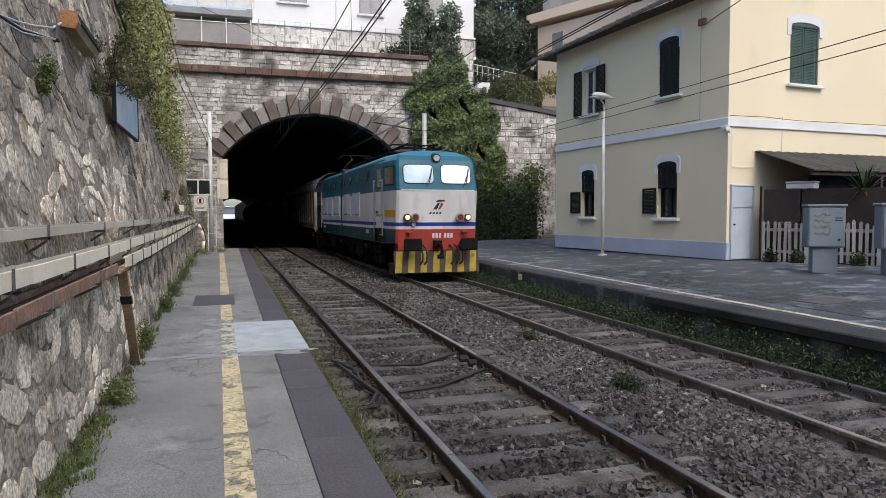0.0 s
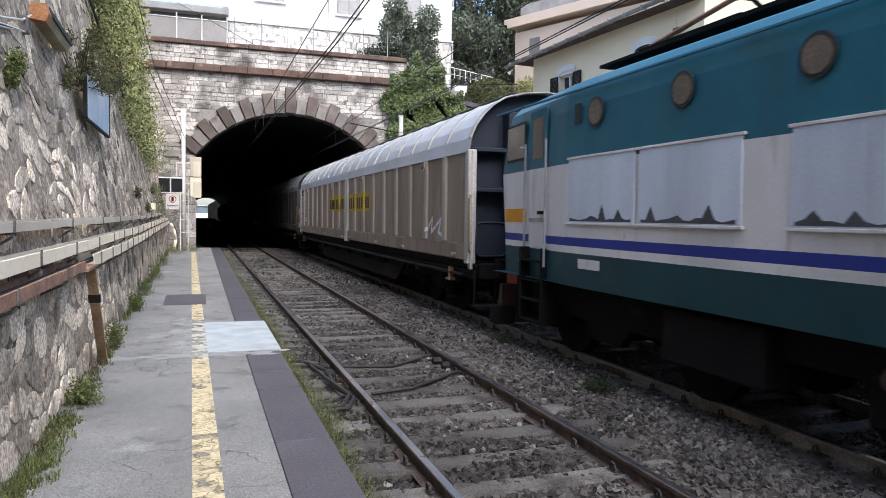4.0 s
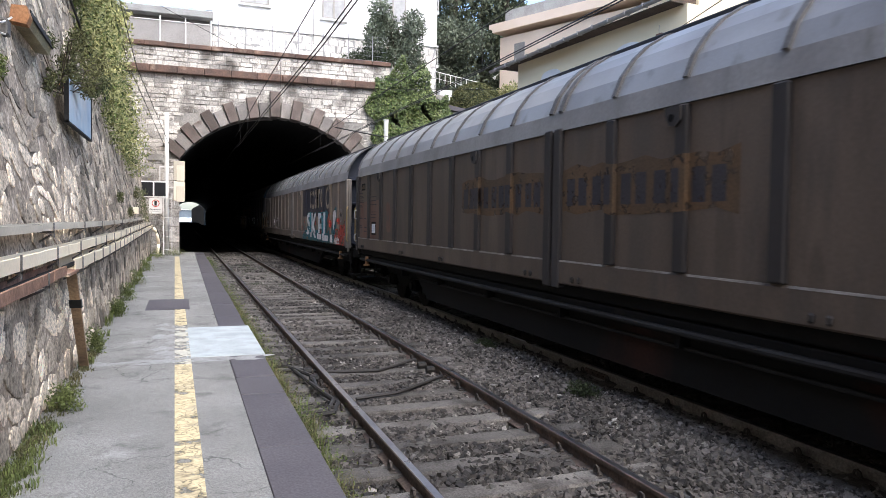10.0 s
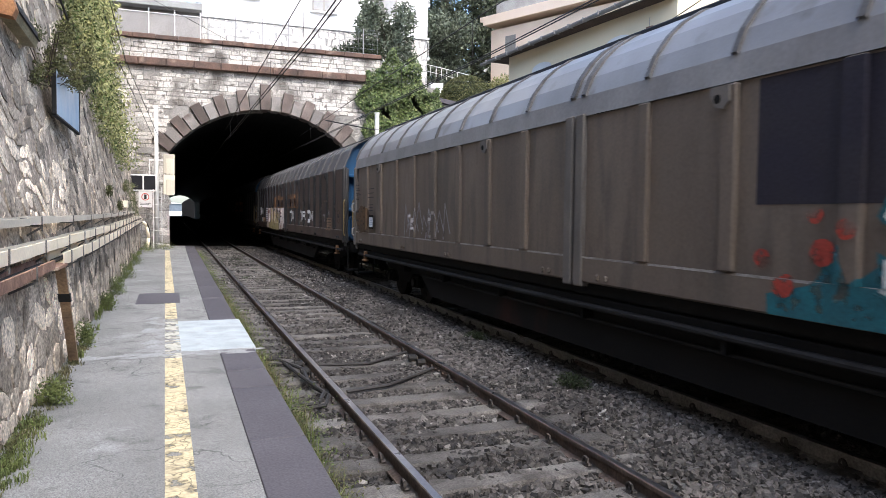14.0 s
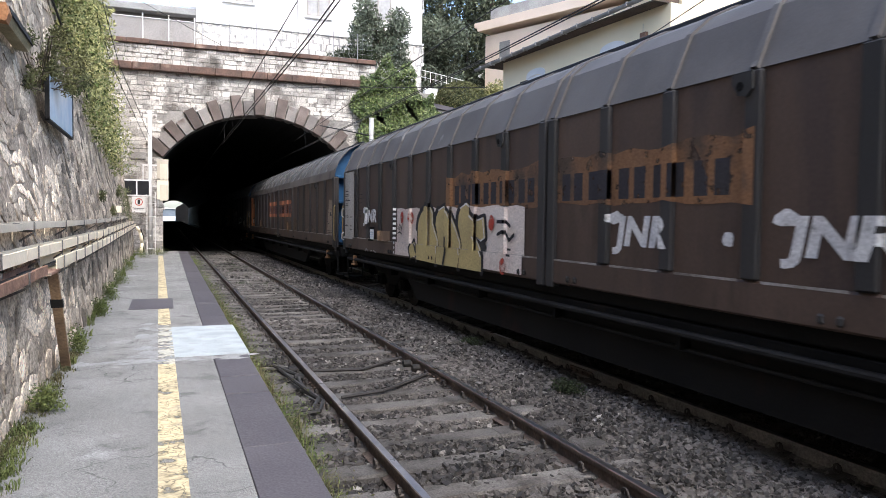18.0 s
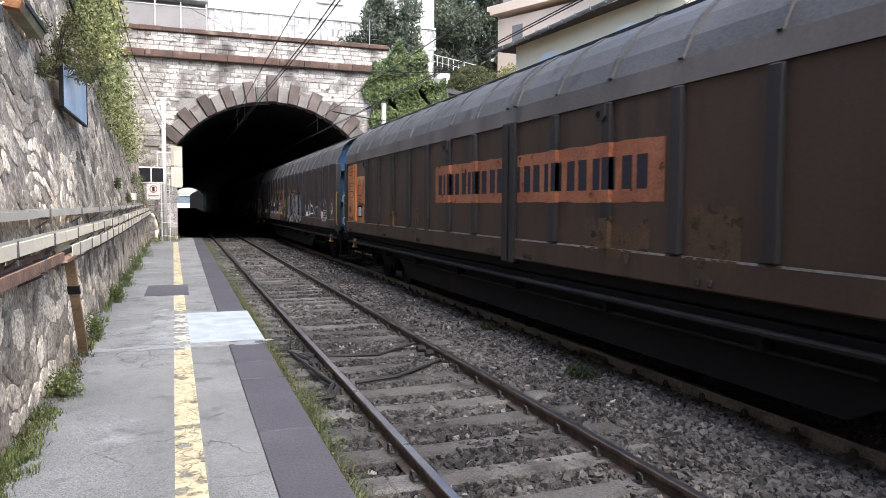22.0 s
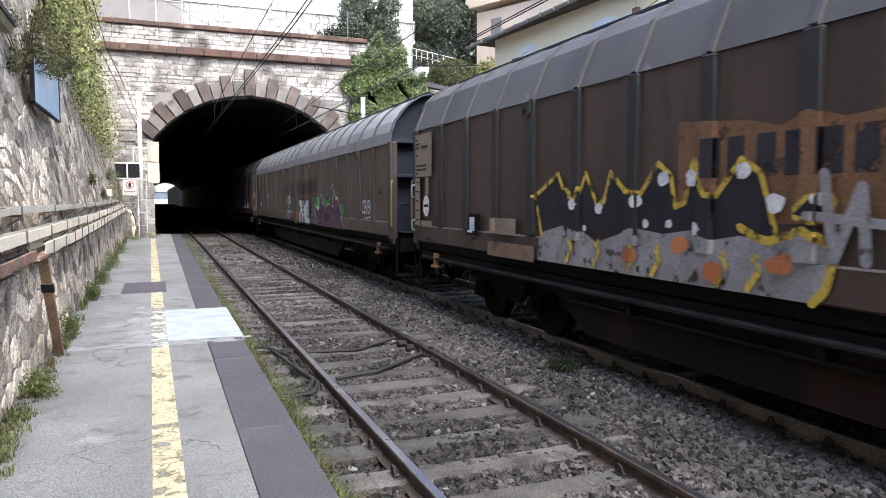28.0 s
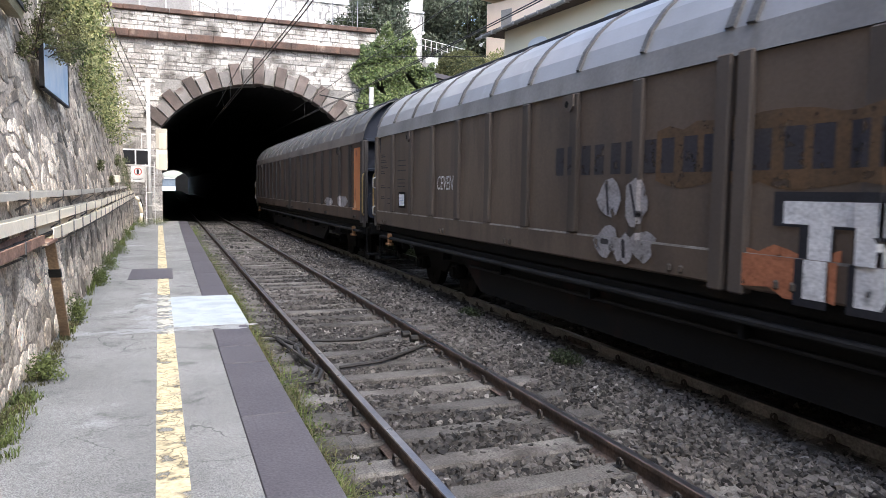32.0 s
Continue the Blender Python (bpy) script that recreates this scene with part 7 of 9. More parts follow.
s.paint("yellow_tag", stroke([(12.45, 1.7), (12.3, 1.45), (12.15, 1.75), (12.2, 1.4)], 0.08) + stroke([(11.5, 2.0), (11.45, 1.35)], 0.12) + stroke([(11.2, 2.1), (11.25, 1.35)], 0.1), TM["spray_yellow"])
s.paint("pale_panel", rect(20.92, 21.76, 2.32, 3.08), TM["tan_panel"], "tan end panel with unreadable text")
s.paint("list_column", rect(21.5, 21.76, 1.45, 2.3), TM["tan_panel"], "pale column of unreadable text")
s.paint("column_bars", sum([rect(21.56, 21.73, 1.53 + k * 0.17, 1.56 + k * 0.17) for k in range(5)], []), TM["ink_faint"])
s.paint("text_box", rect(21.08, 21.22, 2.0, 2.3) + rect(20.9, 21.42, 1.44, 1.54), TM["tan_panel"])
s.paint("disc", blob(rp, 21.18, 1.8, 0.16, 0.19, amp=0.04), TM["spray_white"], "white disc mark")
s.paint("disc_bar", rect(21.08, 21.3, 1.78, 1.83), TM["ink"])
data_panel(s, 21.72, at=(19.28, 1.42), text=False, lw=0.18)
s.paint("stencil_text", sum([rect(a, 21.7, z, z + 0.035) for a, z in ((21.6, 2.96), (21.5, 2.89), (21.52, 2.82), (21.6, 2.68), (21.15, 2.5), (21.15, 2.43), (21.6, 2.36))], []) + rect(21.1, 21.42, 2.82, 2.87), TM["ink_faint"])
s.paint("tan_plate", rect(17.77, 18.46, 1.44, 1.66), TM["tan_panel"], "worn pale plate")
s.paint("worn_rail", rect(17.2, 18.55, 1.13, 1.33), TM["tan_plate"])
TRAIN.append(w)

# 7: brown wagon, purple and white graffiti
roof7 = mk("weathered_grey_roof", (0.252, 0.252, 0.263), (0.187, 0.187, 0.192), 0.8, 0.38, bump=0.02, c3=(0.26, 0.26, 0.27), at3=0.62, s3=3.0, rnd=0, grain=0.05)
w, s = wagon("brown covered wagon with purple, green and white graffiti", body_paint("umber_wagon_paint", (0.128, 0.096, 0.073), (0.084, 0.065, 0.052)), roof7, rib2, dark_end, "A", mk("umber_post", (0.08, 0.065, 0.055), (0.058, 0.047, 0.04), 1.2, 0.7, bump=0.04, grain=0.08, rnd=0.15, streak=0.3))
s.shift = -0.2
s.paint("faded_band", ragged(rp, 7.75, 12.2, 2.0, 2.56, 0.05), TM["band_brown"], "grimy faded band with plain dark bars")
paint_bars(s, 11, 14.15, 7.82, 2.12, 2.45, TM["ink_faint"])
s.paint("green_cloud", sum([blob(rp, y, z, a, b) for y, z, a, b in ((8.0, 1.65, 0.22, 0.12), (7.45, 1.85, 0.22, 0.14), (6.82, 1.92, 0.14, 0.12), (6.3, 1.8, 0.35, 0.1), (6.1, 1.88, 0.22, 0.12), (5.25, 2.1, 0.25, 0.08), (4.6, 1.65, 0.3, 0.14), (8.1, 1.4, 0.12, 0.2), (7.8, 1.3, 0.12, 0.14))], []), TM["spray_green"], "green sprayed clouds")
pts = [(7.56, 1.16), (7.7, 1.4), (8.1, 1.57), (7.84, 1.75), (7.64, 1.77), (7.44, 1.61), (7.15, 2.03), (6.94, 2.02), (7.01, 1.81), (6.73, 1.74), (6.7, 1.9), (6.53, 1.89), (6.53, 1.68), (6.43, 1.73), (5.97, 1.77), (5.84, 2.03), (5.65, 2.27), (5.37, 2.31), (5.41, 2.17), (5.48, 1.98), (5.14, 2.04), (4.86, 1.78), (4.6, 1.45), (4.2, 1.15)]
pur = [pts + [(4.2, 1.14), (7.56, 1.14)]]
s.paint("white_outline", stroke(pts, 0.07), TM["spray_pale"])
s.paint("purple_shape", pur, TM["spray_purple"], "large purple graffiti shapes")
s.paint("purple_lines", stroke([(7.6, 1.3), (7.2, 1.8), (7.0, 1.3)], 0.05) + stroke([(6.6, 1.2), (6.5, 1.6), (5.9, 1.3), (5.7, 1.7)], 0.05) + stroke([(5.6, 1.75), (5.45, 1.5), (5.0, 1.6), (4.9, 1.3)], 0.06), TM["spray_black"])
s.paint("red_tint", blob(rp, 5.6, 2.0, 0.12, 0.2) + blob(rp, 5.4, 1.65, 0.2, 0.08) + blob(rp, 6.3, 1.4, 0.4, 0.12) + blob(rp, 7.2, 1.5, 0.25, 0.15), mk("dark_red_spray", (0.12, 0.04, 0.05), (0.09, 0.035, 0.05), 3.0, 0.7, bump=0, rnd=0, worn=0.46))
s.paint("pale_curve", stroke([(5.41, 2.17), (5.6, 1.95), (5.64, 1.74), (5.55, 1.72)], 0.07), TM["spray_pale"])
s.paint("green_eye", [[(5.42, 1.76), (5.22, 1.76), (5.2, 1.95), (5.28, 1.95)]], TM["spray_green"])
s.paint("orange_patch", ragged(rp, 10.1, 11.0, 1.16, 1.5, 0.05, 6), TM["band_orange"])
s.paint("letter_rim", letters("TME", 10.72, 8.55, 1.1, 1.95, thick=0.09), TM["spray_black"])
s.paint("white_letter", letters("TME", 10.62, 8.66, 1.16, 1.88, thick=0.05), TM["spray_white"], "white block graffiti letters")
s.paint("silver_bubble", blob(rp, 12.95, 1.85, 0.22, 0.2) + blob(rp, 12.45, 1.85, 0.16, 0.24) + blob(rp, 12.95, 1.4, 0.2, 0.16) + blob(rp, 12.6, 1.35, 0.16, 0.16) + blob(rp, 12.3, 1.4, 0.16, 0.18), TM["spray_grey"], "silver bubble shapes")
s.paint("silver_lines", stroke([(13.0, 2.0), (12.95, 1.7)], 0.04) + stroke([(12.5, 2.0), (12.4, 1.7)], 0.04) + stroke([(13.0, 1.4), (12.9, 1.4)], 0.06) + stroke([(12.62, 1.42), (12.6, 1.28)], 0.06), TM["ink_faint"])
s.paint("white_tag", letters("CEVEN", 18.15, 17.4, 1.93, 2.17, shear=0.2), TM["spray_white"])
s.paint("white_tag", letters("CEVEN", 2.5, 1.64, 1.58, 1.9, shear=0.2, thick=0.01) + stroke([(2.2, 1.48), (1.75, 1.52)], 0.03), TM["spray_white"], "white sprayed tag")
data_panel(s, 21.65)
ring_mark(s, 0.92, 2.05, 0.18, TM["band_brown"])
TRAIN.append(w)

# 8: last wagon
w, s = wagon("dark brown covered wagon with a rusty red corner post", paint5, roof5, rib5, dark_end, "A", post5)
s.paint("red_corner", rect(0.2, 1.0, 1.4, 2.95), TM["band_rust"])
s.paint("scribble", blob(rp, 2.2, 1.6, 0.5, 0.15) + blob(rp, 4.0, 1.55, 0.6, 0.12), TM["spray_grey"])
TRAIN.append(w)


# --- electric locomotive in two halves; y runs back from the leading face
def loco():
    lo = thing("electric_locomotive", "teal, white and red electric locomotive with lit headlamps", "locomotive")
    LL, J0, J1, HW = 17.1, 8.6, 8.9, 1.49
    rows = [(1.06, 0.17, 0.0), (1.48, 0.14, 0.0), (1.57, 0.13, 0.0), (1.68, 0.12, 0.0), (2.62, 0.0, 0.0), (3.3, 0.16, 0.02), (3.52, 0.24, 0.05), (3.66, 0.36, 0.16), (3.8, 0.6, 0.5), (3.86, 0.9, 0.95)]
    side_mat = [0, 1, 2, 1, 3, 3, 4, 4, 4]
    front_mat = [5, 1, 2, 1, 3, 3, 3, 4, 4]
    mats = [TM["green"], TM["train_white"], TM["blue"], TM["teal"], TM["roof_teal"], TM["red"], TM["gangway"]]

    def sx(y, ins=0.0):
        return HW - ins - (0.27 * (2.6 - y) / 2.6 if y < 2.6 else 0)

    def half(flip):
        def Y(y):
            return LL - y if flip else y

        mb = MB()
        end = J0 if not flip else LL - J1
        for k in range(len(rows) - 1):
            (za, ya, ia), (zb, yb, ib) = rows[k], rows[k + 1]
            for s in (-1, 1):
                ca, cb = 0.07, 0.07
                pa = [(s * (sx(0.1, ia) - ca), Y(ya), za), (s * sx(0.1 + ca, ia), Y(ya + ca), za), (s * sx(2.6, ia), Y(2.6), za), (s * sx(2.6, ia), Y(end), za)]
                pb = [(s * (sx(0.1, ib) - cb), Y(yb), zb), (s * sx(0.1 + cb, ib), Y(yb + cb), zb), (s * sx(2.6, ib), Y(2.6), zb), (s * sx(2.6, ib), Y(end), zb)]
                for j in range(3):
                    mb.add([pa[j], pa[j + 1], pb[j + 1], pb[j]], [(0, 1, 2, 3)], side_mat[k] if j else front_mat[k])
            wa, wb = sx(0.1, ia) - 0.07, sx(0.1, ib) - 0.07
            mb.add([(-wa, Y(ya), za), (wa, Y(ya), za), (wb, Y(yb), zb), (-wb, Y(yb), zb)], [(0, 1, 2, 3)], front_mat[k])
        zt, yt, it = rows[-1]
        mb.add([(-sx(2.6, it), Y(yt), zt), (sx(2.6, it), Y(yt), zt), (sx(2.6, it), Y(end), zt), (-sx(2.6, it), Y(end), zt)], [(0, 1, 2, 3)], 4)
        ring = [(-sx(2.6, i), Y(end), z) for z, _, i in rows] + [(sx(2.6, i), Y(end), z) for z, _, i in reversed(rows)]
        mb.add(ring, [tuple(range(len(ring)))], 6)
        mb.add([(-HW, Y(0.3), 1.07), (HW, Y(0.3), 1.07), (HW, Y(end), 1.07), (-HW, Y(end), 1.07)], [(0, 1, 2, 3)], 0)
        body = part("cab_body", mb, mats, lo)

        def yf(z):
            return float(np.interp(z, [r[0] for r in rows], [r[1] for r in rows]))

        def pane(cx, cz, w, h, p=4.0, n=28):
            out = []
            for k in range(n):
                t = 2 * math.pi * k / n
                c, s_ = math.cos(t), math.sin(t)
                out.append((cx + w * abs(c) ** (2 / p) * (1 if c >= 0 else -1), cz + h * abs(s_) ** (2 / p) * (1 if s_ >= 0 else -1)))
            return out

        d = 1 if flip else -1

        def on_front(poly, off, thick=0.012):
            m = MB()
            n = len(poly)
            a = [(x, Y(yf(z)) + d * (off + thick), z) for x, z in poly]
            b = [(x, Y(yf(z)) + d * off, z) for x, z in poly]
            m.add(a + b, [tuple(range(n)), *[(i, (i + 1) % n, n + (i + 1) % n, n + i) for i in range(n)]])
            return m

        for cx in (-0.57, 0.57):
            ws = part("windscreen", on_front(pane(cx, 3.1, 0.45, 0.27, 6), 0.016), TM["windscreen"] if cx > 0 else TM["windscreen_blue"], lo, "windscreen pane with a bright reflection put into its colour")
            part("window_seal", on_front(pane(cx, 3.1, 0.475, 0.295, 6), 0.0), TM["seal"], ws)
            part("wiper", MB().tube([(cx + 0.2, Y(yf(2.72)) + d * 0.05, 2.72), (cx + 0.38, Y(yf(3.12)) + d * 0.05, 3.12)], 0.012, 5).tube([(cx + 0.3, Y(yf(2.85)) + d * 0.055, 2.8), (cx + 0.41, Y(yf(3.25)) + d * 0.055, 3.28)], 0.014, 5), TM["seal"], ws)
        part("brow", on_front([(-1.12, 2.615), (1.12, 2.615), (1.12, 2.64), (-1.12, 2.64)], 0.0, 0.01), TM["train_white"], lo)
        hl = part("top_lamp", MB().cyl((0, Y(0.42), 3.62), (0, Y(0.16), 3.58), 0.125, 18), TM["seal"], lo)
        part("lens", MB().cyl((0, Y(0.165), 3.58), (0, Y(0.14), 3.58), 0.095, 18), M["curtain"], hl)
        for s in (-1, 1):
            for x, mat, r in ((0.93, TM["lamp_on"], 0.07), (0.69, TM["lamp_red"], 0.09)):
                z = 1.83
                hs_ = part("headlamp" if x > 0.9 else "tail_lamp", MB().cyl((s * x, Y(yf(z)), z), (s * x, Y(yf(z)) + d * 0.12, z), r + 0.035, 18), TM["seal"] if x > 0.9 else M["steel"], lo)
                part("lens", MB().cyl((s * x, Y(yf(z)) + d * 0.12, z), (s * x, Y(yf(z)) + d * 0.135, z), r, 18), mat if not flip or x < 0.9 else M["curtain"], hs_)
        part("socket", MB().cyl((-0.72, Y(yf(1.63)), 1.63), (-0.72, Y(yf(1.63)) + d * 0.06, 1.63), 0.065, 12), M["steel"], lo)
        if not flip:
            # maker's sign as plain slanting shapes, class and running number as bars
            for poly, mt in (([(-0.06, 2.28), (0.24, 2.3), (0.2, 2.35), (0.0, 2.34)], "ink"), ([(-0.14, 2.06), (-0.02, 2.06), (0.07, 2.24), (0.01, 2.26)], "green"), ([(0.02, 2.06), (0.08, 2.06), (0.18, 2.22), (0.12, 2.26)], "red")):
                part("emblem", on_front(poly, 0.0, 0.006), TM[mt], lo, "plain coloured emblem shapes")
            for k in range(4):
                part("class_bar", on_front([(-0.25 + k * 0.1, 1.92), (-0.19 + k * 0.1, 1.92), (-0.17 + k * 0.1, 1.98), (-0.23 + k * 0.1, 1.98)], 0.0, 0.006), TM["ink"], lo)
            for k, x in enumerate((-0.1, 0.0, 0.1, 0.26, 0.36, 0.46)):
                part("number_bar", on_front([(x - 0.034, 1.22), (x + 0.034, 1.22), (x + 0.034, 1.36), (x - 0.034, 1.36)], 0.0, 0.008), TM["train_white"], lo)
        for x in (-0.85, 0.85):
            part("grab_bracket", MB().box(x - 0.1, x + 0.1, min(Y(0.14), Y(0.04)), max(Y(0.14), Y(0.04)), 1.38, 1.42).box(x - 0.02, x + 0.02, min(Y(0.14), Y(0.06)), max(Y(0.14), Y(0.06)), 1.3, 1.4), TM["red"], lo)
            b = MB().cyl((x, Y(0.2), 1.05), (x, Y(-0.3), 1.05), 0.14, 16).box(x - 0.27, x + 0.27, min(Y(-0.3), Y(-0.36)), max(Y(-0.3), Y(-0.36)), 0.86, 1.22, 0.04)
            part("buffer", b, TM["under"], lo)
        part("buffer_beam", MB().box(-1.18, 1.18, min(Y(0.16), Y(0.6)), max(Y(0.16), Y(0.6)), 0.86, 1.08), TM["red"], lo)
        cp = MB().box(-0.12, 0.12, min(Y(0.16), Y(-0.05)), max(Y(0.16), Y(-0.05)), 0.95, 1.15, 0.02).tube([(0.0, Y(-0.05), 1.05), (0.02, Y(-0.25), 1.0), (0.05, Y(-0.28), 0.8), (-0.04, Y(-0.2), 0.68)], 0.045, 8).box(-0.1, 0.1, min(Y(-0.22), Y(-0.32)), max(Y(-0.22), Y(-0.32)), 0.62, 0.74, 0.02)
        part("coupling", cp, TM["under"], lo)
        for x in (-0.55, -0.42, 0.4, 0.55, 0.68):
            part("hose", MB().tube([(x, Y(0.15), 1.02), (x, Y(-0.1), 0.95), (x + 0.03, Y(-0.2), 0.75), (x + 0.02, Y(-0.2), 0.55), (x - 0.03, Y(-0.08), 0.45)], 0.028, 6), M["cable"], lo)
        # plough with slanting stripes
        pl = part("plough", MB().prism([(Y(0.2), 0.2), (Y(0.02), 0.2), (Y(0.16), 0.84), (Y(0.26), 0.84)], "x", -1.3, 1.3), TM["hazard_dark"], lo, "yellow and dark striped plough")
        for k in range(7):
            a = -1.28 + k * 0.38
            top, bot = (a + 0.05, a + 0.24), (a - 0.02, a + 0.18)
            q = [(bot[0], Y(0.02) + d * 0.006, 0.21), (bot[1], Y(0.02) + d * 0.006, 0.21), (top[1], Y(0.16) + d * 0.006, 0.83), (top[0], Y(0.16) + d * 0.006, 0.83)]
            part("stripe", MB().add(q, [(0, 1, 2, 3)]), TM["hazard"] if not flip else TM["under"], pl)
        part("plough_wing", MB().box(-1.45, -1.1, min(Y(0.1), Y(0.35)), max(Y(0.1), Y(0.35)), 0.2, 0.5, 0.02), TM["under"], pl)

        # side details on both flanks
        for s in (-1, 1):
            def plate(name, y0, y1, z0, z1, mat, t=0.012, parent=lo, label="", ch=0.004):
                xa = s * (sx((y0 + y1) / 2) + 0.001)
                m = MB().box(min(xa, xa + s * t), max(xa, xa + s * t), min(Y(y0), Y(y1)), max(Y(y0), Y(y1)), z0, z1, ch)
                return part(name, m, mat, parent, label)

            def slant(name, y0, y1, z0, z1, mat, t=0.012, parent=lo, label="", ch=0):
                m = MB()
                pts = [(s * (sx(y) + t_), Y(y), z) for t_ in (0.001, t) for y, z in ((y0, z0), (y1, z0), (y1, z1), (y0, z1))]
                m.add(pts, [(4, 5, 6, 7), (0, 1, 5, 4), (1, 2, 6, 5), (2, 3, 7, 6), (3, 0, 4, 7)])
                return part(name, m, mat, parent, label)

            def disc(name, y, z, r, mat, t, parent=lo):
                xa = s * (HW + 0.001)
                m = MB().cyl((xa, Y(y), z), (xa + s * t, Y(y), z), r, 22)
                return part(name, m, mat, parent)

            sw_ = slant("side_window", 0.32, 1.1, 2.82, 3.32, TM["cab_glass"], 0.02)
            slant("window_seal", 0.28, 1.14, 2.78, 3.36, TM["seal"], 0.008, sw_)
            dr_ = slant("door", 1.34, 2.0, 1.5, 2.62, TM["train_white"], 0.014, label="white and teal cab door")
            slant("door_head", 1.34, 2.0, 2.62, 3.45, TM["teal"], 0.014, dr_)
            slant("door_window", 1.47, 1.87, 2.76, 3.32, TM["cab_glass"], 0.02, dr_)
            slant("kick_plate", 1.36, 1.98, 1.86, 1.92, M["steel"], 0.022, dr_)
            plate("door_handle", 1.8, 1.94, 1.97, 2.02, TM["under"], 0.06, dr_)
            for y in (1.26, 2.08):
                xa = s * (sx(y) + 0.06)
                part("handrail", MB().cyl((xa, Y(y), 1.25), (xa, Y(y), 3.0), 0.018, 8).cyl((s * HW, Y(y), 1.3), (xa, Y(y), 1.3), 0.012, 6).cyl((s * HW, Y(y), 2.95), (xa, Y(y), 2.95), 0.012, 6), M["steel"], lo)
            slant("orange_panel", 0.2, 1.2, 1.85, 2.06, TM["orange"], 0.004, ch=0)
            st_ = part("steps", MB().box(min(s * 1.3, s * 1.5), max(s * 1.3, s * 1.5), min(Y(1.3), Y(1.35)), max(Y(1.3), Y(1.35)), 0.42, 1.5).box(min(s * 1.3, s * 1.5), max(s * 1.3, s * 1.5), min(Y(1.98), Y(2.03)), max(Y(1.98), Y(2.03)), 0.42, 1.5), TM["under"], lo)
            for z in (0.44, 0.74, 1.02, 1.3):
                part("tread", MB().box(min(s * 1.25, s * 1.5), max(s * 1.25, s * 1.5), min(Y(1.32), Y(2.01)), max(Y(1.32), Y(2.01)), z, z + 0.03), TM["under"], st_)
            plate("louvre", 2.85, 3.0, 3.1, 3.35, TM["seal"], 0.01)
            for y in (3.35, 4.95, 6.55, 8.1):
                ph_ = disc("porthole", y, 3.19, 0.18, TM["seal"], 0.012)
                disc("glass", y, 3.19, 0.145, mk("porthole_glass", (0.16, 0.13, 0.1), (0.12, 0.1, 0.08), 2, 0.25, bump=0, rnd=0) if y < 3.4 else PORT[0], 0.018, ph_)
                if y < 3.4 and not PORT:
                    PORT.append(ph_.children[0].data.materials[0])
            for y0, y1 in ((2.75, 4.2), (4.28, 5.8), (6.35, 7.9)) if flip else ((4.6, 6.05), (6.6, 8.05)):
                gr = plate("filter_grille", y0, y1, 1.87, 2.66, TM["grille"], 0.02, label="pale filter panel")
                fz = 0.035
                plate("grille_rim", y0 - fz, y1 + fz, 1.84, 1.87, TM["train_white"], 0.03, gr)
                plate("grille_rim", y0 - fz, y1 + fz, 2.66, 2.69, TM["train_white"], 0.03, gr)
                if s < 0:
                    r3 = np.random.default_rng(int(y0 * 10) + flip)
                    m = MB()
                    xa = s * (HW + 0.023)
                    n = 16
                    top = [1.9 + abs(r3.normal(0, 0.05)) * (1.6 if r3.uniform() < 0.3 else 0.5) for _ in range(n + 1)]
                    for k in range(n):
                        a, b = y0 + 0.05 + (y1 - y0 - 0.1) * k / n, y0 + 0.05 + (y1 - y0 - 0.1) * (k + 1) / n
                        m.add([(xa, Y(a), 1.885), (xa, Y(b), 1.885), (xa, Y(b), top[k + 1]), (xa, Y(a), top[k])], [(0, 1, 2, 3)])
                    part("soot_edge", m, TM["soot"], gr)
            plate("drip_rail", 0.4, 8.4, 3.5, 3.53, TM["roof_teal"], 0.03)
            plate("stencil", 3.0, 3.5, 1.3, 1.42, TM["train_white"], 0.003, ch=0)
        return body

    PORT = []
    half(False)
    half(True)
    part("gangway", MB().box(-1.44, 1.44, J0 - 0.02, J1 + 0.02, 1.0, 3.72, 0.04).box(-1.43, 1.43, J0 + 0.1, J0 + 0.2, 1.0, 3.75, 0.03), TM["gangway"], lo, "black bellows between the halves")
    part("underframe", MB().box(-1.2, 1.2, 0.6, LL - 0.6, 0.72, 1.08), TM["under"], lo)
    for y in (5.3, 11.8):
        part("battery_box", MB().box(-1.4, -0.9, y - 0.7, y + 0.7, 0.45, 1.0, 0.03), TM["under"], lo)
    part("brake_cylinder", MB().cyl((-1.3, 4.0, 0.85), (-1.3, 4.4, 0.85), 0.09, 12), TM["hazard_dark"], lo)
    part("brake_cylinder", MB().cyl((-1.3, 9.6, 0.8), (-1.3, 10.0, 0.8), 0.09, 12), TM["hazard_dark"], lo)
    for yb in (3.2, 8.55, 13.9):
        bg = part("bogie", MB().box(-1.0, 1.0, yb - 0.35, yb + 0.35, 0.45, 0.9, 0.03), TM["under"], lo)
        for s in (-1, 1):
            part("bogie_frame", MB().prism([(yb - 1.75, 0.6), (yb - 0.5, 0.6), (yb - 0.3, 0.38), (yb + 0.3, 0.38), (yb + 0.5, 0.6), (yb + 1.75, 0.6), (yb + 1.75, 0.85), (yb - 1.75, 0.85)], "x", s * 1.12 - 0.06, s * 1.12 + 0.06), TM["under"], bg)
            for dy in (-1.42, 1.42):
                part("axle_box", MB().box(s * 1.2 - 0.1, s * 1.2 + 0.1, yb + dy - 0.2, yb + dy + 0.2, 0.4, 0.8, 0.03), TM["under"], bg)
        for dy in (-1.42, 1.42):
            wheelset(lo, yb + dy, 0.6)
    # roof gear: boards, insulators, two folded pantographs, of which the trailing one is half raised
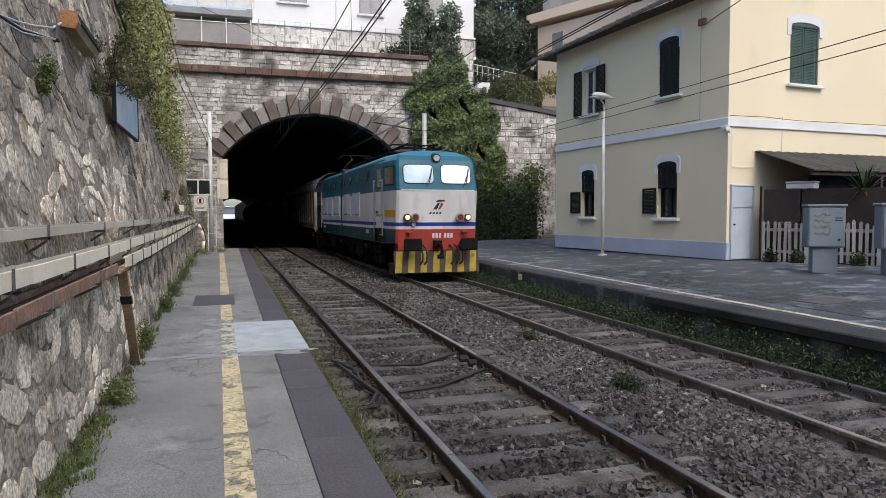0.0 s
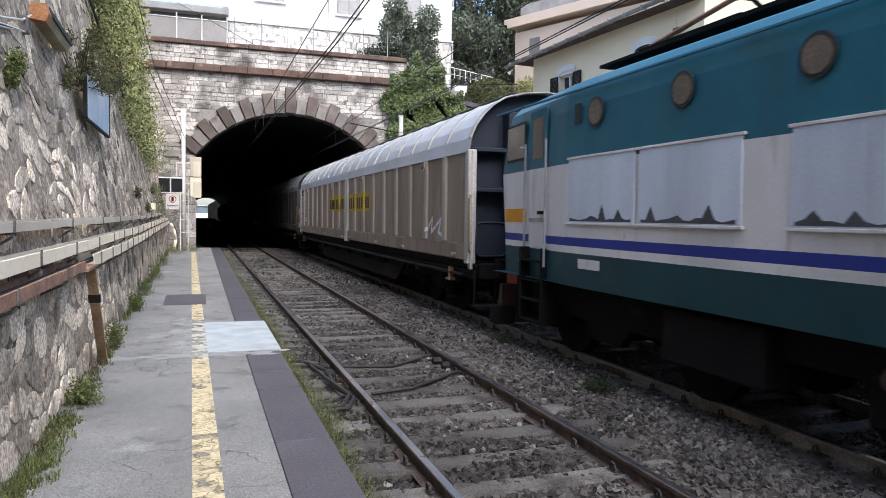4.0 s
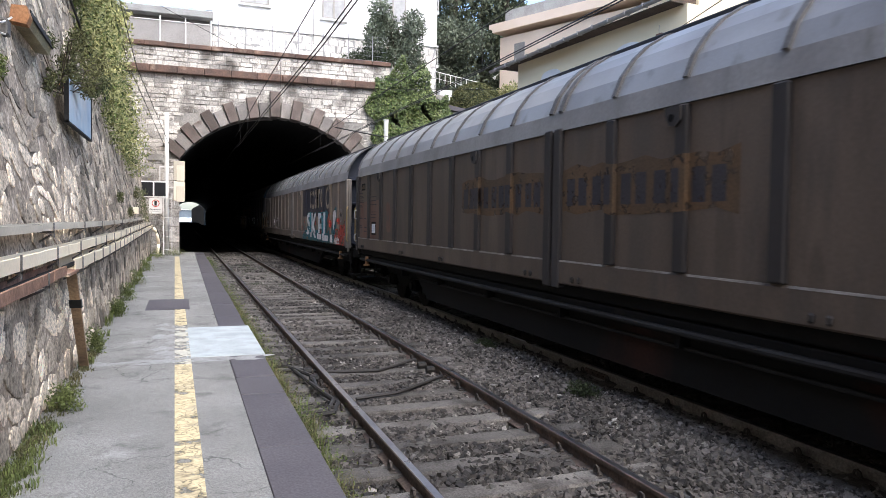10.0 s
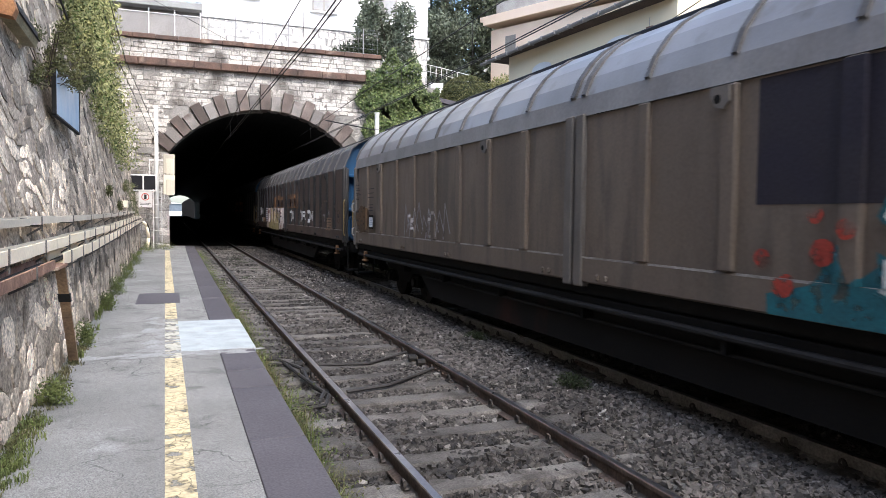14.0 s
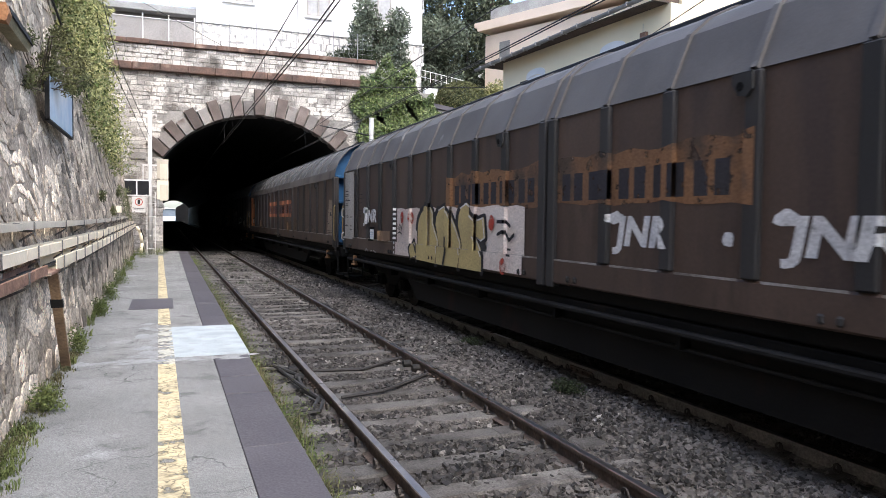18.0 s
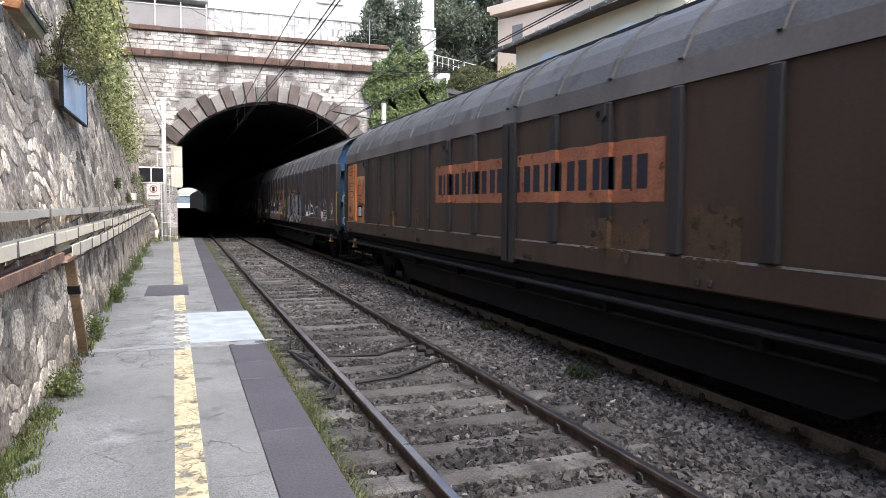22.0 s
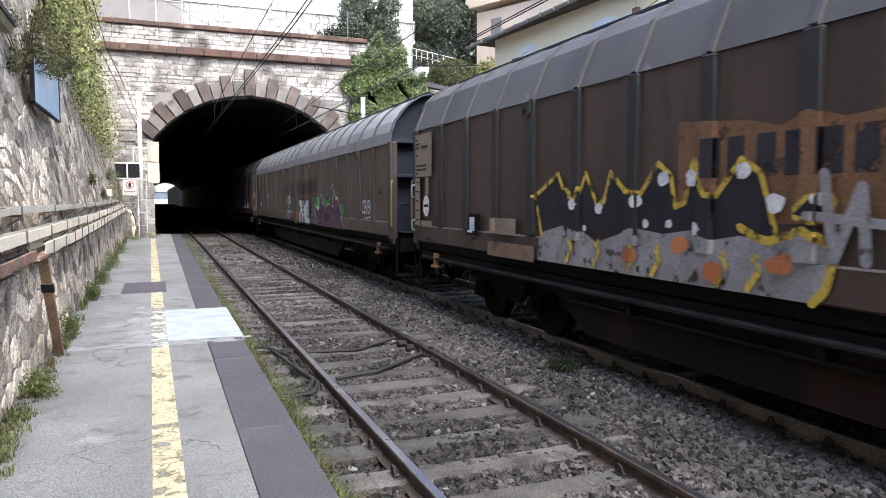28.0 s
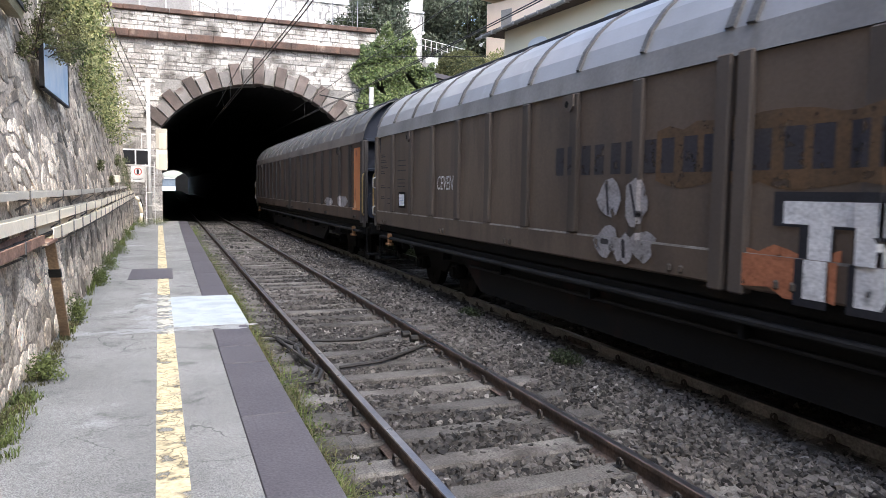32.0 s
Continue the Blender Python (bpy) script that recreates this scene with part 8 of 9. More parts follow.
    part("roof_walk", MB().box(-0.95, -0.6, 2.5, 8.3, 3.9, 3.94).box(-0.95, -0.6, 9.2, 14.6, 3.9, 3.94), TM["under"], lo)
    for y in (3.4, 4.4, 7.4, 9.6, 10.4, 13.4):
        ins = MB()
        for x in (-0.5, 0.5):
            for k in range(4):
                ins.cyl((x, y, 3.86 + k * 0.05), (x, y, 3.885 + k * 0.05), 0.07, 10)
            ins.cyl((x, y, 3.86), (x, y, 4.1), 0.03, 8)
        part("insulator", ins, M["brown_panel"], lo)
    part("roof_cable", MB().tube([(-0.5, 3.4, 4.1), (-0.5, 4.4, 4.08), (-0.5, 7.4, 4.1), (-0.45, 8.75, 4.2), (-0.5, 9.6, 4.1), (-0.5, 13.4, 4.1)], 0.025, 6), TM["under"], lo)
    part("horn", MB().cyl((0.25, 0.75, 3.93), (0.25, 0.55, 3.94), 0.025, 10, 0.045).cyl((0.25, 0.7, 3.86), (0.25, 0.7, 3.97), 0.02, 6), TM["under"], lo)
    part("aerial", MB().cyl((-0.45, 0.95, 3.86), (-0.45, 0.95, 4.08), 0.05, 8, 0.02), TM["under"], lo)
    for y0, rise in ((2.0, 0.05), (12.3, 0.5)):
        pg = part("pantograph", MB().box(-0.7, 0.7, y0, y0 + 0.08, 4.0, 4.06).box(-0.7, 0.7, y0 + 1.7, y0 + 1.78, 4.0, 4.06).box(-0.7, -0.64, y0, y0 + 1.78, 4.0, 4.06).box(0.64, 0.7, y0, y0 + 1.78, 4.0, 4.06), TM["under"], lo)
        up = 4.1 + rise
        for x in (-0.6, 0.6):
            part("lower_arm", MB().tube([(x, y0 + 1.7, 4.08), (x * 0.8, y0 - 0.3, 4.1 + rise * 0.6)], 0.03, 6), M["rust"] if rise > 0.3 else TM["under"], pg)
            part("upper_arm", MB().tube([(x * 0.8, y0 - 0.3, 4.1 + rise * 0.6), (x * 0.5, y0 + 1.3, up + 0.06)], 0.022, 6), TM["under"], pg)
        part("contact_strip", MB().tube([(-0.9, y0 + 1.3, up - 0.06), (-0.62, y0 + 1.3, up + 0.1), (0.62, y0 + 1.3, up + 0.1), (0.9, y0 + 1.3, up - 0.06)], 0.028, 6), TM["under"], pg)
    return lo


LOCO = loco()

# ---- things along the near wall ----
def trunking(name, z0, z1, y0, y1, x, mat, label, step=2.1, bracket=1.05):
    """Open channel on thin straps; x is its outer face."""
    t = thing(name, label, "cable trunking", "cable trunking")

    def bent_box(mb):
        mb.v = [(px + turn_off(py), py, pz) for px, py, pz in mb.v]
        return mb
    y = y0
    while y < y1 - 0.1:
        e = min(y + step, y1)
        dz = rng.uniform(-0.006, 0.006) + 0.005 * max(0, y - 14)
        b = wall_x(z0) + 0.02
        seg = MB().box(x - 0.008, x, y + 0.006, e - 0.006, z0 + dz, z1 + dz).box(b, x - 0.008, y + 0.006, e - 0.006, z0 + dz, z0 + dz + 0.008).box(b - 0.008, b, y + 0.006, e - 0.006, z0 + dz, z1 + dz + 0.008).box(x - 0.022, x - 0.008, y + 0.006, e - 0.006, z1 + dz - 0.006, z1 + dz)
        part("segment", bent_box(seg), mat, t)
        part("cable_run", bent_box(MB().tube([(b + 0.03, y, z0 + dz + 0.035), (b + 0.04, e, z0 + dz + 0.035)], 0.022, 6)), M["cable"], t)
        y = e
    y = y0 + 0.5
    while y < y1:
        dz = 0.005 * max(0, y - 14)
        part("bracket", bent_box(MB().box(x + 0.002, x + 0.012, y - 0.012, y + 0.012, z0 + dz - 0.06, z1 + dz + 0.012).box(wall_x(z0) - 0.02, x + 0.012, y - 0.012, y + 0.012, z0 + dz - 0.02, z0 + dz - 0.004).prism([(wall_x(z0) - 0.02, z0 + dz - 0.12), (x + 0.01, z0 + dz - 0.03), (x + 0.01, z0 + dz - 0.01), (wall_x(z0) - 0.02, z0 + dz - 0.1)], "y", y - 0.008, y + 0.008)), M["bracket"], t)
        y += bracket
    return t


trunking("cable_trunking", 1.728, 1.786, -4, 27, -1.05, M["trunk_grey"], "weathered pale metal cable trunking along the stone wall", 2.1, 2.1)
trunking("cable_trunking", 1.482, 1.578, -4, 33, -1.02, M["trunk_white"], "cream metal cable trunking on dark brackets along the wall", 2.1, 1.5)
trunking("cable_trunking", 1.32, 1.435, 7.65, 33, -0.96, M["trunk_white"], "pale cable trunking running on from the rusty post")
trunking("cable_trunking", 1.33, 1.41, -4, 7.05, -0.95, M["rust"], "rusty brown steel cable trough on the wall", 2.6, 1.6)
post = thing("trough_post", "rusty leaning steel post under the cable trough", "post")
def slab(p, q, w, d):
    """A bar from p to q, w wide across the track and d thick."""
    return MB().add([(x + i * w, y + j * d, z) for x, y, z in (p, q) for i, j in ((-0.5, -0.5), (0.5, -0.5), (0.5, 0.5), (-0.5, 0.5))], [(0, 1, 2, 3), (4, 5, 6, 7), (0, 1, 5, 4), (1, 2, 6, 5), (2, 3, 7, 6), (3, 0, 4, 7)])


part("post_shaft", slab((-1.0, 7.68, 1.32), (-1.0, 8.6, 0.2), 0.09, 0.06), M["post_rust"], post)
part("post_clamp", slab((-1.0, 7.93, 1.02), (-1.0, 8.0, 0.93), 0.11, 0.08), M["black"], post)
part("post_bracket", MB().box(-1.09, -0.94, 7.1, 7.75, 1.315, 1.34), M["rust"], post)
bent = thing("bent_pipe", "white bent cable duct at the end of the trunking", "pipe")
part("duct", MB().tube([(-1.18, 32.9, 1.38), (-1.06, 33.1, 1.2), (-0.98, 33.2, 0.7), (-1.04, 33.2, 0.25)], 0.07, 10), M["trunk_white"], bent, smooth=True)
part("duct_cable", MB().tube([(-1.03, 33.0, 1.3), (-0.94, 33.2, 1.0), (-0.92, 33.3, 0.3)], 0.03, 8), M["cable"], bent)

# blue station sign, plain
sg = thing("station_sign", "blue enamelled sign panel on the stone wall, pale with a painted sky reflection", "sign")
part("panel", MB().box(-1.3, -1.27, 9.55, 11.8, 3.0, 3.62, 0.006), M["sign_pale"], sg)
part("frame", MB().box(-1.31, -1.26, 9.52, 9.55, 2.98, 3.63).box(-1.31, -1.26, 11.8, 11.83, 2.98, 3.63).box(-1.31, -1.26, 9.52, 11.83, 2.975, 3.0), M["black"], sg)
for y in (10.0, 11.4):
    part("bracket", MB().box(wall_x(3.5) - 0.05, -1.3, y - 0.03, y + 0.03, 3.45, 3.5), M["rust"], sg)

# trough-shaped floodlight
fl_ = thing("wall_floodlight", "rusty box floodlight hanging from the wall", "lamp", at=pose(-1.36, 7.45, 3.68, -2, 0, 0))
part("housing", MB().prism([(-0.09, -0.06), (0.04, -0.08), (0.065, -0.01), (0.04, 0.07), (-0.07, 0.07)], "y", 0, 1.15), M["flood_side"], fl_)
part("end_cap", MB().prism([(-0.095, -0.068), (0.046, -0.088), (0.072, -0.01), (0.046, 0.078), (-0.075, 0.078)], "y", -0.04, 0.1), M["flood_rust"], fl_)
part("dark_cover", MB().prism([(-0.07, 0.07), (0.04, 0.07), (0.08, 0.0), (0.07, -0.01), (0.055, 0.085), (-0.07, 0.085)], "y", 0.1, 1.17), M["black"], fl_)
part("bracket", MB().box(-0.2, 0.0, 0.5, 0.54, 0.06, 0.1), M["black"], fl_)
part("wall_plate", MB().box(-0.12, -0.02, -0.45, -0.32, -0.3, -0.16, 0.01), M["bracket"], fl_)
cb_ = thing("wall_cables", "bundle of black and dirty white cables strung along the wall", "cable")
part("cable", MB().tube([(-1.4, 3.0, 3.05), (-1.4, 5.39, 3.177), (-1.4, 5.8, 3.24), (-1.4, 6.27, 3.33), (-1.4, 6.9, 3.47), (-1.4, 7.25, 3.6)], 0.009, 6), M["cable_white"], cb_)
for dx, dz in ((0, 0), (0.01, 0.018), (-0.01, 0.03)):
    part("cable", MB().tube([(-1.4 + dx, 3.0, 3.04 + dz), (-1.4 + dx, 5.39, 3.147 + dz), (-1.4, 5.94, 3.195 + dz), (-1.4, 7.0, 3.394)], 0.008, 6), M["cable_white"] if dz != 0.018 else M["cable"], cb_)
part("cable", MB().tube([(-2.0, 11.6, 5.0), (-2.0, 12.77, 5.15), (-2.0, 14.55, 5.37), (-2.0, 16.0, 5.34), (-2.0, 17.2, 5.42)], 0.025, 6), M["cable"], cb_)
part("cable", MB().tube([(wall_x(5.3) + 0.08, 8.0, 6.2), (wall_x(5.2) + 0.06, 11, 5.4), (wall_x(4.9) + 0.05, 14, 4.9), (wall_x(4) + 0.05, 16, 4.2)], 0.02, 6), M["cable"], cb_)
whole("wall_box", MB().box(wall_x(2) + turn_off(23) - 0.02, wall_x(2) + turn_off(23) + 0.12, 22.5, 23.1, 1.95, 2.15, 0.01), M["trunk_white"], "small pale junction box on the stone wall", "junction box")

# signal mast beside the tunnel mouth
ms = thing("signal_mast", "white signal mast with black panels, ladder and equipment boxes", "signal mast", at=pose(-0.66, 33.55, 0.2))
part("mast_pole", MB().cyl((0, 0, 0), (0, 0, 6.2), 0.095, 14, 0.085), M["white_metal"], ms, smooth=True)
fp = part("panel_frame", MB().box(-1.08, 0.02, -0.16, -0.12, 2.52, 3.24, 0.01), M["white_metal"], ms)
for x0 in (-1.02, -0.5):
    part("black_panel", MB().box(x0, x0 + 0.46, -0.18, -0.16, 2.58, 3.18, 0.005), M["dark"], fp, "black display panel")
ne = part("warning_board", MB().box(-0.72, -0.18, -0.16, -0.13, 1.82, 2.5, 0.005), M["white_metal"], ms, "white warning board with a red ring")
rg = MB()
for k in range(20):
    a, b = 2 * math.pi * k / 20, 2 * math.pi * (k + 1) / 20
    rg.prism([(-0.45 + 0.16 * math.cos(a), 2.27 + 0.16 * math.sin(a)), (-0.45 + 0.16 * math.cos(b), 2.27 + 0.16 * math.sin(b)), (-0.45 + 0.125 * math.cos(b), 2.27 + 0.125 * math.sin(b)), (-0.45 + 0.125 * math.cos(a), 2.27 + 0.125 * math.sin(a))], "y", -0.166, -0.16)
part("red_ring", rg, M["red"], ne)
part("dark_figure", MB().box(-0.5, -0.4, -0.166, -0.16, 2.17, 2.37), M["black"], ne, "plain dark bar")
for z0, u in ((1.98, -0.24), (1.92, -0.3)):
    part("text_bar", MB().box(-0.66, u, -0.164, -0.16, z0, z0 + 0.02), M["black"], ne)
for z0 in (3.3, 2.4):
    b_ = part("equipment_box", MB().box(0.28, 0.75, -0.15, 0.25, z0, z0 + 0.85, 0.015), M["trunk_grey"], ms)
    part("box_door", MB().box(0.4, 0.72, -0.175, -0.15, z0 - 0.05, z0 + 0.65, 0.01), M["trunk_grey"], b_)
part("arm", MB().box(-0.3, 0.35, -0.05, 0.0, 3.85, 3.92).box(0.0, 0.35, -0.05, 0.0, 2.95, 3.0).box(0.3, 0.34, -0.05, 0.0, 2.2, 3.9).box(-0.3, -0.26, -0.05, 0.0, 3.2, 3.9), M["white_metal"], ms)
ld = part("ladder", MB().box(-0.14, -0.11, -0.32, -0.28, 0.0, 2.6).box(0.2, 0.23, -0.32, -0.28, 0.0, 2.7), M["white_metal"], ms)
for k in range(9):
    part("rung", MB().cyl((-0.13, -0.3, 0.25 + 0.28 * k), (0.22, -0.3, 0.25 + 0.28 * k), 0.014, 6), M["white_metal"], ld)
m2 = thing("line_mast", "white steel mast behind the far track", "mast", at=pose(9.3, 33.6, 0.3))
part("mast_pole", MB().cyl((0, 0, 0), (0, 0, 6.4), 0.11, 12), M["white_metal"], m2)
part("cap", MB().cyl((0, 0, 6.4), (0, 0, 6.46), 0.13, 12), M["white_metal"], m2)
part("bracket_arm", MB().tube([(0, 0, 5.6), (-2.6, -0.4, 5.9)], 0.03, 6), M["black"], m2)

# ---- overhead lines ----
ow = thing("overhead_line", "thin black overhead wires over both tracks", "overhead line")
def wire(name, pts, r=0.011):
    part(name, MB().tube(pts, r, 5), M["wire"], ow)
for cx, z in ((R1, 5.25), (R2, 5.15)):
    wire("contact_wire", [(cx - 0.12, -8, z), (cx + 0.1, 14, z), (cx - 0.05, 34.8, z - 0.02), (cx, 80, z - 0.1)], 0.012)
    wire("contact_wire", [(cx - 0.04, -8, z), (cx + 0.18, 14, z), (cx + 0.03, 34.8, z - 0.02)], 0.012)
    wire("carrier_wire", [(cx, -8, z + 1.1), (cx, 8, z + 0.85), (cx, 22, z + 0.75), (cx, 36, z + 0.55)], 0.011)
    for y in (4, 9, 14, 19, 24, 29, 33):
        wire("dropper", [(cx + 0.02, y, z), (cx, y, z + 0.8)], 0.005)
for dx, dz in ((0, 0.04), (-0.1, -0.18)):
    wire("feeder_wire", [(9.0 + dx, -6, 4.62 + dz), (9.0 + dx, 8, 4.42 + dz), (9.1 + dx, 20, 4.4 + dz), (9.2, 33.6, 5.9 + dz)], 0.008)
for dx in (0.0, 0.22):
    wire("anchor_wire", [(-0.75 + dx, 33.6, 5.0), (-1.55 + dx, 24, 6.5), (-2.2 + dx, 14, 9.6)], 0.011)
wire("service_wire", [(12.75, 16.9, 7.1), (10.5, 6, 7.6), (9, -6, 8.2)], 0.012)
wire("service_wire", [(11.6, 25.2, 7.0), (6, 34.9, 8.2), (-1, 37, 12)], 0.012)

# ---- cables and scraps on the near track ----
tc_ = thing("track_cables", "black bonding cables lying over the sleepers", "cable")
part("cable", MB().tube([(0.95, 9.2, -0.1), (1.5, 9.15, -0.08), (1.75, 9.0, -0.1), (2.4, 8.85, -0.09), (2.9, 9.25, -0.08), (3.05, 9.3, -0.06)], 0.02, 6), M["cable"], tc_)
part("cable", MB().tube([(1.8, 7.55, -0.1), (2.3, 7.65, -0.09), (2.75, 8.0, -0.08), (3.06, 8.25, -0.07)], 0.02, 6), M["cable"], tc_)
part("cable", MB().tube([(1.0, 9.6, -0.1), (1.3, 9.3, -0.06), (1.5, 8.6, -0.05), (1.45, 7.9, -0.08), (1.55, 7.3, -0.06), (1.45, 7.0, -0.08), (1.2, 6.95, -0.09)], 0.022, 6), M["cable"], tc_)
part("cable", MB().tube([(1.35, 9.1, -0.07), (1.42, 8.2, -0.05), (1.52, 7.4, -0.05), (1.4, 7.1, -0.08), (1.15, 7.08, -0.09)], 0.022, 6), M["cable"], tc_)
for x, y in ((1.5, 8.95), (1.5, 8.5), (3.0, 8.9), (3.02, 8.6)):
    part("clamp", MB().cyl((x - 0.05, y, -0.06), (x + 0.05, y, -0.06), 0.045, 8), M["black"], tc_)
rng = np.random.default_rng(77)
for k in range(10):
    r_ = rng.uniform(0.022, 0.05)
    x, y = (rng.uniform(3.35, 3.55), rng.uniform(5.5, 14)) if k < 3 else (rng.uniform(1.05, 7.0), rng.uniform(6, 15))
    v = [(r_ * a * rng.uniform(0.7, 1.1), r_ * b * rng.uniform(0.7, 1.1), r_ * 0.6 * c * rng.uniform(0.7, 1.1)) for c in (-1, 1) for b in (-1, 1) for a in (-1, 1)]
    whole("pale_stone", MB().add(v, [(0, 2, 3, 1), (4, 5, 7, 6), (0, 1, 5, 4), (2, 6, 7, 3), (0, 4, 6, 2), (1, 3, 7, 5)]), M["pale_ballast"], "loose pale stone lying on the ballast", "stone", "pale stones", at=pose(x, y, float(bed(x, y)) + 0.03, 0, 0, rng.uniform(0, 90)))
bt = thing("litter_bag", "crumpled white plastic litter on the ballast", "litter", at=pose(3.95, 5.8, float(bed(3.95, 5.8)) + 0.03))
lv, lf = leaves(rng, clump_points(rng, 40, [(0, 0, 0)], [0.06]), 0.035)
part("crumpled_sheet", raw_mesh("crumpled_sheet", lv, lf, M["concrete"]), None, bt)
dp = MB().box(0, 0.75, -0.02, 0.0, 0, 0.16, 0.005)
whole("platform_plate", dp, M["trunk_white"], "pale name plate fixed to the platform face", "sign", at=pose(7.5, 17.6, 0.1, 0, 0, -85))


# ---- plants ----
def plant(name, label, category, pts, size, mat, flat=None, spread=0.5, stems=(), group="", kind="", leafname="foliage", droop=0.0):
    t = thing(name, label, category, group, kind=kind)
    pts = np.asarray(pts)
    cuts = 5 if len(pts) > 8000 and np.ptp(pts[:, 1]) + np.ptp(pts[:, 0]) > 4 else 1
    axis = int(np.argmax(np.ptp(pts[:, :2], axis=0)))
    order = np.argsort(pts[:, axis] + 0.5 * np.sin(2.5 * pts[:, 2]))
    for chunk in np.array_split(order, cuts):
        v, f = leaves(rng, pts[chunk], size, flat, spread, droop)
        part(leafname, raw_mesh(leafname, v, f, mat), None, t)
    for k, (path, r) in enumerate(stems):
        mb = MB()
        for j, (a, b) in enumerate(zip(path[:-1], path[1:])):
            mb.cyl(a, b, r * (1 - 0.7 * j / len(path)), 7, r * (1 - 0.7 * (j + 1) / len(path)))
        part("trunk" if k == 0 else "branch", mb, M["bark"], t)
    return t


def weeds(n, y0, y1, xf, z, h, mat, name, label, size=0.05):
    """Clumps of upright blades and small leaves."""
    pts = []
    for _ in range(n):
        y = rng.uniform(y0, y1); x = xf(y)
        m = int(rng.integers(26, 80))
        hh = h * rng.uniform(0.4, 1.2)
        c = np.stack([x + rng.normal(0, 0.05 + 0.3 * hh, m), y + rng.normal(0, 0.07 + 0.3 * hh, m), z + rng.uniform(0, hh, m)], 1)
        pts.append(c)
    pts = np.concatenate(pts)
    v, f = leaves(rng, pts, size * 0.55, None, 0.5)
    return tagged(new(name, raw_mesh(name, v, f, mat)), label, "plants", kind="stuff")


def grass(n, place, h, mat, name, label, width=0.004):
    """Tufts of thin bent blades."""
    vs = []
    for _ in range(n):
        x, y, z = place()
        m = int(rng.integers(14, 34))
        hh = h * rng.uniform(0.4, 1.3)
        base = np.stack([x + rng.normal(0, 0.03, m), y + rng.normal(0, 0.05, m), np.full(m, z)], 1)
        a = rng.uniform(0, 2 * math.pi, m)
        lean = rng.uniform(0.15, 0.9, (m, 1))
        d = np.stack([np.cos(a), np.sin(a), np.zeros(m)], 1)
        side = np.stack([-np.sin(a), np.cos(a), np.zeros(m)], 1) * width * rng.uniform(0.7, 1.5, (m, 1))
        ln = hh * rng.uniform(0.6, 1.2, (m, 1))
        mid = base + d * ln * lean * 0.35 + np.array((0, 0, 1.0)) * ln * 0.6
        tip = base + d * ln * lean + np.array((0, 0, 1.0)) * ln * (1.05 - 0.45 * lean)
        vs.append(np.stack([base - side, base + side, mid + side * 0.8, mid - side * 0.8, mid - side * 0.8, mid + side * 0.8, tip + side * 0.1, tip - side * 0.1], 1))
    v = np.concatenate(vs).reshape(-1, 3)
    return tagged(new(name, raw_mesh(name, v, np.arange(len(v)).reshape(-1, 4), mat)), label, "plants", kind="stuff")


def foot(y0, y1, out):
    def place():
        y = rng.uniform(y0, y1)
        return -1.05 + turn_off(y) + abs(rng.normal(0, out)), y, P1
    return place


def verge(y0, y1):
    return lambda: (0.98 + abs(rng.normal(0, 0.07)), rng.uniform(y0, y1), -0.18)


grass(120, foot(2.8, 6.3, 0.08), 0.06, M["leaf_weed"], "wall_grass", "low yellowing grass along the wall foot")
grass(110, foot(2.8, 9.5, 0.045), 0.05, M["dry_grass"], "dry_wall_grass", "dry grass and litter along the wall foot")
grass(34, foot(8, 33, 0.05), 0.15, M["leaf_weed"], "wall_weeds", "green weeds along the wall foot", 0.006)
grass(170, verge(2.6, 16), 0.2, M["leaf_weed"], "verge_grass", "green grass along the platform's edge")
grass(230, verge(2.6, 16), 0.22, M["dry_grass"], "dry_verge_grass", "dry grass along the platform's edge")
weeds(230, 2.6, 34, lambda y: 1.0 + abs(rng.normal(0, 0.06)), -0.16, 0.28, M["leaf"], "edge_weeds", "green weeds growing along the platform edge", 0.028)
weeds(110, 2.6, 20, lambda y: 1.0 + abs(rng.normal(0, 0.07)), -0.16, 0.2, M["dry_grass"], "edge_grass", "dry grass along the platform edge", 0.024)
weeds(800, 3.5, 26, lambda y: 7.16 + rng.normal(0, 0.15), -0.28, 0.42, M["leaf_dark"], "far_edge_weeds", "dark weeds along the far platform's foot", 0.05)
weeds(26, 4, 16, lambda y: 7.2 + rng.normal(0, 0.14), -0.26, 0.42, M["leaf_weed"], "far_edge_flowers", "yellow-green weeds along the far platform's foot", 0.04)
weeds(30, 20, 32, lambda y: rng.uniform(1.9, 3.0), -0.16, 0.1, M["leaf_dark"], "track_weeds", "low dark weeds between the rails", 0.035)
for x, y, s, h in ((-0.95, 6.75, 0.15, 0.26), (-0.99, 9.45, 0.12, 0.38), (-1.02, 12.9, 0.14, 0.36), (-1.05, 15.3, 0.16, 0.42), (-1.08, 18.8, 0.2, 0.45), (-1.1, 23.5, 0.22, 0.5), (4.25, 6.9, 0.16, 0.22), (4.5, 10.2, 0.15, 0.18), (-0.4, 33.0, 0.4, 0.4), (-0.95, 30.5, 0.3, 0.5)):
    z = P1 if x < 0.9 else float(bed(x, y))
    pts = clump_points(rng, 1100, [(x, y, z + h * 0.45), (x + s * 0.4, y - s * 0.5, z + h * 0.3), (x, y + s * 0.7, z + h * 0.3)], [(s, s, h * 0.55)] * 3, 0.1)
    pts = pts[pts[:, 2] > z]
    plant("weed_clump", "bushy green weed growing from the crack" if x < 0.9 else "small dark weed growing in the ballast", "weed", pts, 0.017, M["leaf_weed"] if x < 0.9 else M["leaf_dark"], group="weed clumps")
# creeper and shrubs on the stone wall
def on_wall(n, y0, y1, lo, hi, out):
    y = rng.uniform(y0, y1, n)
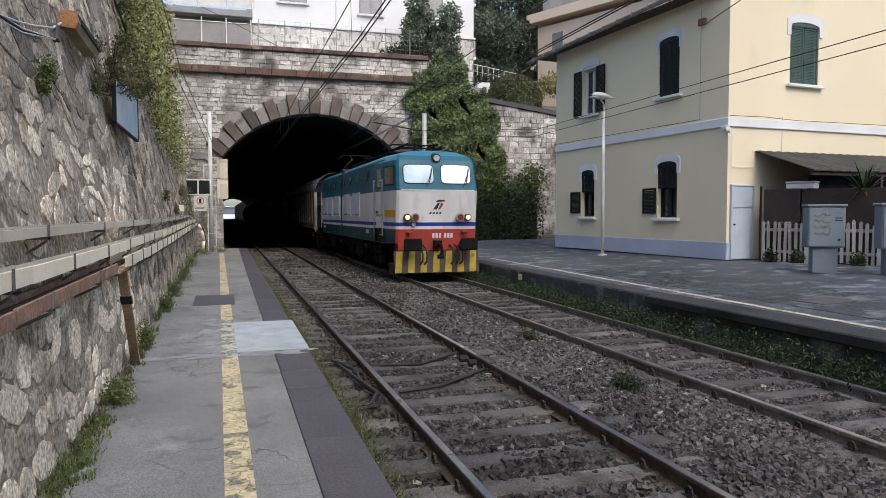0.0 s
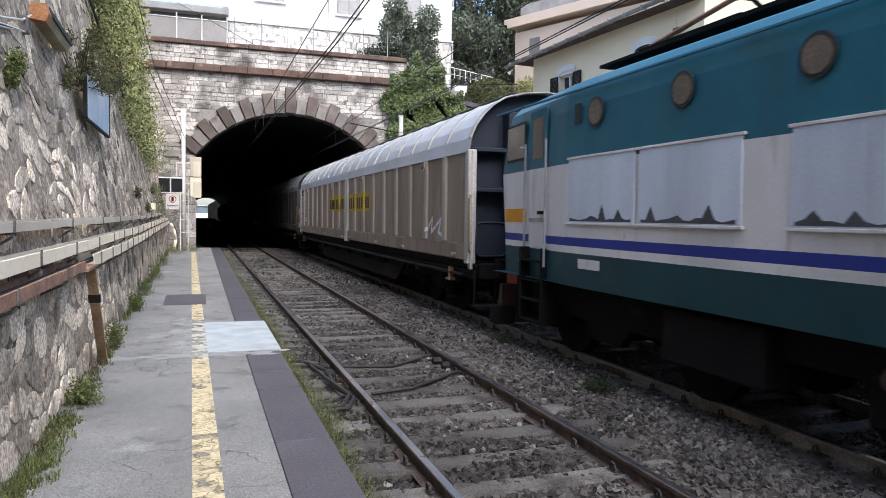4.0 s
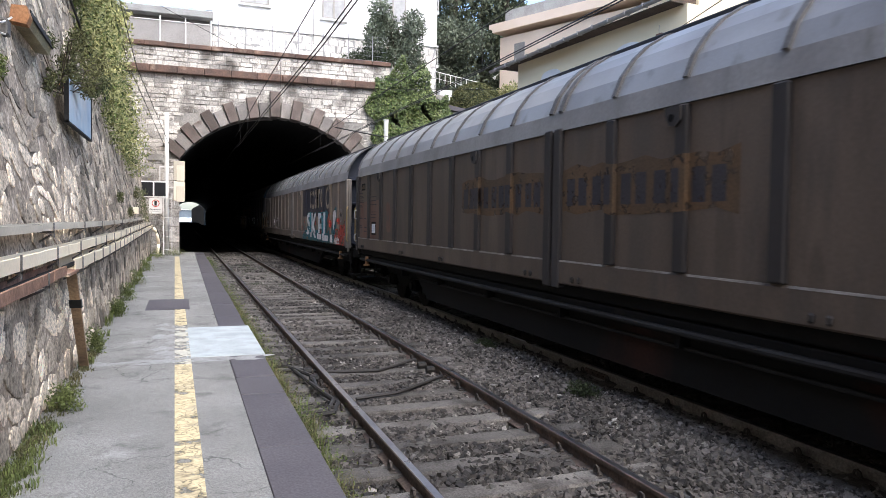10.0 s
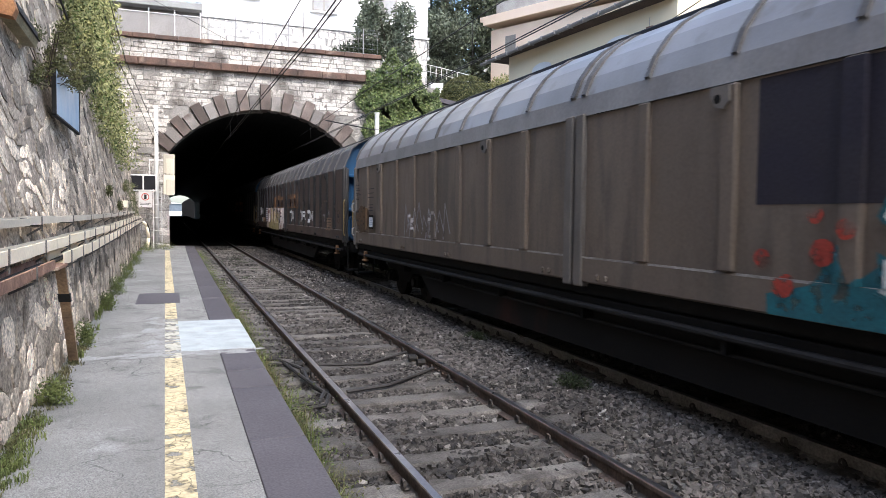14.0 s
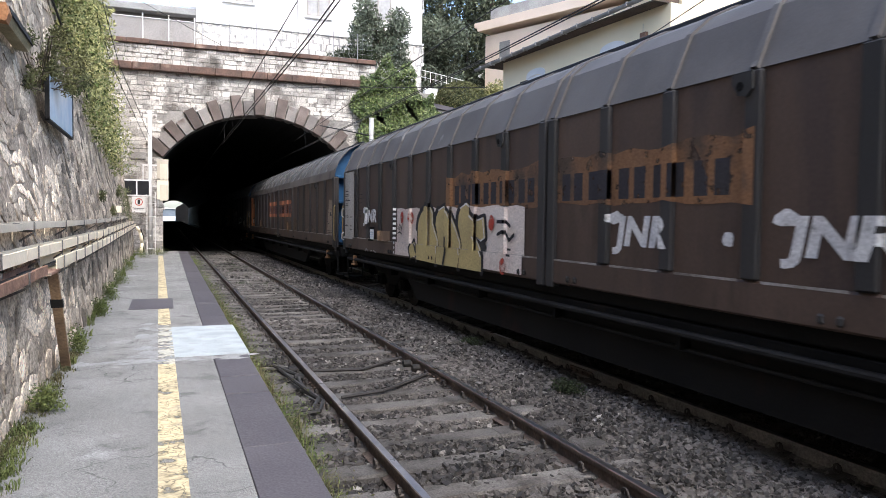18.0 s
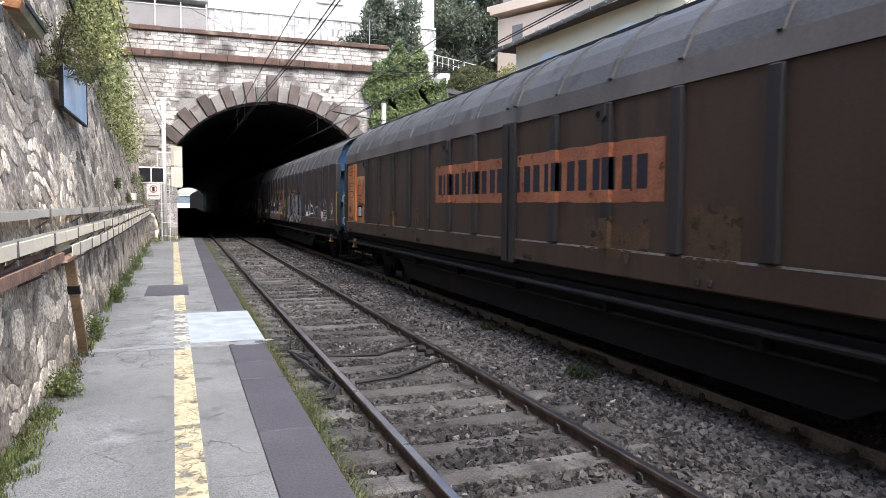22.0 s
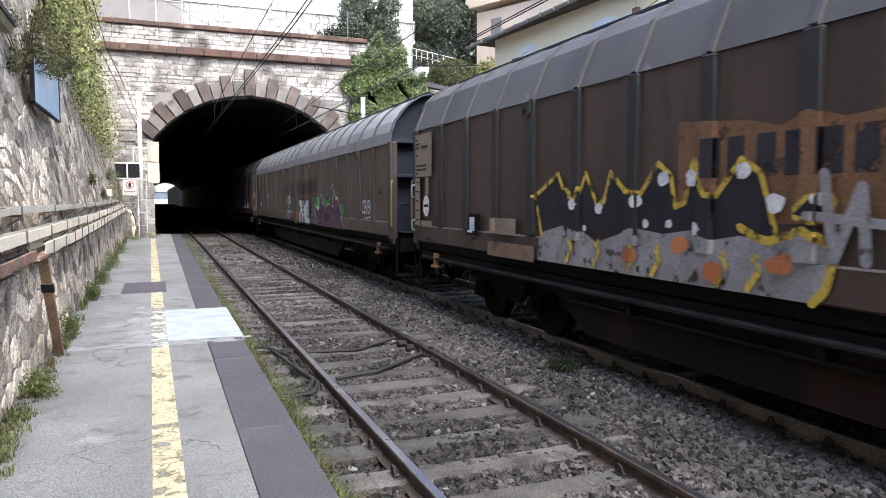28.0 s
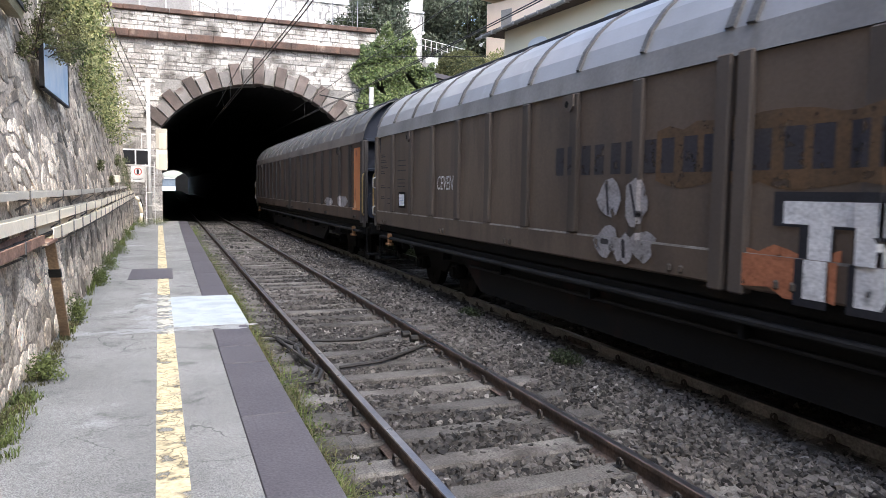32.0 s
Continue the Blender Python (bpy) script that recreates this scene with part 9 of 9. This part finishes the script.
    a, b = np.interp(y, *zip(*lo)), np.interp(y, *zip(*hi))
    z = a + (b - a) * rng.uniform(0, 1, n) ** 0.8
    keep = np.sin(3.1 * y + 1.7 * z) + np.sin(1.3 * y - 2.3 * z) + np.sin(6.1 * y + 4.3 * z) * 0.8 + rng.normal(0, 0.4, n) > -0.45
    return np.stack([WX - BAT * (z - P1) - 0.0104 * np.maximum(0, y - 9) + np.abs(rng.normal(0, out, n)), y, z], 1)[keep]


LO = [(12.5, 5.2), (14.5, 4.0), (17, 3.5), (21, 3.2), (24, 3.0), (28, 3.6)]
HI = [(12.5, 6.2), (16, 9.0), (34, 9.4)]
plant("wall_creeper", "bright yellow-green creeper hanging over the stone wall", "creeper", on_wall(27000, 13, 25, LO, HI, 0.26), 0.047, M["leaf_light"], (0.8, -0.5, 0.5), 0.8, droop=0.5)
plant("wall_creeper", "green creeper and ivy on the stone wall", "creeper", on_wall(13000, 13, 27, LO, HI, 0.24), 0.047, M["leaf"], (0.8, -0.5, 0.5), 0.8, droop=0.5)
plant("wall_ivy", "yellowing ivy trailing on the stone wall", "creeper", on_wall(1300, 25, 32.5, [(20, 2.2), (34, 1.4)], [(20, 2.8), (34, 3.0)], 0.1), 0.035, M["leaf_olive"], (0.8, -0.5, 0.5), 0.6)
bx_, by_, bz_ = wall_x(3.4), 9.6, 3.45
cl = [(bx_ + 0.2 + 0.2 * rng.uniform(-1, 1), by_ - 0.9 + 0.12 * k, bz_ + 0.1 + rng.uniform(-0.28, 0.3) + 0.012 * k) for k in range(24)]
twigs = [([(bx_ + 0.05, by_ + rng.uniform(-0.3, 0.6), bz_ - 0.1), (c[0] - 0.05, c[1] - 0.2, c[2] - 0.06), tuple(c), (c[0] + 0.1, c[1] + rng.uniform(-0.2, 0.3), c[2] + rng.uniform(-0.05, 0.14))], 0.006) for c in cl]
plant("wall_shrub", "dark straggly shrub growing out of the wall", "shrub", clump_points(rng, 5200, cl, [(0.14, 0.18, 0.13)] * 24, 0.1), 0.022, M["leaf_olive"], stems=[([(bx_, by_ - 0.2, bz_ - 0.1), (bx_ + 0.2, by_ + 0.2, bz_ + 0.05), (bx_ + 0.3, by_ + 0.9, bz_ + 0.15), (bx_ + 0.35, by_ + 1.6, bz_ + 0.2)], 0.014)] + twigs)
plant("wall_tuft", "small green tuft in the wall", "weed", clump_points(rng, 800, [(wall_x(3.05) + 0.06, 6.2, 2.98), (wall_x(3.0) + 0.05, 6.05, 2.85)], [(0.08, 0.12, 0.12), (0.06, 0.08, 0.1)], 0.1), 0.02, M["leaf_weed"])
for y, z in ((17.0, 2.3), (20, 2.0), (24.5, 2.6)):
    plant("wall_tuft", "small green tuft in the wall", "weed", clump_points(rng, 240, [(wall_x(z) + turn_off(y) + 0.06, y, z)], [(0.08, 0.2, 0.16)], 0.1), 0.03, M["leaf_olive"])
# bushes and trees above the wall
for y in (8, 13, 18, 24, 30):
    plant("slope_bush", "dense green bush on the slope above the wall", "bush", clump_points(rng, 2200, [(-3.2 + 0.3 * math.sin(y + k), y + 1.2 * k - 2, 9.6 + 0.5 * math.sin(k * 2.3 + y)) for k in range(5)], [1.1] * 5, 0.4), 0.11, M["leaf"] if y % 2 else M["leaf_light"], group="slope bushes")
# ivy on the tunnel mouth and wing wall
def ivy(n):
    x = rng.uniform(8.3, 14.2, n); z = rng.uniform(0.5, 10.2, n)
    top = np.interp(x, [8.3, 8.9, 9.6, 10.6, 11.6, 12.3, 13.2, 14.2], [7.6, 8.5, 9.3, 10.1, 9.6, 8.3, 8.0, 6.5]) + 0.25 * np.sin(5 * x)
    left = np.interp(z, [0, 4, 6, 8, 10], [9.9, 9.4, 9.0, 8.6, 9.8]) + 0.2 * np.sin(4 * z)
    right = np.interp(z, [0, 5, 8, 10], [14.0, 13.9, 13.2, 11.8]) + 0.25 * np.sin(3 * z)
    keep = (z < top) & (x > left) & (x < right) & (np.sin(2.9 * x + 1.1 * z) + np.sin(2.2 * z - x) + np.sin(6.3 * x + 5.1 * z) + rng.normal(0, 0.35, n) > -1.9)
    thick = 0.12 + 0.5 * (np.sin(1.9 * x + 2.2 * z) * np.sin(3.7 * x - 2.9 * z + 1) + 1) * 0.5
    return np.stack([x, PY - 0.02 - rng.uniform(0, 1, n) ** 0.6 * thick - np.where(z > 9, 0.1, 0), z], 1)[keep]


plant("ivy", "thick glossy ivy covering the portal's side", "ivy", ivy(30000), 0.09, M["leaf_ivy"], (0, -1, 0.45), 0.6, droop=0.6)
plant("ivy", "young light ivy on the portal's side", "ivy", ivy(17000), 0.085, M["leaf_ivy_light"], (0, -1, 0.5), 0.6, droop=0.6)
hp_ = np.stack([rng.uniform(9.6, 15.2, 15000), rng.uniform(32.3, 34.3, 15000), rng.uniform(0.45, 2.9, 15000)], 1)
hp_[:, 2] *= 1 + 0.1 * np.sin(hp_[:, 0] * 2.3)
hp_ = hp_[(hp_[:, 1] < 32.9 + 0.15 * np.sin(hp_[:, 0] * 4)) | (hp_[:, 2] > 2.5)]
plant("hedge", "dark dense hedge at the foot of the wing wall", "hedge", hp_, 0.085, M["leaf_dark"])
# filler box: its dark colour stands for the shade deep in the hedge
whole("hedge_core", MB().box(9.9, 15.0, 32.9, 34.2, 0.4, 2.4), M["leaf_dark"], "solid hedge core, dark for the shade among the leaves", "hedge")
plant("climbing_bush", "green bush behind the hedge", "bush", clump_points(rng, 3600, [(12.6 + 0.7 * k, 34.2, 3.2 + 0.5 * math.sin(k * 2.0)) for k in range(5)], [(0.9, 0.45, 0.9)] * 5, 0.3), 0.09, M["leaf"])
cen = [(16.0 + 0.55 * math.cos(k * 1.26), 37.0 + 0.4 * math.sin(k * 1.26), 8.75) for k in range(5)] + [(16.0, 37.0, 9.15)]
plant("round_bush", "clipped round bush on the wall", "bush", clump_points(rng, 14000, [(15.45, 37, 8.2)], [(1.62, 1.3, 1.45)], 0.86), 0.06, M["leaf_olive"], stems=[([(15.5, 37, 7.0), (15.5, 37, 8.6)], 0.09)])
# filler darker than the leaves, in place of the shade within the bush
whole("round_bush_core", MB().cyl((15.5, 37, 7.3), (15.5, 37, 8.6), 1.3, 16, 1.15).cyl((15.5, 37, 8.6), (15.5, 37, 9.2), 1.15, 16, 0.55), M["leaf_dark"], "solid bush core, coloured dark for the shade inside", "bush")
# oleander over the portal
cen = [(10.9 + 1.15 * math.cos(k * 2.3), 38.0 + 0.5 * math.sin(k * 1.4), 10.6 + 0.215 * k) for k in range(13)]
plant("oleander", "tall grey-green oleander bush on the terrace", "bush", clump_points(rng, 8500, cen, [0.72] * 13, 0.35), 0.1, M["oleander"], stems=[([(11.2 + 0.2 * k, 38, 9.6), (11.2 + 0.5 * (k - 2), 38.1, 12.5)], 0.05) for k in range(5)])
plant("low_shrub", "sparse shrub behind the wire fence", "shrub", clump_points(rng, 1500, [(8.3 + 0.4 * k, 37.4, 10.3 + 0.15 * (k % 3)) for k in range(6)], [0.55] * 6, 0.2), 0.09, M["leaf_dark"])
plant("garden_tree", "round grey-green garden tree between the houses", "tree", clump_points(rng, 9000, [(17.6 + 1.1 * math.cos(k * 1.7), 47 + 1.2 * math.sin(k), 11.6 + 0.62 * (k % 6)) for k in range(12)], [1.15] * 12, 0.4), 0.13, M["oleander"], stems=[([(17.3, 47, 9.5), (17.4, 47, 12.5)], 0.16)])
plant("garden_shrub", "light shrub by the garden stair", "shrub", clump_points(rng, 2200, [(18.6 + 0.4 * k, 40.5, 9.6 + 0.2 * (k % 3)) for k in range(6)], [0.7] * 6, 0.2), 0.1, M["leaf_light"])
for k, (x, y, h) in enumerate(((20.6, 54, 24), (23.4, 55, 25), (22.0, 58, 26), (25.5, 57, 25), (19.0, 58, 24), (27.5, 60, 26), (24.2, 52, 22))):
    cen = [(x + 0.9 * math.sin(j * 2.4 + k), y + 0.9 * math.cos(j * 2.4), 8 + (h - 8) * j / 13) for j in range(14)]
    rad = [max(0.6, 2.0 * (1 - 0.75 * abs(j / 13 - 0.35))) for j in range(14)]
    plant("cypress", "tall dark evergreen tree on the hill", "tree", clump_points(rng, 6500, cen, rad, 0.4), 0.2, M["leaf_cypress"], stems=[([(x, y, 6), (x, y, h - 2)], 0.25)], group="hill trees")
# yucca by the fence and weeds at its foot
yc = thing("yucca", "spiky green yucca in front of the lean-to", "plant", at=pose(15.05, 13.75, 0.66))
part("trunk", MB().cyl((0, 0, 0), (0.02, 0, 1.75), 0.08, 9, 0.07), M["bark"], yc)
for k in range(80):
    a, e = k * 2.4, rng.uniform(-0.3, 1.35)
    ln = rng.uniform(0.6, 0.95)
    d_ = Vector((math.cos(a) * math.cos(e), math.sin(a) * math.cos(e), math.sin(e)))
    w_ = Vector((-math.sin(a), math.cos(a), 0)) * 0.022
    o_ = Vector((0.02, 0, 1.75))
    part("blade", MB().add([o_ - w_, o_ + w_, o_ + d_ * ln * 0.6 + w_, o_ + d_ * ln + Vector((0, 0, -0.08)), o_ + d_ * ln * 0.6 - w_], [(0, 1, 2, 3, 4)]), M["leaf_dark"], yc)
for u in (0.25, 0.9, 1.6, 2.3, 3.0, 4.1):
    x, y = 13.62 + u * math.cos(radians(-62)) - 0.12, 15.55 + u * math.sin(radians(-62)) - 0.1
    plant("fence_weed", "dark green weed at the fence's foot", "weed", clump_points(rng, 300, [(x, y, 0.75), (x - 0.1, y - 0.1, 0.68)], [(0.18, 0.18, 0.24)] * 2, 0.2), 0.05, M["leaf_dark"], group="fence weeds")

tips = [(10.0, 8.5, 4.62), (10.06, 8.5, 3.7), (10.5, 8.6, 4.9), (10.7, 8.4, 4.2), (11.0, 8.7, 5.2), (11.5, 8.6, 5.6), (11.4, 8.3, 4.6)]
plant("orange_tree", "small dark-leaved tree with drooping branch tips by the platform", "tree", clump_points(rng, 420, tips, [(0.12, 0.2, 0.14)] * 2 + [(0.3, 0.4, 0.35)] * 5, 0.1), 0.075, M["leaf_dark"], stems=[([(11.6, 8.6, 0.5), (11.55, 8.6, 2.4), (11.3, 8.6, 4.4)], 0.07)] + [([(11.4, 8.6, 3.6), tuple((np.array(t_) + (11.4, 8.6, 4.2)) / 2), t_], 0.02) for t_ in tips], droop=1.2)

# ---- stones of the walls ----
def stone_poly(r, u0, u1, v0, v1, jit, gap):
    j = lambda: r.uniform(-jit, jit)
    um = (u0 + u1) / 2
    return [(u0 + gap + j(), v0 + gap + j()), (um + j(), v0 + gap + j()), (u1 - gap + j(), v0 + gap + j()), (u1 - gap + j(), v1 - gap + j()), (um + j(), v1 - gap + j()), (u0 + gap + j(), v1 - gap + j())]


def stone_faces(mb, r, poly, put, depth, bev):
    """A raised stone: its rim on the wall, its face standing out."""
    n = len(poly)
    cu, cv = sum(p[0] for p in poly) / n, sum(p[1] for p in poly) / n
    rim = [put(u, v, -0.02) for u, v in poly]
    mid = [put(u + (cu - u) * bev * 0.3, v + (cv - v) * bev * 0.3, depth * 0.75) for u, v in poly]
    top = [put(u + (cu - u) * bev, v + (cv - v) * bev, depth * r.uniform(0.85, 1.15)) for u, v in poly]
    f = [(i, (i + 1) % n, n + (i + 1) % n, n + i) for i in range(n)] + [(n + i, n + (i + 1) % n, 2 * n + (i + 1) % n, 2 * n + i) for i in range(n)] + [tuple(range(2 * n, 3 * n))]
    mb.add(rim + mid + top, f)


def courses(r, u0, u1, v0, v1, hs, ws):
    v = v0
    while v < v1 - 0.02:
        h = min(r.uniform(*hs), v1 - v)
        if v1 - v - h < 0.06:
            h = v1 - v
        u = u0 - r.uniform(0, ws[0])
        while u < u1:
            w = r.uniform(*ws)
            yield max(u, u0), min(u + w, u1), v, v + h
            u += w
        v += h


def field_stone(r, u0, u1, v0, v1, jit, gap):
    """An uneven rounded outline."""
    cu, cv, a, b = (u0 + u1) / 2, (v0 + v1) / 2, (u1 - u0) / 2 - gap * r.uniform(0.3, 1.6), (v1 - v0) / 2 - gap * r.uniform(0.3, 1.6)
    tilt, p, out = r.uniform(-0.25, 0.25), r.uniform(2.2, 4.5), []
    for k in range(9):
        t = 2 * math.pi * (k + r.uniform(-0.25, 0.25)) / 9
        c, q = math.cos(t), math.sin(t)
        m = 1 / (abs(c) ** p + abs(q) ** p) ** (1 / p) * (1 + r.uniform(-jit, jit))
        u, w = a * m * c, b * m * q
        out.append((cu + u - tilt * w, cv + w + tilt * u))
    return out


def lay(name, parent, mat, cells, put, jit, gap, depth, bev, near, r, limit=300, outline=stone_poly):
    """The near stones as parts of their own, the rest joined."""
    rest, n = MB(), 0
    for u0, u1, v0, v1 in cells:
        if u1 - u0 < 0.06:
            continue
        poly = outline(r, u0, u1, v0, v1, jit, gap)
        d = r.uniform(*depth)
        if n < limit and near((u0 + u1) / 2, (v0 + v1) / 2):
            mb = MB()
            cu, cv = (u0 + u1) / 2, (v0 + v1) / 2
            stone_faces(mb, r, poly, put, d, bev)
            part(name, mb, mat, parent)
            n += 1
        else:
            stone_faces(rest, r, poly, put, d, bev)
    if rest.f:
        tagged(part(name + "s", rest, mat, parent), kind="stuff")


r7 = np.random.default_rng(21)
cells = [c for c in courses(r7, 1.5, 34.9, P1, 8.4, (0.12, 0.27), (0.16, 0.56)) if r7.uniform() < (0.9 if c[2] < 1.6 else 0.72)]


def rubble_at(u, v, d):
    """Bends the courses, so that none runs straight."""
    w = v + min(1.0, max(0.0, (v - P1) * 2)) * (0.11 * math.sin(1.7 * u + 1.3 * v) + 0.08 * math.sin(4.1 * u - 2.6 * v))
    return (wall_x(w) + turn_off(u) + d - 0.03, u + 0.1 * math.sin(2.3 * v + 0.7 * u) + 0.06 * math.sin(5.3 * v - u), w)


lay("rubble_stone", rw, M["rubble"], cells, rubble_at, 0.13, 0.007, (0.006, 0.015), 0.14, lambda u, v: 3.8 < u < 10.5 and v < 2.6, r7, outline=field_stone)


def in_arch(u, v):
    if v < SPRING:
        return abs(u - AX) < SX + 0.1
    return math.hypot(u - AX, v - AZ) < AR + 0.62 or (abs(u - AX) < SX and v < AZ + AR)


pc = [c for c in courses(r7, -3.0, 9.8, 0.0, 8.4, (0.15, 0.3), (0.2, 0.75)) if not in_arch((c[0] + c[1]) / 2, (c[2] + c[3]) / 2)]
lay("ashlar_block", portal, M["ashlar"], pc, lambda u, v, d: (u, PY + 0.02 - d, v), 0.022, 0.012, (0.01, 0.036), 0.12, lambda u, v: 0.5 < u < 8.3 and v > 5.5, r7)
pp = [c for c in courses(r7, -2.55, 9.85, 8.78, 9.6, (0.19, 0.23), (0.3, 0.7))]
lay("parapet_block", portal, M["ashlar"], pp, lambda u, v, d: (u, PY + 0.03 - d, v), 0.01, 0.008, (0.02, 0.05), 0.12, lambda u, v: True, r7)
wc = [c for c in courses(r7, 9.9, 19.4, 0.3, 8.0, (0.2, 0.32), (0.25, 0.6)) if (c[2] + c[3]) / 2 < 8.05 - 0.135 * ((c[0] + c[1]) / 2 - 9.9) and ((c[0] + c[1]) / 2 > 13.0 or (c[2] + c[3]) / 2 > 8)]
lay("wing_block", wing, M["ashlar"], wc, lambda u, v, d: (u, PY + 0.02 - d, v), 0.014, 0.009, (0.02, 0.05), 0.12, lambda u, v: v > 4.5, r7)
# voussoirs of the arch, long and short in turn, with a tall keystone
NV = 21
a0 = math.atan2(SPRING - AZ, SX)
for k in range(NV):
    t0, t1 = a0 + (math.pi - 2 * a0) * (k + 0.03) / NV, a0 + (math.pi - 2 * a0) * (k + 0.97) / NV
    ro = AR + (1.2 if k == NV // 2 else 0.72 if k % 2 else 0.95) + r7.uniform(-0.04, 0.04)
    q = [(AX + r * math.cos(t), AZ + r * math.sin(t)) for r, t in ((AR, t0), (ro, t0 + 0.004), (ro, t1 - 0.004), (AR, t1))]
    d = 0.14 + (0.0 if k % 2 else 0.06) + (0.08 if k == NV // 2 else 0)
    cx, cz = sum(p[0] for p in q) / 4, sum(p[1] for p in q) / 4
    mb = MB()
    back = [(x, PY + 0.6, z) for x, z in q]
    mid = [(x, PY - d + 0.03, z) for x, z in q]
    top = [(x + (cx - x) * 0.06, PY - d, z + (cz - z) * 0.06) for x, z in q]
    mb.add(back + mid + top, [(i, (i + 1) % 4, 4 + (i + 1) % 4, 4 + i) for i in range(4)] + [(4 + i, 4 + (i + 1) % 4, 8 + (i + 1) % 4, 8 + i) for i in range(4)] + [(8, 9, 10, 11)])
    part("arch_stone", mb, M["voussoir_pale"] if k % 2 else M["voussoir"], portal)
# jamb stones down the sides of the opening
for sx in (-1, 1):
    z, k = 0.0, 0
    while z < SPRING - 0.1:
        h = r7.uniform(0.34, 0.48)
        w = 0.75 if k % 2 else 0.5
        xa, xb = sorted((AX + sx * SX, AX + sx * (SX + w)))
        part("jamb_stone", MB().box(xa, xb, PY - 0.07, PY + 0.6, z + 0.006, min(z + h, SPRING) - 0.006, 0.02), M["ashlar"], portal)
        z += h; k += 1
# crazy paving on the villa's plinth
cr = MB()
cc = [c for c in courses(r7, 1.5, 14.05, 9.6, 12.1, (0.25, 0.45), (0.25, 0.6))]
for u0, u1, v0, v1 in cc:
    if u1 - u0 > 0.08:
        stone_faces(cr, r7, stone_poly(r7, u0, u1, v0, v1, 0.07, 0.012), lambda u, v, d: (u, 40.02 - d, v), 0.02, 0.08)
tagged(part("crazy_paving", cr, M["crazy"], villa, "pale irregular paving stones"), kind="stuff")
# paving blocks of the far platform nearest to the eye
pv = MB()
for u0, u1, v0, v1 in courses(r7, 8.6, 13.2, 5.5, 16.5, (0.3, 0.42), (0.35, 0.7)):
    if u1 - u0 > 0.1 and not (u0 > 12.3 and v1 > 11):
        lift = lambda u: P2 - 0.02 + (u - 7.5) * 0.049
        stone_faces(pv, r7, stone_poly(r7, u0, u1, v0, v1, 0.012, 0.006), lambda u, v, d: (u, v, lift(u) + d), 0.012, 0.04)
tagged(part("paving_stones", pv, M["paving"], plat2), kind="stuff")


# ---- what moves: the train runs out of the tunnel towards the eye and slows a little
GO = [(0, 37.92), (1.2, 29.9), (2.2, 23.3), (3.0, 18.08), (3.5, 14.82), (5.5, 2.02), (6, -1.1), (9, -19.9), (13, -44.0), (16.5, -64.35), (19, -77.9), (23, -99.5), (28, -125.0), (30, -135.1), (32, -145.2)]
PITCH = 23.12
LAG = [0, 0, 0, 0, 0, 0, 0.2, 0.1]           # slack in the couplings


def motions():
    walk(LOCO, [(t, pose(R2, s - 17.88, TZ)) for t, s in GO])
    for k, w in enumerate(TRAIN):
        walk(w, [(t, pose(R2, s + PITCH * k + LAG[k], TZ)) for t, s in GO])
    ts = [k / 10 for k in range(321)]
    gone = np.interp(ts, [t for t, _ in GO], [GO[0][1] - s for _, s in GO])
    for ws, y, r in WHEELS:
        walk(ws, [(t, pose(0, y, r, math.degrees(d / r), 0, 0)) for t, d in zip(ts, gone)])


motions()
